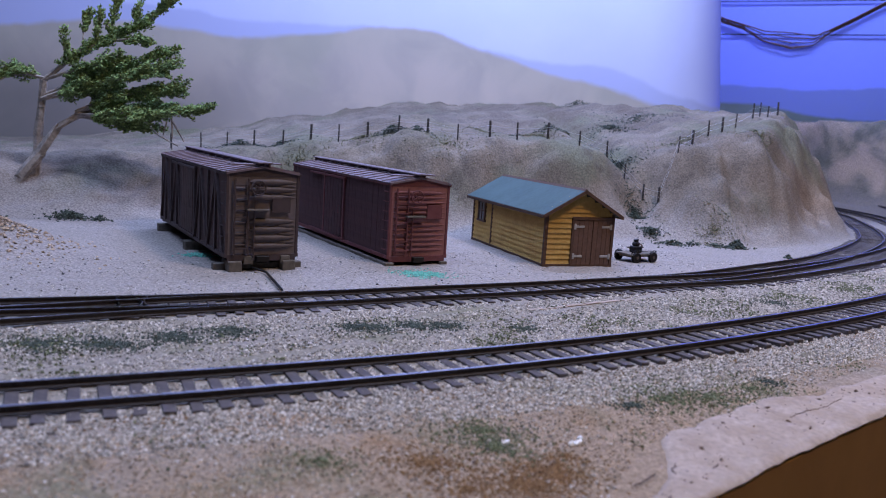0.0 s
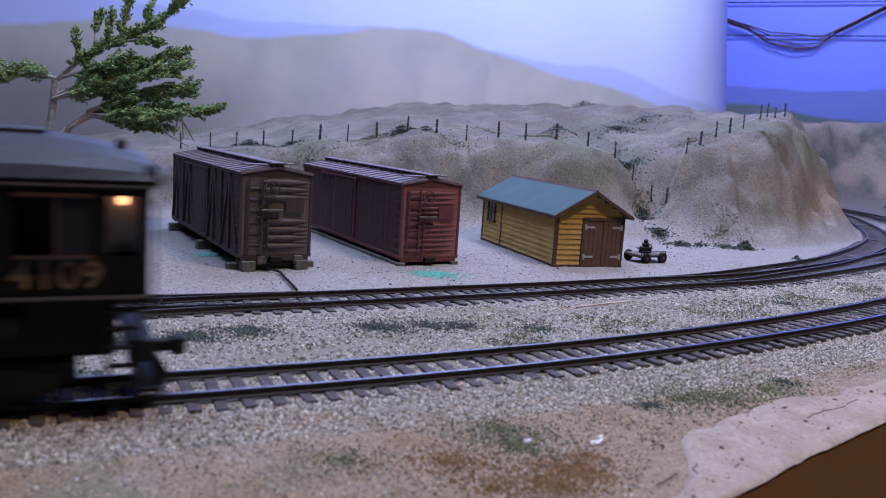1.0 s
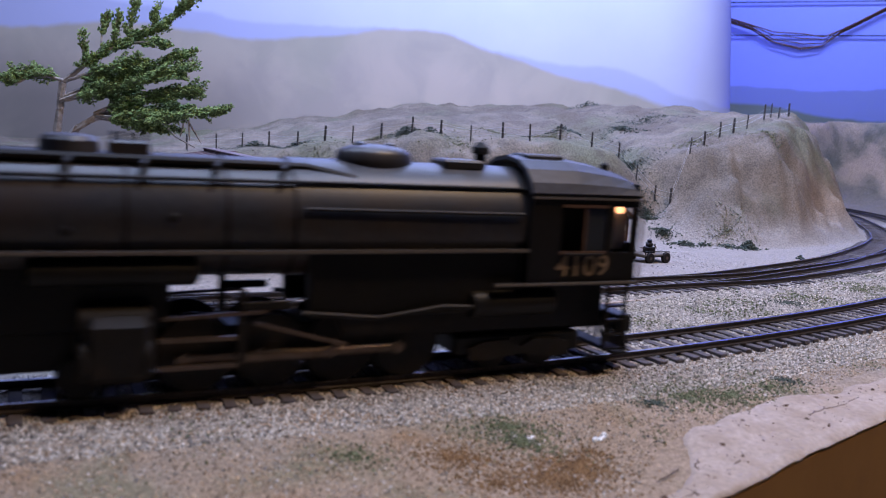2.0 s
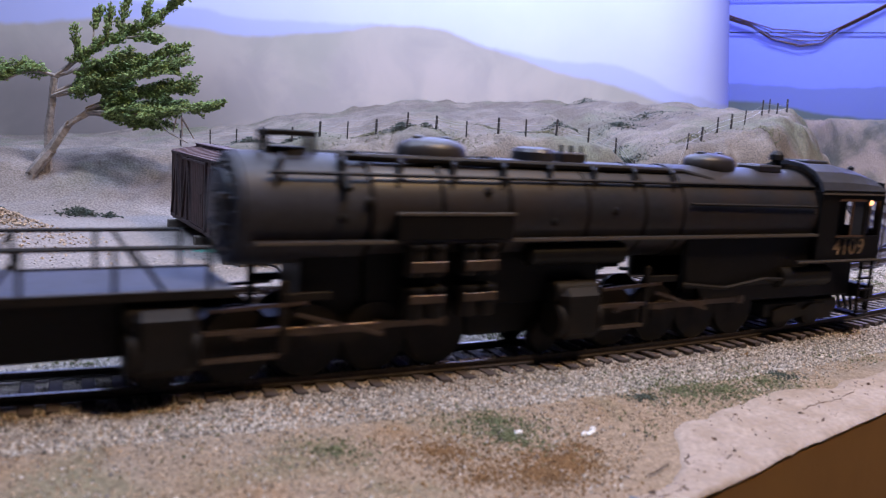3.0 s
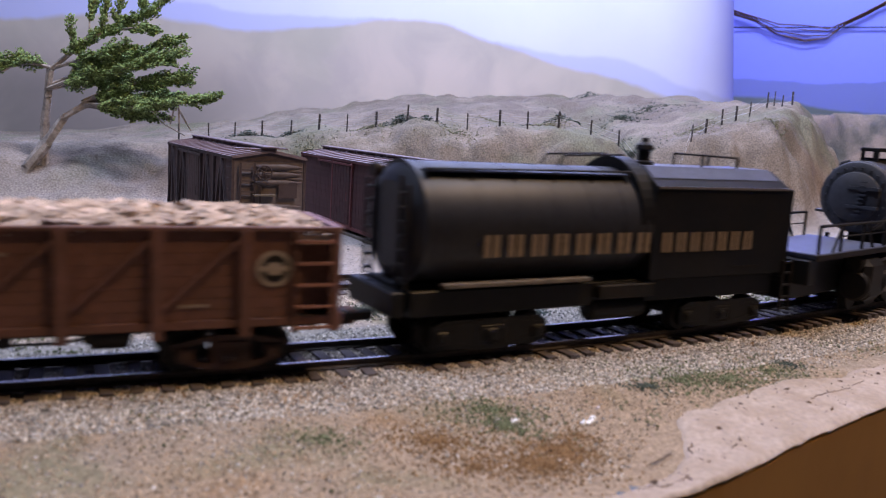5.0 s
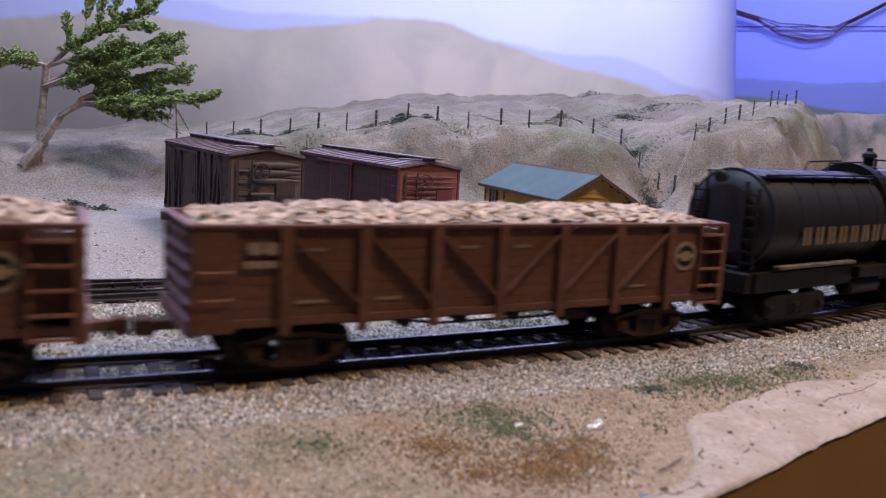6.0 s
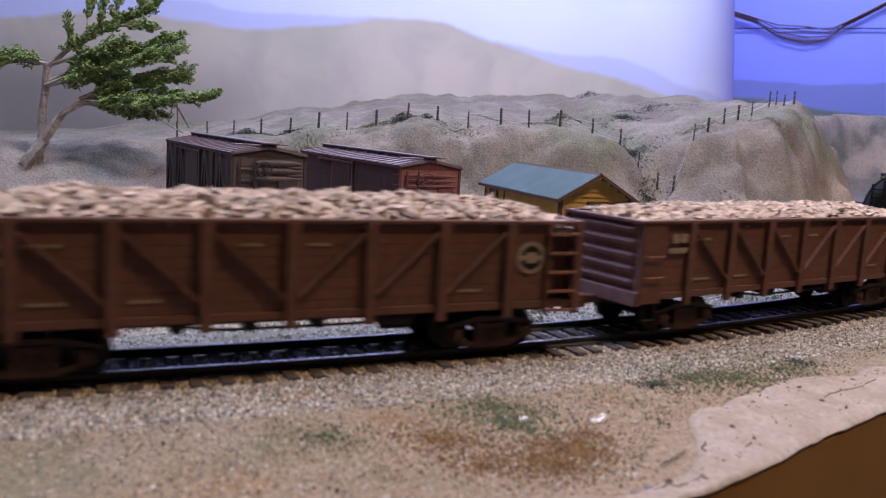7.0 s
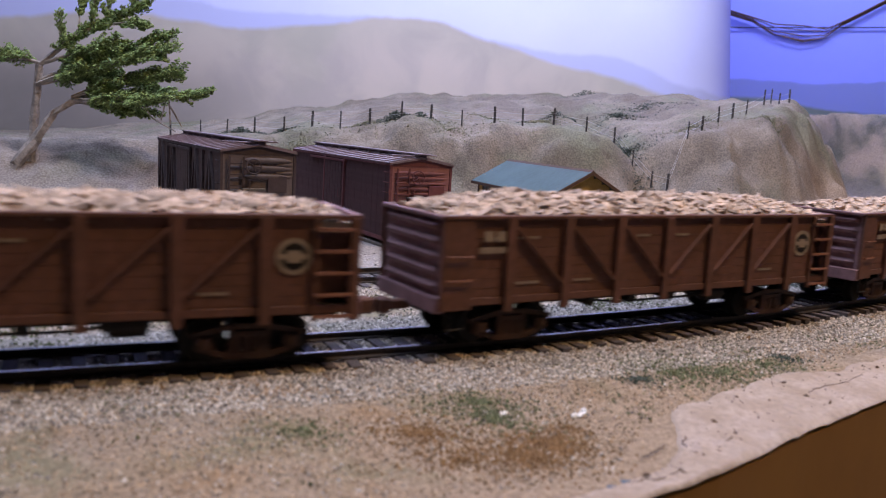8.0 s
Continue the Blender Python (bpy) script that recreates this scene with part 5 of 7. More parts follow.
def locomotive():
    root = thing("cab_forward_locomotive", "sooty black cab-forward steam locomotive with a warm lit cab", "locomotive")
    CZ, R = 41.0, 14.2
    # boiler courses
    for x0, x1, r, mat, lab in ((-238, -206, 14.0, M_GRAPHITE, "grey graphite smokebox"), (-206, -165, 14.3, M_BOILER, ""), (-165, -100, 14.6, M_BOILER, ""), (-100, -33, 15.0, M_BOILER, "")):
        part("boiler_course", lathe(BM(), [(0, r - 0.4), (0.4, r), (x1 - x0 - 0.4, r), (x1 - x0, r - 0.4)], (x0, 0, CZ), (x1, 0, CZ), 56), mat, root, lab, smooth=False)
    for x in (-206, -186, -165, -138, -116, -100, -72):
        part("boiler_band", lathe(BM(), [(0, 14.9), (0.9, 14.9)], (x - 0.4, 0, CZ), (x + 1, 0, CZ), 40), M_IRON, root)
    # smokebox front
    door = part("smokebox_front", lathe(BM(), [(0, 13.6), (-1.2, 13.4), (-1.6, 12.6), (-1.6, 9.8), (-2.6, 9.4), (-3.4, 7.5), (-3.8, 4.0), (-4.0, 0.1)], (-238, 0, CZ), (-237, 0, CZ), 40), M_GRAPHITE, root, "grey smokebox front with a domed door")
    for k in range(22):
        a = math.tau * k / 22
        c = Vector((-239.6, 11.3 * math.cos(a), CZ + 11.3 * math.sin(a)))
        part("bolt", cyl(BM(), c, c - Vector((0.9, 0, 0)), 0.5, seg=6), M_GRAPHITE, door)
    part("door_hinge", box(box(BM(), -242.6, -9.5, CZ + 3, -240, 2, CZ + 4.2), -242.6, -9.5, CZ - 4.2, -240, 2, CZ - 3), M_GRAPHITE, door)
    for k in range(9):
        part("door_rung", beam(BM(), (-242.5, -5.5 + 0.2 * k, CZ + 6 - 1.6 * k), (-242.5, -2.8 + 0.2 * k, CZ + 6 - 1.6 * k), 0.5, 0.5), M_GRAPHITE, door)
    # stack cage, domes and turrets along the top
    defl = part("stack_deflector", box(BM(), -230, -3.4, 58.9, -218, -2.0, 60.3, 0.2), M_IRON, root, "open black frame over the stack")
    part("frame_bar", box(BM(), -230, 2.0, 58.9, -218, 3.4, 60.3, 0.2), M_IRON, defl)
    for x in (-230, -218):
        part("frame_bar", box(BM(), x - 0.7, -3.6, 58.8, x + 0.7, 3.6, 60.2, 0.2), M_IRON, defl)
        for y in (-2.7, 2.7):
            part("frame_leg", box(BM(), x - 0.6, y - 0.6, 53, x + 0.6, y + 0.6, 59, 0.15), M_IRON, defl)
    part("smoke_stack", lathe(BM(), [(0, 6.8), (0.8, 5.2), (2.4, 4.8), (2.8, 5.2)], (-224, 0, 53.5), (-224, 0, 60), 20), M_IRON, root)

    def dome(x, z, rx, ry, h, name="sand_dome"):
        bm = BM()
        bmesh.ops.create_uvsphere(bm, u_segments=24, v_segments=12, radius=1.0)
        for v in bm.verts:
            r = math.hypot(v.co.x, v.co.y)
            v.co.z = math.copysign(abs(v.co.z) ** 0.55, v.co.z)
            v.co = Vector((x + v.co.x * rx, v.co.y * ry, z + v.co.z * h))
        ob = part(name, bm, M_BOILER, root, smooth=True)
        for s in (-1, 1):
            part("dome_lid", lathe(BM(), [(0, 1.5), (0.6, 1.5), (0.9, 0.8)], (x + s * rx * 0.4, 0, z + h * 0.9), (x + s * rx * 0.4, 0, z + h + 1), 12), M_BOILER, ob)

    dome(-183, 54.5, 10.5, 7.5, 6.0)
    dome(-76, 55.5, 10.5, 7.0, 4.8)
    part("steam_dome", lathe(BM(), [(0, 6.6), (3.6, 6.2), (4.6, 5.4), (5.0, 3.2)], (-149, 0, 54.2), (-149, 0, 60), 24), M_BOILER, root)
    t = part("turret", box(BM(), -141, -4, 54, -132, 4, 58.2, 0.5), M_BOILER, root)
    for k in range(5):
        part("valve", cyl(BM(), (-140 + 1.8 * k, -2 + k % 2 * 3, 58), (-140 + 1.8 * k, -2 + k % 2 * 3, 60.2), 0.5, seg=6), M_IRON, t)
    part("pop_valve", lathe(BM(), [(0, 1.6), (4, 1.6), (4.3, 2.6), (6, 2.4), (7.4, 1.0)], (-46, -3, 55), (-46, -3, 60), 14), M_IRON, root)
    part("roof_vent", box(BM(), -58, -6, 54.5, -46, 4, 57.4, 0.6), M_BOILER, root)
    # pipes and handrails on the near and far sides
    for s in (-1, 1):
        def rim(a):
            return (s * 15.6 * math.cos(math.radians(a)), CZ + 15.6 * math.sin(math.radians(a)))
        y1, z1 = rim(60)
        y2, z2 = rim(38)
        part("sand_pipe", pipe(BM(), [(-213, s * 14.6, CZ + 6), (-213, y1, z1), (-196, y1, z1), (-120, y1, z1 - 0.3), (-96, y1 - s * 0.5, z1 - 0.6), (-84, y1 + s * 1.5, z1 - 3)], 1.15, 8), M_IRON, root)
        rail_ = part("handrail", pipe(BM(), [(-232, y2, z2), (-36, y2, z2)], 0.5, 6), M_IRON, root)
        for k in range(13):
            x = -228 + 15.8 * k
            part("stanchion", cyl(BM(), (x, y2 * 0.9, z2 - 0.9), (x, y2, z2), 0.45, seg=6), M_IRON, rail_)
            if x < -90:
                part("pipe_drop", pipe(BM(), [(x, y1, z1), (x - 1, (y1 + y2) / 2 + s * 0.8, (z1 + z2) / 2 + 0.8), (x - 2.5, y2, z2 - 3)], 0.75, 6), M_IRON, rail_)
        part("injector_pipe", pipe(BM(), [(-98, s * 15.3, CZ + 3.5), (-38, s * 15.6, CZ + 3)], 0.5, 6), M_IRON, root)
        for x, z in ((-207, 3), (-214, -1), (-188, -1), (-172, 6), (-150, -2), (-128, 1)):
            y = s * math.sqrt(R * R - z * z)
            part("washout_plug", lathe(BM(), [(0, 1.2), (1.0, 1.2), (1.3, 0.6)], (x, y * 0.98, CZ + z), (x, y * 1.1, CZ + z * 1.1), 8), M_IRON, root)
        # running board with a pale edge
        rb = part("running_board", box(BM(), -236, min(s * 10, s * 16), 33.6, -36, max(s * 10, s * 16), 34.6, 0.1), M_BOILER, root)
        part("edge_strip", box(BM(), -236, s * 16 - 0.2, 33.9, -200, s * 16 + 0.2, 34.7), M_EDGE, rb, "pale board edge")
        part("edge_strip", box(BM(), -165, s * 16 - 0.2, 33.9, -36, s * 16 + 0.2, 34.7), M_EDGE, rb, "pale board edge")
        part("pump_shield", box(BM(), -200, min(s * 12, s * 16.6), 34.6, -165, max(s * 12, s * 16.6), 41.2, 0.3), M_BLACK, root)
        part("shield_edge", box(BM(), -200.3, s * 16.2 - 0.6, 41.0, -164.7, s * 16.2 + 0.6, 41.7), M_EDGE, root, "pale shield edge")
        for x in (-191, -175):
            bm = BM()
            for dz, r in ((31, 3.4), (20, 3.4)):
                for dx in (-2.9, 2.9):
                    lathe(bm, [(0, r - 0.6), (0.4, r - 0.4), (8.0, r - 0.4), (8.4, r - 0.6)], (x + dx, s * 14.2, dz - 8.4 + 2.5), (x + dx, s * 14.2, dz + 2.5), 14)
                    lathe(bm, [(0, r), (0.8, r)], (x + dx, s * 14.2, dz + 1.4), (x + dx, s * 14.2, dz + 3), 14)
            p = part("air_pump", bm, M_IRON, root, "twin-cylinder air pump with rusty stains")
            part("pump_plate", box(BM(), x - 5, s * 17.2 - 0.3, 26.5, x + 5, s * 17.2 + 0.3, 29.2, 0.1), M_ROD, p)
            part("pump_plate", box(BM(), x - 5, s * 17.2 - 0.3, 18.4, x + 5, s * 17.2 + 0.3, 20.6, 0.1), M_ROD, p)
        # firebox flanks and tanks under the boards
        part("firebox_side", box(BM(), -96, min(s * 10.5, s * 13.5), 17, -36, max(s * 10.5, s * 13.5), 34, 0.6), M_BLACK, root)
        part("air_tank", lathe(BM(), [(0, 2.0), (0.8, 3.2), (35, 3.2), (36, 2.0)], (-158, s * 12.5, 29.5), (-120, s * 12.5, 29.5), 18), M_BLACK, root)
        part("ash_pan", prism(BM(), [(-86, 12), (-38, 12), (-40, 24), (-92, 24)], min(s * 9.8, s * 12.4), max(s * 9.8, s * 12.4), "y"), M_IRON, root)
        part("feed_pipe", pipe(BM(), [(-36, s * 15, 18), (-60, s * 15, 19.5), (-78, s * 14.5, 17), (-98, s * 14.5, 19)], 0.7, 6), M_IRON, root)
    # two engines: frames, cylinders, drivers, rods
    for base in (-238, -122):
        part("engine_frame", box(BM(), base - 12, -7.4, 6.5, base + 62, 7.4, 15, 0.4), M_BLACK, root)
        for s in (-1, 1):
            c = part("cylinder", lathe(BM(), [(0, 4.8), (0.8, 5.6), (2, 5.6), (2.2, 5.0), (13.8, 5.0), (14, 5.6), (15.4, 5.6), (16, 4.6)], (base - 26, s * 13, 10.5), (base - 9, s * 13, 10.5), 20), M_IRON, root, "grimy piston cylinder")
            part("valve_chest", lathe(BM(), [(0, 2.6), (0.6, 3.3), (15.4, 3.3), (16, 2.6)], (base - 26, s * 12.4, 18.5), (base - 9, s * 12.4, 18.5), 16), M_IRON, c)
            part("cylinder_jacket", box(BM(), base - 25, min(s * 8.5, s * 18.0), 4.8, base - 10, max(s * 8.5, s * 18.0), 20.2, 2.2), M_IRON, c, "boxy cylinder jacket with grime")
            part("saddle", box(BM(), base - 24, min(s * 6, s * 12), 11, base - 12, max(s * 6, s * 12), 22, 0.4), M_BLACK, c)
            part("crosshead_guide", box(box(BM(), base - 9, s * 13.6 - 0.7, 13.0, base + 9, s * 13.6 + 0.7, 14.0), base - 9, s * 13.6 - 0.7, 6.4, base + 9, s * 13.6 + 0.7, 7.4), M_ROD, root, "worn steel crosshead guide")
            part("link_hanger", box(box(BM(), base + 9, s * 13.4 - 0.6, 7, base + 11, s * 13.4 + 0.6, 25, 0.2), base + 9, s * 13.4 - 0.6, 20, base + 22, s * 13.4 + 0.6, 22, 0.2), M_IRON, root)
            part("eccentric_rod", beam(BM(), (base + 13, s * 14.6, 17), (base + 36, s * 14.6, 10.5), 0.6, 1.0), M_ROD, root)
            part("radius_rod", beam(BM(), (base - 8, s * 13.8, 18.6), (base + 16, s * 13.8, 19.6), 0.6, 0.9), M_ROD, root)
            rod = part("side_rod", box(BM(), -1.6, s * 12.2 - 0.4, -0.9, 55.6, s * 12.2 + 0.4, 0.9, 0.15), M_ROD, root, "worn steel side rod")
            for k in range(4):
                part("rod_pin", cyl(BM(), (18 * k, s * 11.6, 0), (18 * k, s * 13.0, 0), 1.5, seg=10), M_ROD, rod)
            RODS.append((rod, base * MM, 3.4, 90 if s > 0 else 0, 0.0))
            RODS.append((part("main_rod", beam(BM(), (0, s * 13.6, 0), (-24, s * 13.6, 0), 0.7, 1.7), M_ROD, root, "worn steel main rod"), (base + 36) * MM, 3.4, 90 if s > 0 else 0, 0.0))
        for k in range(4):
            wheelset("driving_wheel", root, base + 18 * k, 9.0, 14, 9.0, "spoked driving wheel with rusty tyre")
    for x in (-262, -146):
        wheelset("pilot_wheel", root, x + 6 if x < -200 else x - 1, 4.8)
    for x in (-42, -26):
        wheelset("leading_wheel", root, x, 5.0)
    part("smokebox_saddle", box(BM(), -222, -8, 14, -205.4, 8, 30, 0.6), M_BLACK, root)
    part("engine_hinge", box(BM(), -172, -6, 5.5, -134.5, 6, 15.5, 0.6), M_BLACK, root)
    part("boiler_saddle", box(BM(), -205, -9.5, 15, -128, 9.5, 32, 0.6), M_BLACK, root)
    part("leading_frame", box(BM(), -54, -11.5, 4.5, -14, 11.5, 10, 0.6), M_BLACK, root)
    part("cab_bed", box(BM(), -60, -10.5, 10.5, -6, 10.5, 23.7, 0.8), M_BLACK, root)
    part("backhead", box(BM(), -30, -9, 24.9, -12, 9, 47.6, 1.2), M_BLACK, root, "black boiler backhead inside the cab")
    part("brake_reservoir", lathe(BM(), [(0, 2.6), (0.8, 3.8), (26, 3.8), (27, 2.6)], (-52, -12.4, 19.4), (-20, -12.4, 19.4), 18), M_BLACK, root)
    for s in (-1, 1):
        part("truck_frame", prism(BM(), [(-50, 3.4), (-50, 7), (-46, 8.4), (-38, 8.8), (-34, 6.6), (-30, 8.8), (-22, 8.4), (-18, 7), (-18, 3.4), (-24, 3.2), (-34, 4.6), (-44, 3.2)], s * 11.8 - 0.7, s * 11.8 + 0.7, "y"), M_IRON, root, "cast leading truck frame")
    # cab
    roof = [(-15.8, 49.5)] + [(y, z) for y, z in ((-14.6, 52.2), (-11.5, 55.6), (-7, 57.8), (0, 58.8), (7, 57.8), (11.5, 55.6), (14.6, 52.2))] + [(15.8, 49.5)]
    bm = BM()
    n = len(roof)
    rings = []
    for x, drop in ((-36, 0.0), (-20, 0.0), (-9, 1.6), (-2, 3.4), (0.6, 4.6)):
        outer = [bm.verts.new((x, y * 1.02, z - drop * max(0, (z - 49.5)) / 9.3 + 0.5)) for y, z in roof]
        inner = [bm.verts.new((x, y * 0.95, z - drop * max(0, (z - 49.5)) / 9.3 - 0.7)) for y, z in roof]
        rings.append((outer, inner))
    for (a, b), (c, d) in zip(rings, rings[1:]):
        for k in range(n - 1):
            bm.faces.new((a[k], a[k + 1], c[k + 1], c[k])), bm.faces.new((b[k], d[k], d[k + 1], b[k + 1]))
        for k in (0, n - 1):
            bm.faces.new((a[k], c[k], d[k], b[k]))
    for a, b in (rings[0], rings[-1]):
        for k in range(n - 1):
            bm.faces.new((a[k], b[k], b[k + 1], a[k + 1]))
    cab_roof = part("cab_roof", bm, M_GRAPHITE, root, "dusty grey arched cab roof")
    part("roof_hatch", box(BM(), -32, -5, 58.2, -20, 5, 59.8, 0.4), M_GRAPHITE, cab_roof)
    part("roof_lamp", lathe(BM(), [(0, 1.0), (2.2, 1.2), (2.8, 0.5)], (-5, -4, 55.6), (-5, -4, 58.5), 10), M_IRON, cab_roof)
    part("rain_gutter", box(box(BM(), -36, -16.5, 48.4, 0.8, -16.0, 49.0), -36, 16.0, 48.4, 0.8, 16.5, 49.0), M_EDGE, cab_roof)
    for s in (-1, 1):
        y0, y1 = min(s * 15.1, s * 15.9), max(s * 15.1, s * 15.9)
        cs = part("cab_side", box(BM(), -36, y0, 25.4, 0, y1, 33.6), M_BLACK, root, "black cab side below the windows")
        for x0, z0, x1, z1 in ((-36, 46.6, 0, 49.4), (-36, 33.6, -26, 46.6), (-11.0, 33.6, -8.6, 46.6), (-2.0, 33.6, 0, 46.6)):
            part("side_panel", box(BM(), x0, y0, z0, x1, y1, z1), M_BLACK, cs)
        part("side_sill", box(BM(), -46, min(s * 14.6, s * 16.8), 24.4, 0.4, max(s * 14.6, s * 16.8), 25.4, 0.15), M_IRON, cs)
        # pale strip painted in place of light caught along the sill
        part("sill_edge", box(BM(), -46, s * 16.9 - 0.15, 24.7, 0.4, s * 16.9 + 0.15, 25.3), M_EDGE, cs, "sill edge in a pale lit tone")
        part("rivet_strip", box(BM(), -36, s * 16.0 - 0.15, 47.4, 0, s * 16.0 + 0.15, 48.0), M_IRON, cs)
        part("window_frame", box(box(box(BM(), -26.2, s * 16 - 0.3, 33.2, -10.8, s * 16 + 0.3, 34.0), -26.2, s * 16 - 0.3, 46.2, -10.8, s * 16 + 0.3, 47.0), -18.6, s * 15.7 - 0.3, 34, -17.8, s * 15.7 + 0.3, 46.2), M_TRIM, cs)
        part("arm_rest", box(BM(), -25, min(s * 15.8, s * 17), 32.8, -12, max(s * 15.8, s * 17), 33.5, 0.1), M_IRON, cs)
        part("pane", box(BM(), -17.8, s * 15.4 - 0.1, 34, -11.0, s * 15.4 + 0.1, 46.2), M_GLASS, cs, "dark sliding pane")
        lad = part("cab_steps", box(box(BM(), -8.6, s * 15.4 - 0.4, 4.5, -7.8, s * 15.4 + 0.4, 24.6), -2.2, s * 15.4 - 0.4, 4.5, -1.4, s * 15.4 + 0.4, 24.6), M_IRON, root)
        for z in (5, 9.2, 13.4, 17.6, 21.4):
            part("tread", box(BM(), -8.4, min(s * 14.4, s * 16.4), z, -1.6, max(s * 14.4, s * 16.4), z + 0.6), M_IRON, lad)
        part("grab_rail", pipe(BM(), [(0.6, s * 15.6, 22), (1.4, s * 16, 24), (1.4, s * 16, 44), (0.6, s * 15.6, 46)], 0.35, 6), M_ROD, root)
    bm = BM()
    for y0, z0, y1, z1 in ((-15.1, 24.6, 15.1, 36), (-15.1, 46, 15.1, 53), (-15.1, 36, -13, 46), (13, 36, 15.1, 46), (-1.2, 36, 1.2, 46)):
        box(bm, -0.7, y0, z0, 0.1, y1, z1)
    part("cab_front", bm, M_BLACK, root, "flat black cab front with two windows")
    part("cab_rear", box(BM(), -36, -15.1, 24.6, -35.2, 15.1, 49.4), M_BLACK, root)
    part("cab_floor", box(BM(), -36, -15.1, 23.8, 0, 15.1, 24.8), M_BLACK, root)
    part("cab_lamp", lathe(BM(), [(0, 0.5), (0.5, 1.1), (1.5, 1.1), (2.0, 0.5)], (-5.2, -13.6, 44.6), (-5.2, -13.6, 47), 14), M_GLOW, root, "glowing warm cab bulb")
    part("lamp_board", box(BM(), -8.6, -12.2, 34, -1.6, -11.8, 46.4), M_HINGE, root, "tan board lit by the bulb")
    part("headlight", lathe(BM(), [(0, 2.0), (2.4, 2.8), (2.8, 2.5)], (0.1, 0, 50), (3, 0, 50), 18), M_IRON, root)
    part("pilot_beam", box(BM(), -4, -15.5, 10, 1.5, 15.5, 15, 0.4), M_BLACK, root)
    pil = part("pilot", box(BM(), -2, -12.5, 2.0, 3.4, 12.5, 3.2, 0.2), M_BLACK, root, "slatted pilot")
    for k in range(9):
        y = -12 + 3 * k
        part("slat", beam(BM(), (1.5, y, 10.5), (6.0 - abs(y) * 0.22, y * 0.92, 2.4), 1.0, 0.8), M_BLACK, pil)
    part("front_coupler", box(box(BM(), 1, -1.3, 8.2, 7.5, 1.3, 11, 0.4), 6.5, -2.4, 7.4, 10, 1.6, 11.8, 0.5), M_IRON, root)
    lettering(root, "4109", -27.2, -9.4, 26.9, 33.0, -16.05, M_GOLD, "gold cab number lettering")
    # rear deck
    deck = part("rear_deck", box(BM(), -303, -15.5, 22.6, -240, 15.5, 24.4, 0.25), M_DECK, root, "flat grey deck over the rear engine")
    part("deck_edge", box(BM(), -303.2, -15.9, 22.2, -239.8, -15.4, 24.0), M_IRON, deck)
    part("deck_frame", box(BM(), -304, -8, 8, -250, 8, 22.6, 0.5), M_BLACK, root)
    part("rear_beam", box(BM(), -305, -14.5, 14, -300, 14.5, 22.4, 0.4), M_BLACK, root)
    for s in (-1, 1):
        hr = part("deck_rail", pipe(BM(), [(-301, s * 15, 33.6), (-246, s * 15, 33.6)], 0.55, 6), M_IRON, deck)
        part("deck_rail", pipe(BM(), [(-301, s * 15, 29.2), (-246, s * 15, 29.2)], 0.28, 6) if s > 0 else pipe(BM(), [(-285, s * 15, 29.6), (-246, s * 15, 29.6)], 0.28, 6), M_IRON, deck)
        for x in (-301, -284, -266, -246):
            part("deck_post", pipe(BM(), [(x, s * 15, 24.2), (x, s * 15, 33.6)], 0.55, 6), M_IRON, deck)
        part("rail_brace", pipe(BM(), [(-284, s * 15, 33.4), (-290, s * 15, 24.3)], 0.45, 6), M_IRON, deck)
        part("rail_brace", pipe(BM(), [(-262, s * 15, 33.4), (-256, s * 15, 24.3)], 0.55, 6), M_IRON, deck)
    part("draw_bar", box(BM(), -310, -1.6, 9, -303, 1.6, 11.4, 0.3), M_IRON, root)
    return root


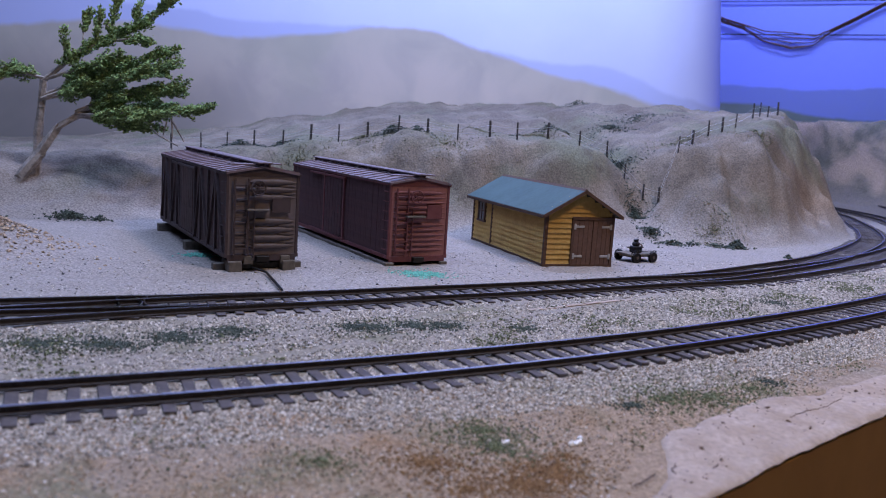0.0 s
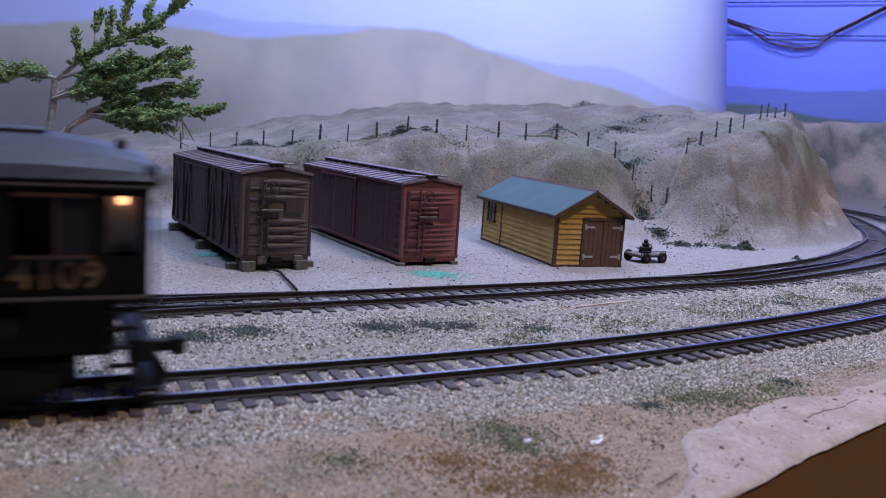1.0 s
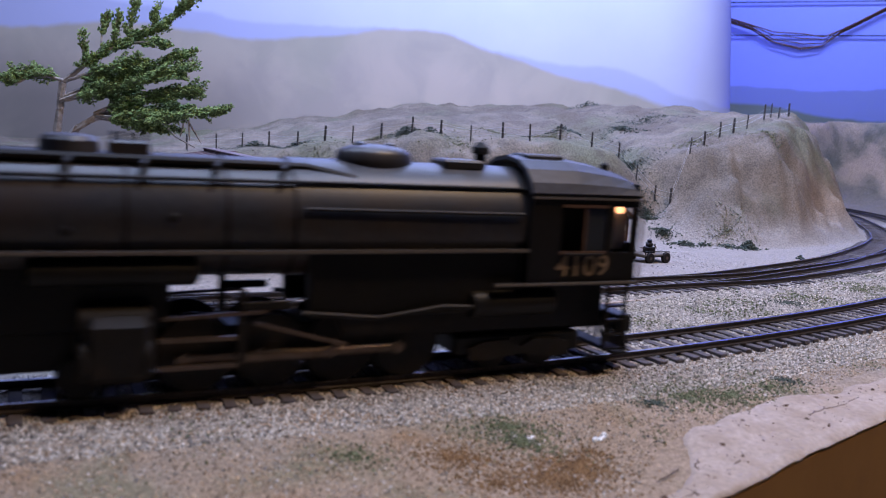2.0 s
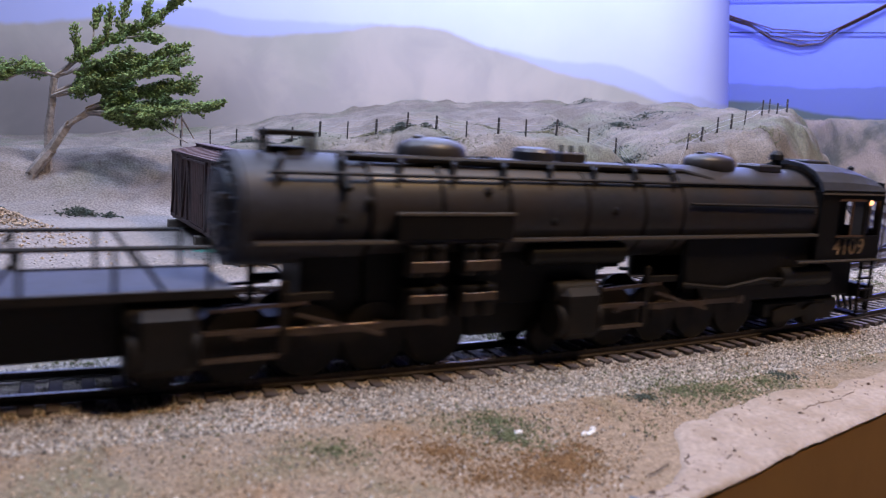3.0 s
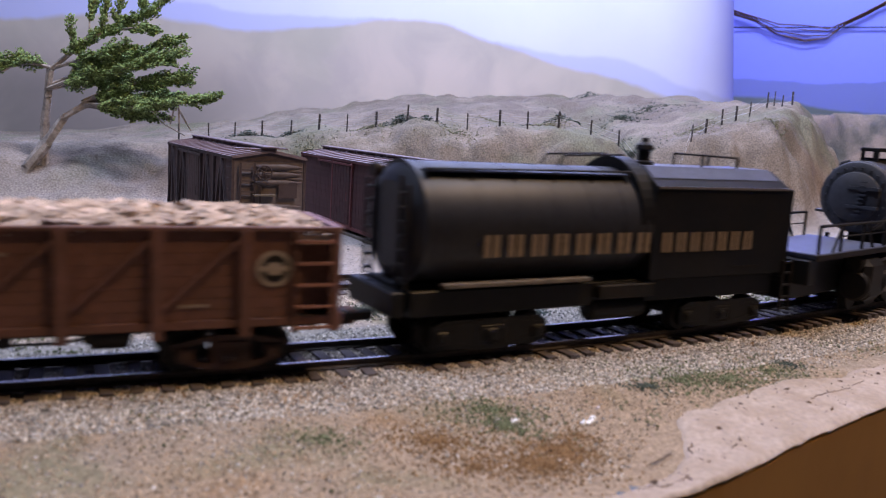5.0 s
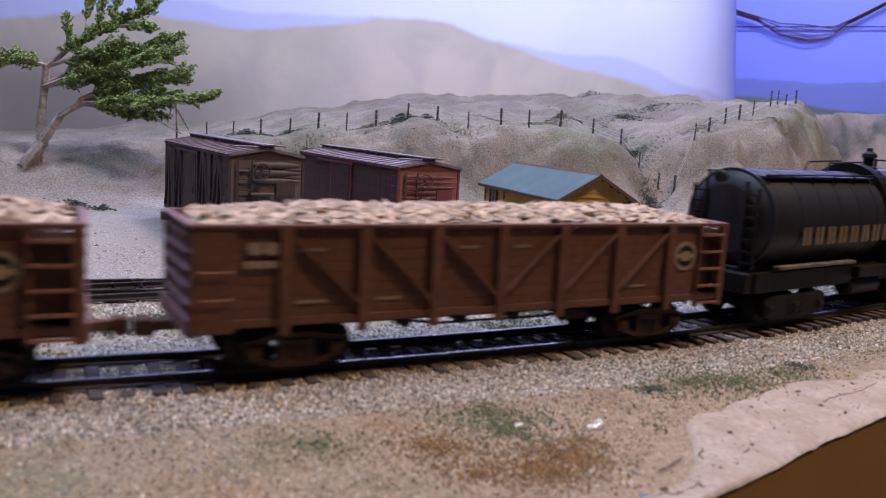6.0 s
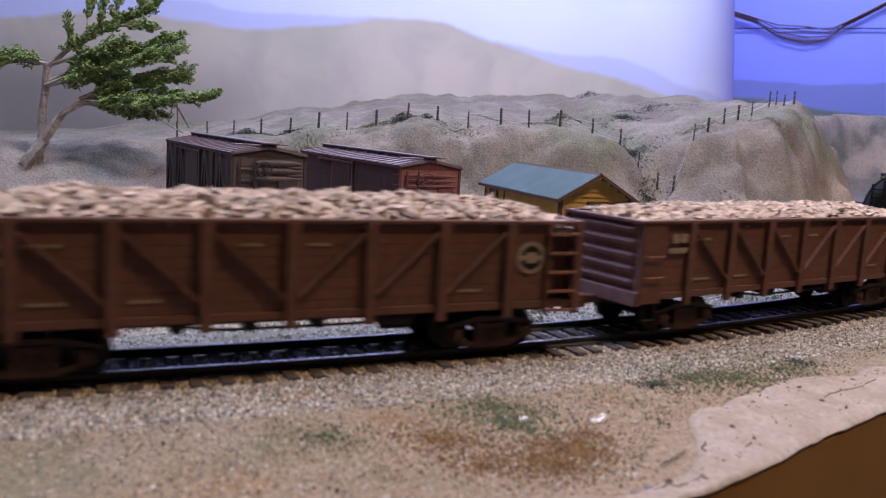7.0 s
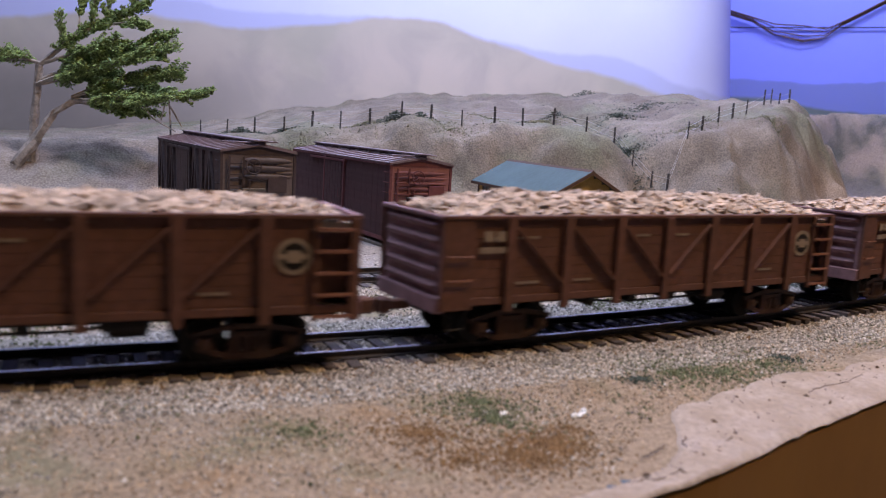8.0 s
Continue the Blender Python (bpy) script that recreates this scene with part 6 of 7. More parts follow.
def tender_car():
    root = thing("tender", "black cylindrical tender with faded gold lettering", "tender")
    CZ, R = 33.4, 16.2
    part("water_tank", lathe(BM(), [(0, 11), (0.8, 13.5), (2.6, 15.6), (4.5, R), (79.5, R)], (-138.5, 0, CZ), (0, 0, CZ), 64), M_TANK, root, "smooth black water tank", smooth=False)
    part("tank_rim", lathe(BM(), [(0, R + 0.25), (1.0, R + 0.25)], (-136, 0, CZ), (0, 0, CZ), 64), M_TANK, root)
    part("tank_rim", lathe(BM(), [(0, R + 0.25), (1.0, R + 0.25)], (-64, 0, CZ), (0, 0, CZ), 64), M_TANK, root)
    # oil bunker with sloped top and the arched bulkhead behind it
    out = [(-16.2, 18), (16.2, 18), (16.2, 45.2), (13, 47.4), (8.5, 50.2), (-8.5, 50.2), (-13, 47.4), (-16.2, 45.2)]
    part("oil_bunker", prism(BM(), out, -61, -3.0), M_BLACK, root, "square black oil bunker")
    part("bunker_front", box(BM(), -3.0, -16.0, 16.5, 0, 16.0, 45.0, 0.3), M_BLACK, root)
    part("bunker_top", prism(BM(), [(-13.2, 47.5), (13.2, 47.5), (8.7, 50.7), (-8.7, 50.7)], -60, -5.0), M_DECK, root, "dusty grey bunker top")
    part("top_edge", box(BM(), -60, -16.6, 44.6, -3.4, -16.1, 45.3), M_EDGE, root)
    part("arched_bulkhead", prism(BM(), arc(0, 36.5, 16.4, -8, 188, 22), -66, -60.6), M_BLACK, root, "arched black bulkhead")
    hatch = part("hatch", lathe(BM(), [(0, 3.2), (1.2, 3.2), (1.6, 2.0), (4.4, 2.0), (5.0, 2.8), (6.2, 2.6), (7.2, 1.2), (8.4, 1.0)], (-53, -1, 50.4), (-53, -1, 58), 16), M_IRON, root)
    for s in (-1, 1):
        part("top_rail", pipe(BM(), [(-33, s * 6, 50.5), (-33, s * 6, 54.4), (-17, s * 6, 54.0), (-17, s * 6, 50.3)], 0.5, 6), M_IRON, root)
        part("tank_rail", pipe(BM(), [(-88, s * 4, 49.6), (-86, s * 4, 52.6), (-64, s * 4, 53.4)], 0.35, 6), M_IRON, root)
        wb = part("tank_walk", box(BM(), -134, min(s * 7.2, s * 10.6), 47.3, -67, max(s * 7.2, s * 10.6), 48.0, 0.1), M_DECK, root, "narrow grey tank walkway")
        part("walk_rail", pipe(BM(), [(-135, s * 11, 48.2), (-67, s * 11, 48.8)], 0.3, 6), M_IRON, wb)
        for k in range(6):
            part("rail_post", cyl(BM(), (-134 + 13.2 * k, s * 11, 45.2), (-134 + 13.2 * k, s * 11, 48.6), 0.3, seg=6), M_IRON, wb)
        part("side_board", box(BM(), -130, min(s * 13.5, s * 16.4), 18.6, -83, max(s * 13.5, s * 16.4), 19.6, 0.1), M_TIMBER, root, "rusty running board strip")
        part("tool_box", box(BM(), -79, min(s * 11, s * 16.0), 13.0, -58, max(s * 11, s * 16.0), 17.0, 0.3), M_IRON, root, "grimy tool box")
        lad = part("ladder", box(box(BM(), -2.4, s * 16.4 - 0.4, 5, -1.6, s * 16.4 + 0.4, 22), 1.8, s * 16.4 - 0.4, 5, 2.6, s * 16.4 + 0.4, 22), M_IRON, root)
        for z in (5.6, 9.5, 13.5, 17.5, 21):
            part("rung", box(BM(), -2.2, s * 16.4 - 0.5, z, 2.4, s * 16.4 + 0.5, z + 0.6), M_IRON, lad)
        lad = part("rear_ladder", box(box(BM(), -139.6, s * 7.5 - 0.4, 18, -138.8, s * 7.5 + 0.4, 46), -139.6, s * 12 - 0.4, 18, -138.8, s * 12 + 0.4, 44), M_IRON, root)
        for k in range(7):
            part("rung", box(BM(), -139.8, min(s * 7.5, s * 12), 20 + 3.6 * k, -139.0, max(s * 7.5, s * 12), 20.6 + 3.6 * k), M_IRON, lad)
        for x in (-132, -120, -108, -96, -84, -72):
            part("rivet_seam", lathe(BM(), [(0, R + 0.12), (0.5, R + 0.12)], (x, 0, CZ), (0, 0, CZ), 64), M_TANK, root) if s < 0 else None
    part("underframe", box(BM(), -139, -9, 12, -1, 9, 18.6, 0.4), M_BLACK, root)
    for s in (-1, 1):
        part("air_reservoir", lathe(BM(), [(0, 2.4), (0.8, 3.6), (20, 3.6), (21, 2.4)], (-80, s * 11, 9.6), (-50, s * 11, 9.6), 16), M_BLACK, root)
        part("side_skirt", box(BM(), -138, min(s * 9, s * 13.4), 10.8, -3, max(s * 9, s * 13.4), 17.6, 0.4), M_BLACK, root)
    for x in (-113, -25):
        truck(root, x, 4.9, (-15, 0, 15), M_BLACK, 12.4, True)
    part("rear_beam", box(BM(), -143, -13, 11, -139.5, 13, 17.5, 0.4), M_BLACK, root)
    part("coupler", box(box(BM(), -150, -1.2, 8.2, -142, 1.2, 10.6, 0.3), -152, -2.2, 7.6, -149, 1.8, 11.2, 0.5), M_IRON, root)
    part("rear_lamp", lathe(BM(), [(0, 1.8), (2, 2.0), (2.4, 1.6)], (-141.5, 0, 47), (-145, 0, 47), 14), M_IRON, root)
    bars(root, [(-119.4, 8, 4.7, 2.75)], 26.2, 32.0, -16.7, M_GOLD, "faded gold company lettering in block bars")
    bars(root, [(-57.4, 7, 3.8, 2.0)], 26.0, 31.8, -16.55, M_GOLD, "faded gold company lettering in block bars")
    bars(root, [(-26, 9, 1.0, 0.4)], 20.2, 21.0, -16.4, M_IRON, "tiny illegible data marks")
    return root


def gondola(k):
    L = 153.6
    root = thing("gondola", ("rust-red wooden gondola with round emblem, heaped with pale beets", "dusty rust-red wooden gondola heaped with pale beets", "dull brown wooden gondola heaped with pale beets")[k], "freight car", None, "gondolas in the train")
    z0, z1, y = 13.0, 33.4, 15.6
    part("floor", box(BM(), -L, -y, z0 - 1.2, 0, y, z0 + 0.4), M_IRON, root)
    part("centre_sill", box(BM(), -L + 1, -4.5, 8.0, -1, 4.5, z0 - 1.2, 0.3), M_IRON, root)
    rng = random.Random(k)
    for s in (-1, 1):
        for b in range(8):
            h = (z1 - z0) / 8
            part("side_plank", box(BM(), -L + 0.4, min(s * (y - 0.9), s * y), z0 + b * h + 0.04, -10.8, max(s * (y - 0.9), s * y + s * rng.uniform(-0.05, 0.05)), z0 + (b + 1) * h - 0.04), M_GON, root)
        part("ladder_recess", box(BM(), -10.8, min(s * (y - 3.6), s * (y - 3.0)), z0, -0.5, max(s * (y - 3.6), s * (y - 3.0)), z1 - 0.3), M_GON, root, "side set back behind the ladder")
        part("top_rail", box(BM(), -L - 0.4, min(s * (y - 1.2), s * (y + 0.9)), z1 - 0.2, 0.4, max(s * (y - 1.2), s * (y + 0.9)), z1 + 0.7, 0.15), M_GON, root)
        part("side_sill", box(BM(), -L, min(s * (y - 0.4), s * (y + 0.5)), z0 - 1.6, 0, max(s * (y - 0.4), s * (y + 0.5)), z0 + 0.3, 0.1), M_GON, root)
        posts = [-L + 20 + 18.7 * j for j in range(7)]
        for x in posts:
            part("stake", prism(BM(), [(x - 1.4, z1), (x + 1.4, z1), (x + 1.2, z0 - 3.6), (x - 1.2, z0 - 3.6)], min(s * y, s * (y + 1.3)), max(s * y, s * (y + 1.3)), "y"), M_GON, root)
        for j, (a, b) in enumerate(zip(posts, posts[1:])):
            p, q = ((a + 1.5, z1 - 2.2), (b - 1.5, z0 + 3.4)) if j < 3 else ((a + 1.5, z0 + 3.4), (b - 1.5, z1 - 2.2))
            part("diagonal", beam(BM(), (p[0], s * (y + 0.35), p[1]), (q[0], s * (y + 0.35), q[1]), 0.7, 1.9, (0, s, 0)), M_GON, root)
        # corner plates, ladder at the front end, grab irons at the rear
        part("corner_post", box(BM(), -2.0, min(s * y, s * (y + 1.0)), z0 - 3.4, 0.4, max(s * y, s * (y + 1.0)), z1, 0.12), M_GON, root)
        part("corner_post", box(BM(), -L - 0.4, min(s * y, s * (y + 0.6)), z0 - 2.6, -L + 9, max(s * y, s * (y + 0.6)), z1, 0.12), M_GON, root)
        part("ladder_stile", box(BM(), -10.6, min(s * y, s * (y + 1.0)), z0 - 3.4, -9.4, max(s * y, s * (y + 1.0)), z1, 0.12), M_GON, root)
        for j in range(5):
            part("rung", beam(BM(), (-10.2, s * (y + 1.3), z0 - 2.2 + j * 5.0), (-1.4, s * (y + 1.3), z0 - 2.2 + j * 5.0), 0.5, 0.7), M_RUNG, root)
        for j in range(2):
            part("grab_iron", pipe(BM(), [(-L + 1.5, s * y, z0 + 5 + 6 * j), (-L + 1.5, s * (y + 1.4), z0 + 5 + 6 * j), (-L + 8, s * (y + 1.4), z0 + 5 + 6 * j), (-L + 8, s * y, z0 + 5 + 6 * j)], 0.32, 5), M_RUNG, root)
        part("stirrup", pipe(BM(), [(-L + 2, s * y, z0 - 2), (-L + 2, s * y, 5.5), (-L + 7.5, s * y, 5.5), (-L + 7.5, s * y, z0 - 2)], 0.35, 5), M_IRON, root)
        # marks
        if s < 0:
            ex = -15.0
            em = part("emblem", cyl(BM(), (ex, -y - 0.12, 24.6), (ex, -y - 0.3, 24.6), 4.2, seg=28), M_WHITE, root, "round faded white emblem")
            part("emblem_ring", cyl(BM(), (ex, -y - 0.2, 24.6), (ex, -y - 0.4, 24.6), 3.1, seg=24), M_IRON, em)
            part("emblem_bar", box(box(BM(), ex - 3.1, -y - 0.52, 24.0, ex + 3.1, -y - 0.3, 25.2), ex - 1.6, -y - 0.5, 23.2, ex + 1.6, -y - 0.3, 26.0), M_WHITE, em)
            bars(root, [(-L + 11.6, 2, 2.8, 0.9)], 27.6, 30.2, -y - 0.75, M_WHITE, "faded white reporting mark bars")
            bars(root, [(-L + 10.6, 5, 1.5, 0.3)], 24.6, 26.2, -y - 0.75, M_WHITE, "faded white number bars")
            bars(root, [(-L + 13, 4, 1.1, 0.3), (-L + 22.5, 5, 1.1, 0.3), (-L + 64, 4, 1.1, 0.3), (-L + 79.5, 4, 1.1, 0.3)], 28.0, 28.7, -y - 0.2, M_WHITE, "tiny illegible data marks")
            bars(root, [(-L + 22.5, 6, 1.0, 0.3), (-L + 42, 5, 1.0, 0.3), (-L + 118, 5, 1.0, 0.3)], 16.2, 16.9, -y - 0.2, M_WHITE, "tiny illegible data marks")
    # corrugated ends
    for x, s in ((-L, -1), (0, 1)):
        bm = BM()
        prof = []
        n = 5
        h = (z1 - z0 - 1.5) / n
        for j in range(n):
            for f, o in ((0.0, 0.0), (0.35, 0.2), (0.5, 1.3), (0.7, 1.5), (0.85, 0.5), (0.95, 0.0)):
                prof.append((z0 + 0.8 + (j + f) * h, o))
        prof += [(z1, 0.0)]
        rings = [[bm.verts.new((x - s * 0.6 + s * o * g + s * d, yy, z)) for z, o in prof] for d in (0, -0.7) for yy, g in ((-y, 0.0), (-y + 2, 0.0), (-y + 3.4, 1.0), (y - 3.4, 1.0), (y - 2, 0.0), (y, 0.0))]
        for base in (0, 6):
            for a, b in zip(rings[base:base + 6], rings[base + 1:base + 6]):
                for j in range(len(prof) - 1):
                    bm.faces.new((a[j], b[j], b[j + 1], a[j + 1]))
        part("end_panel", bm, M_GON_END, root, "faded purplish corrugated end")
        part("end_cap", box(BM(), x - 1.0, -y, z1 - 0.2, x + 1.0, y, z1 + 0.7, 0.15), M_GON_END, root)
        part("end_sill", box(BM(), x - 1.4, -y, z0 - 3.2, x + 1.4, y, z0 + 0.8, 0.2), M_GON_END, root)
        part("coupler", box(box(BM(), min(x, x + s * 7), -1.2, 8.2, max(x, x + s * 7), 1.2, 10.6, 0.3), min(x + s * 6, x + s * 9.6), -2.2, 7.4, max(x + s * 6, x + s * 9.6), 1.8, 11.4, 0.5), M_GON, root)
        part("air_hose", pipe(BM(), [(x, 3, 10), (x + s * 4, 3.2, 8), (x + s * 6, 3, 5.5)], 0.5, 6), M_IRON, root)
    # dump doors and brake gear underneath
    for j in range(4):
        part("hopper_shaft", cyl(BM(), (-L + 52 + 16 * j, -12, 9.5), (-L + 52 + 16 * j, 12, 9.5), 1.6, seg=8), M_IRON, root)
    part("brake_cylinder", lathe(BM(), [(0, 2.0), (0.6, 2.8), (8, 2.8), (9, 1.0)], (-L + 100, -9, 9), (-L + 110, -9, 9), 14), M_IRON, root)
    part("queen_post", pipe(BM(), [(-L + 34, -11, 12), (-L + 62, -11, 8.4), (-L + 94, -11, 8.4), (-L + 122, -11, 12)], 0.4, 6), M_IRON, root)
    truck(root, -L + 24, 4.9, (-9.8, 9.8), M_TRUCK)
    truck(root, -24, 4.9, (-9.8, 9.8), M_TRUCK)
    # the load
    rng2 = np.random.default_rng(50 + k)
    n = 4200
    x = rng2.uniform(-L + 4, -4, n)
    yy = rng2.uniform(-y + 1.4, y - 1.4, n)
    crown = z1 - 0.6 + (3.6, 5.2, 3.2)[k] * np.clip(1 - (yy / y) ** 2, 0, 1) * np.clip(np.minimum(x + L, -x) / 26, 0, 1) ** 0.6 + 0.7 * waves(x, yy, 22, 60 + k, 2)
    load = lumps("beet_load", np.stack([x, yy, crown + rng2.uniform(-1.4, 0.6, n)], -1), rng2.uniform(1.8, 3.5, n), M_BEET, "heap of pale tan beets", 70 + k, 0.6, 1.5)
    tagged(load, category="load")
    bm = BM()
    box(bm, -L + 1.5, -y + 1, z1 - 3.5, -1.5, y - 1, z1 - 1.2)
    part("load_bed", bm, M_BEET, root, "beets packed below the rim")
    return root, load


# ---- loose ground cover ----
def scatter(n, u0, u1, v0, v1, seed, line=None):
    """Random points on the ground: u along the main track's line, v to its left."""
    rng = np.random.default_rng(seed)
    u, v = rng.uniform(u0, u1, n), rng.uniform(v0, v1, n)
    k = np.arange(len(MAIN)) - MAIN_ZERO
    hd = np.interp(u, k, MAIN[:, 2])
    x, y = np.interp(u, k, MAIN[:, 0]) - np.sin(hd) * v, np.interp(u, k, MAIN[:, 1]) + np.cos(hd) * v
    return x, y, rng


def clear_of_rails(x, y, gap=1.6):
    """True where no rail of the lines runs."""
    ok = np.ones(len(x), bool)
    for line in (MAIN[1600:2400:9], SIDING[900:2300:9], LOOP[100::9], SPUR[900::9]):
        d = (x[:, None] - line[None, :, 0]) ** 2 + (y[:, None] - line[None, :, 1]) ** 2
        k = d.argmin(1)
        o = np.abs(-(x - line[k, 0]) * np.sin(line[k, 2]) + (y - line[k, 1]) * np.cos(line[k, 2]))
        ok &= np.abs(o - 8.7) > gap
    return ok


def cover(name, n, u0, u1, v0, v1, size, mat, label, seed, patch=None, lift=0.1):
    x, y, rng = scatter(n, u0, u1, v0, v1, seed)
    keep = (beside(FRONT, x, y)[0] > 1.5) & clear_of_rails(x, y)
    if patch:
        scale, level, soft = patch
        keep &= waves(x, y, scale, seed + 1, 4) > level + soft * rng.normal(0, 1, n)
    lipw = 4 + 17 * smooth((x - 30) / 26)
    keep &= (beside(FRONT, x, y)[0] > lipw) | (rng.random(n) < 0.02)
    x, y = x[keep], y[keep]
    size = size[0] + (size[1] - size[0]) * rng.random(len(x)) ** 2.2
    lumps(name, np.stack([x, y, height(x, y) + lift * size], -1), size, mat, label, seed + 2, 0.75)


cover("gravel", 60000, -170, 330, -36, -5, (0.35, 1.2), M_BALLAST, "pale grey gravel grains beside the track", 101, (45, -0.9, 0.6))
cover("gravel", 60000, -150, 240, -80, -26, (0.25, 0.8), M_GRIT, "tan grit spread along the aisle side", 104, (40, -0.5, 0.7))
cover("gravel", 16000, -150, 240, -80, -30, (0.3, 1.0), M_BALLAST, "pale grey gravel grains beside the track", 105, (50, 0.2, 0.6))
cover("gravel", 75000, -170, 420, -6, 74, (0.4, 1.3), M_BALLAST, "pale gravel between the tracks", 107, (45, -0.9, 0.6))
# brown grains put the bulb's warm light beside the ties into colour
cover("warm_lit_grit", 9000, -170, 330, -23, -9, (0.3, 0.9), M_RUSTSOIL, "rust-brown grit tinted as if warmly lit along the tie ends", 131, (40, -0.2, 0.7))
cover("cinders", 9000, -170, 420, -70, 75, (0.25, 0.9), M_DARKGRIT, "dark cinder grains among the gravel", 110, (40, 0.2, 0.6))
cover("gravel", 16000, -190, 300, 72, 190, (0.3, 0.9), M_BALLAST, "fine pale gravel over the yard", 113, (60, 0.0, 0.7))
cover("cinders", 700, -190, 300, 72, 190, (0.4, 1.4), M_DARKGRIT, "dark pebbles scattered over the yard", 116)
cover("turf", 30000, -170, 380, 12, 62, (0.4, 1.1), M_TURF, "sage-green turf tufts between the tracks", 119, (60, 0.45, 0.25), 0.5)
cover("turf", 16000, -150, 260, -70, -16, (0.3, 0.9), M_TURF, "sparse green turf by the aisle", 122, (55, 0.8, 0.25), 0.5)


def patch_of(name, spots, mat, label, seed, size=(0.8, 2.0), lift=0.6):
    rng = np.random.default_rng(seed)
    pts, sizes = [], []
    for x, y, r, h, n in spots:
        n = int(n * 1.7)
        a, d = rng.uniform(0, math.tau, n), np.abs(rng.normal(0, 0.62, n)) * r * (1 + 0.35 * np.sin(rng.uniform(0, math.tau) + 3 * rng.random(n)))
        px, py = x + d * np.cos(a) * 1.4, y + d * np.sin(a)
        pz = height(px, py) + lift * rng.random(n) + h * rng.random(n) * np.exp(-((d / r) ** 2) * 2)
        pts.append(np.stack([px, py, pz], -1)), sizes.append(rng.uniform(*size, n))
    return lumps(name, np.concatenate(pts), np.concatenate(sizes), mat, label, seed)


patch_of("shrubs", [(200, 553, 5, 6, 200), (188, 556, 6, 2, 40), (-224, 494, 9, 4, 260), (-262, 474, 6, 4, 160), (172, 556, 5, 3, 30), (-205, 492, 4, 3, 60), (222, 520, 2, 2, 40)], M_TURF_DARK, "small dark shrubs at the foot of the hill", 201, (0.9, 2.2))
patch_of("gully_brush", [(156, 552, 8, 3, 200), (147, 575, 8, 4, 260), (140, 598, 9, 5, 300), (130, 625, 9, 5, 280), (119, 655, 10, 5, 260), (100, 690, 12, 5, 240), (140, 720, 18, 4, 260), (80, 660, 8, 4, 140)], M_TURF_DARK, "dark brush growing up the gully", 204, (0.6, 1.7))
patch_of("hill_brush", [(-40, 607, 12, 6, 420), (-22, 609, 8, 5, 200), (-150, 604, 16, 4, 300), (-120, 604, 9, 3, 140), (132, 878, 22, 5, 300), (170, 760, 24, 4, 260), (50, 650, 8, 3, 120)], M_TURF_DARK, "dark dry brush on the hill", 207, (0.5, 1.5))
patch_of("hill_grass", [(70, 640, 14, 2, 300), (-60, 600, 20, 2, 300), (30, 640, 22, 2, 300), (190, 570, 22, 1, 300), (180, 640, 26, 2, 300), (-100, 570, 26, 1, 300), (240, 640, 20, 1, 240), (0, 590, 30, 1, 300)], M_HILLGRASS, "dry sage grass tufts on the hill", 210, (0.5, 1.3))
patch_of("teal_flock", [(-7, 379, 9, 0.2, 700), (-115, 392, 6, 0.5, 260)], M_TEAL, "spilt teal flock under the boxcars", 213, (0.6, 1.3), 0.15)
patch_of("pale_boulders", [(-205, 362, 26, 1, 900)], M_GRIT, "loose stones on the gravel heap", 216, (0.7, 2.0), 0.2)
patch_of("turf_patch", [(-111, 227, 9, 0.3, 500), (-92, 230, 10, 0.3, 600), (-78, 243, 10, 0.3, 600), (-64, 254, 8, 0.3, 500), (-22, 270, 8, 0.4, 600), (-6, 277, 6, 0.3, 380), (4, 281, 6, 0.3, 380), (32, 284, 7, 0.2, 240), (152, 363, 9, 0.2, 260)], M_TURF_DARK, "dark green turf tufts between the tracks", 219, (0.4, 1.1), 0.3)
patch_of("turf_patch", [(14, 184, 9, 0.3, 420), (17, 176, 9, 0.2, 360), (66, 219, 13, 0.2, 620), (80, 224, 13, 0.2, 620), (96, 236, 12, 0.2, 320), (-20, 160, 9, 0.1, 160)], M_TURF, "sage turf beside the aisle", 222, (0.3, 0.9), 0.2)
patch_of("turf_patch", [(55, 211, 4, 0.3, 200), (104, 243, 5, 0.2, 160)], M_TURF_DARK, "dark turf beside the aisle", 225, (0.35, 0.9), 0.2)
patch_of("rusty_soil", [(22, 159, 8, 0.1, 900), (28, 166, 8, 0.1, 800), (2, 165, 12, 0.1, 500), (32, 174, 4, 0.1, 160), (10, 155, 8, 0.1, 260)], M_RUSTSOIL, "rusty brown soil crumbs by the aisle", 228, (0.3, 0.9), 0.15)


# ---- crumbs and cracks on the bare plaster ----
def lip_top(x, y):
    return height(x, y) + 0.9 + 0.3 * waves(x, y, 22, 35, 4)


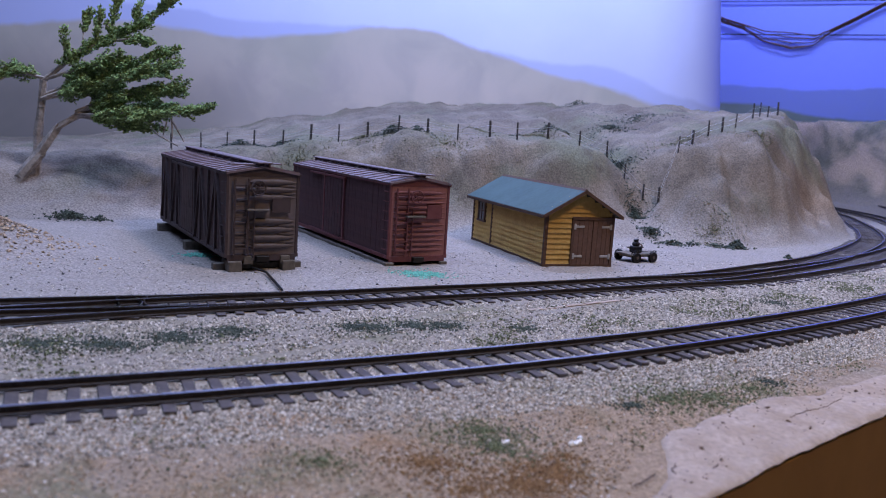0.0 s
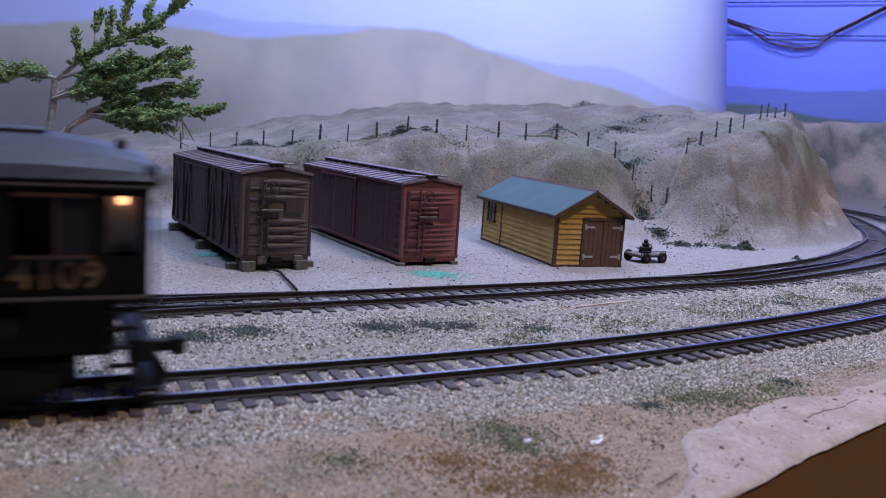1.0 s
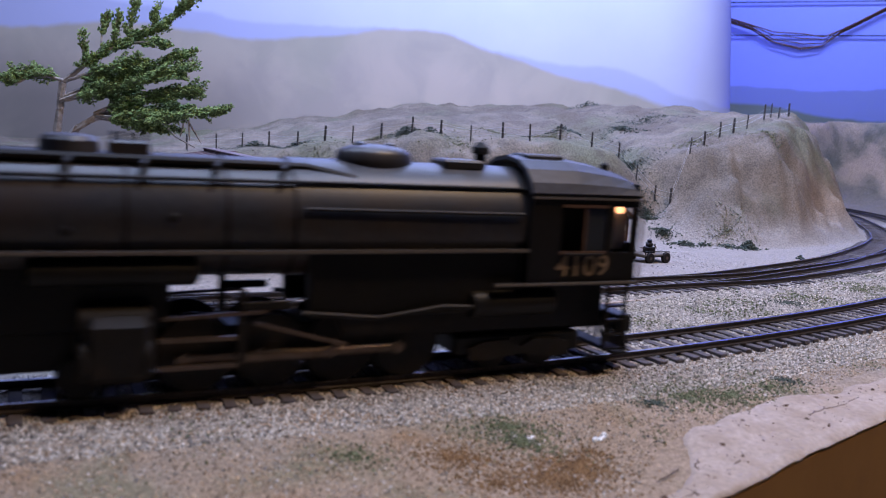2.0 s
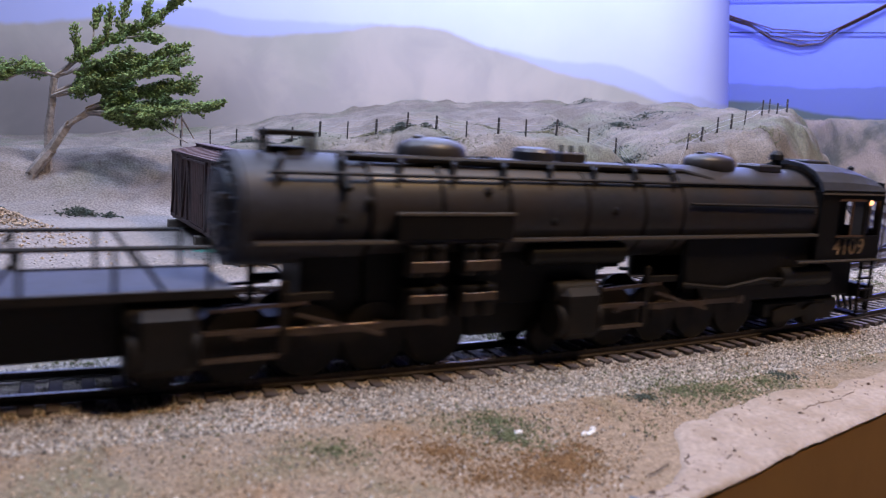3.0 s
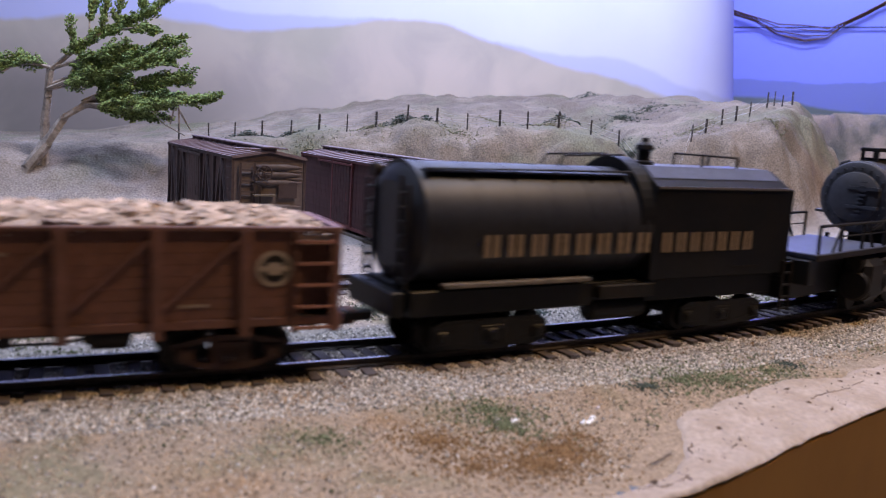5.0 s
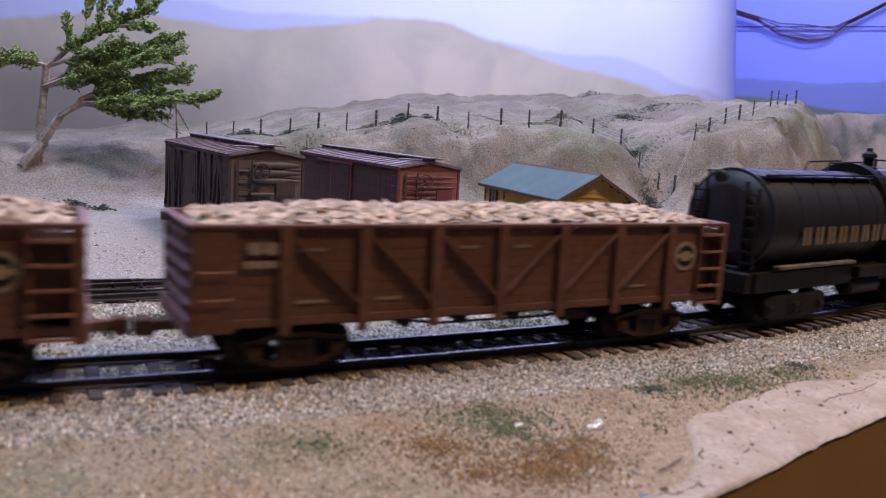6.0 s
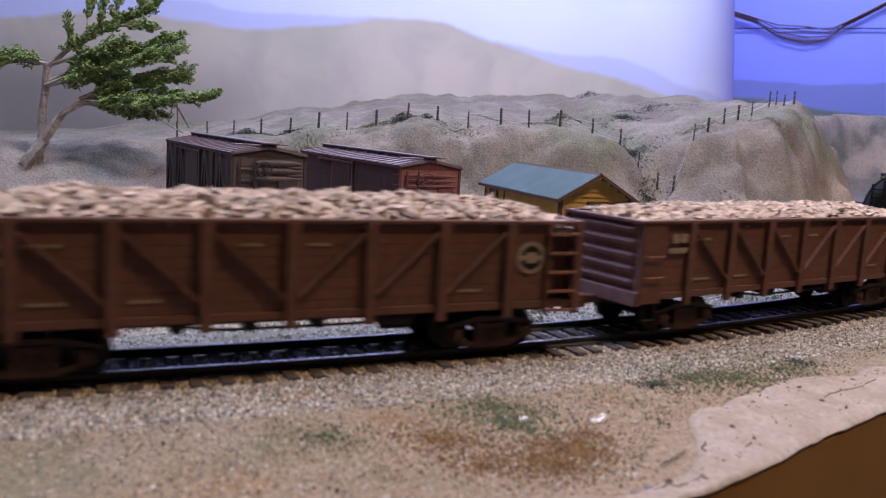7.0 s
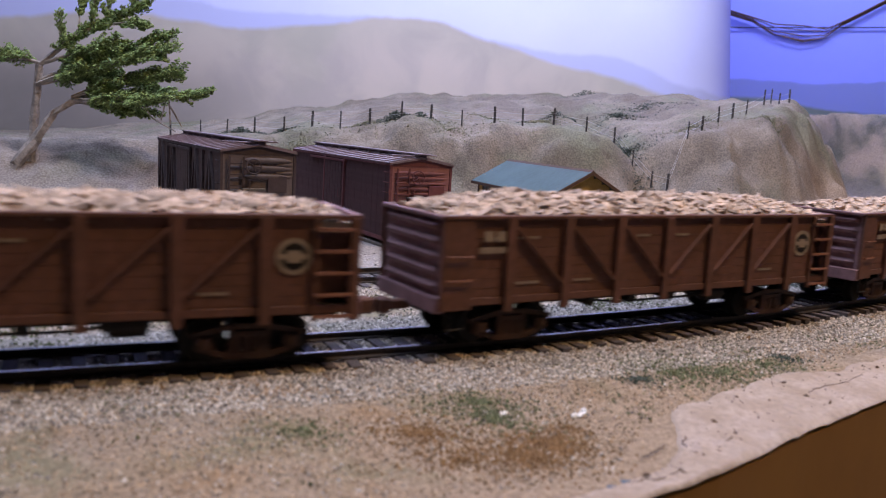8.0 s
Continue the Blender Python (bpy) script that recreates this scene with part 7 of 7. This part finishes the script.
rng = np.random.default_rng(91)
pick = rng.choice(np.nonzero((EDGE[:, 0] > 40) & (EDGE[:, 0] < 150))[0], 130)
reach = rng.uniform(-1.5, 1.0, 130) * 0.5 + rng.uniform(0.1, 0.95, 130) * lip[pick]
cx, cy = EDGE[pick, 0] + nrm[pick, 0] * reach, EDGE[pick, 1] + nrm[pick, 1] * reach
crumb = rng.uniform(0.25, 0.6, 130) + 0.9 * (rng.random(130) < 0.1)
lumps("plaster_crumbs", np.stack([cx, cy, lip_top(cx, cy) + 0.05], -1), crumb, M_TRIM, "dark crumbs strewn on the bare plaster", 92, 0.6, 1.5)
for line in ([(45, 162), (48, 165), (51, 169)], [(40, 150), (44, 152), (45, 151), (49, 155), (52, 158)], [(57, 175), (55, 171), (55, 167)], [(65, 174), (67, 176)], [(97, 211), (101, 215), (107, 220), (113, 224), (123, 234)]):
    path = []
    for (xa, ya), (xb, yb) in zip(line, line[1:]):
        for k in range(5):
            x, y = xa + (xb - xa) * k / 5 + rng.normal(0, 0.22), ya + (yb - ya) * k / 5 + rng.normal(0, 0.22)
            path.append((x, y, float(lip_top(x, y)) - 0.02))
    tagged(part("plaster_crack", pipe(BM(), path, 0.16, 5), M_TRIM), "thin dark crack in the bare plaster", "plaster crack", kind="structure")

# ---- the moving train ----
LOCO = locomotive()
TENDER = tender_car()
CARS = [gondola(k) for k in range(3)]


def front_at(t):
    """Distance of the cab front along the main track."""
    return -224.1 + 135.07 * t - 1.281 * t * t


def on_track(front, a, b):
    """The pose of a car whose front stands at that distance, on pivots a and b behind it."""
    def point(s):
        i = MAIN_ZERO + s
        k = int(math.floor(i))
        return Vector(MAIN[k][:2]).lerp(Vector(MAIN[k + 1][:2]), i - k)
    p, q = point(front - a), point(front - b)
    d = (p - q).normalized()
    o = p + d * a
    return at(o.x, o.y, RAIL_TOP + 0.02, math.degrees(math.atan2(d.y, d.x)))


def motions():
    times = [k / 10 for k in range(81)]
    walk(LOCO, [(t, on_track(front_at(t) - 1.5, 55, 225)) for t in times])
    walk(TENDER, [(t, on_track(front_at(t) - 306.8, 25, 113)) for t in times])
    for k, (car, load) in enumerate(CARS):
        rows = [(t, on_track(front_at(t) - 463.0 - 173.4 * k, 24, 131)) for t in times]
        walk(car, rows)
        walk(load, rows)
    # wheels roll and rods swing with the distance run
    ticks = [k / FPS for k in range(241)]
    for ob, x, r, mm in ROLLING:
        step = 2 if mm > 8 else 1
        walk(ob, [(t, Matrix.Translation((x, 0, r)) @ Matrix.Rotation(front_at(t) / mm, 4, "Y")) for t in ticks[::step]])
    for ob, x, crank, lead, lift in RODS:
        rows = []
        for t in ticks[::2]:
            a = front_at(t) / 9.0 + math.radians(lead)
            rows.append((t, Matrix.Translation((x + crank * MM * math.sin(a), 0, (9.0 + crank * math.cos(a)) * MM))))
        walk(ob, rows)


motions()
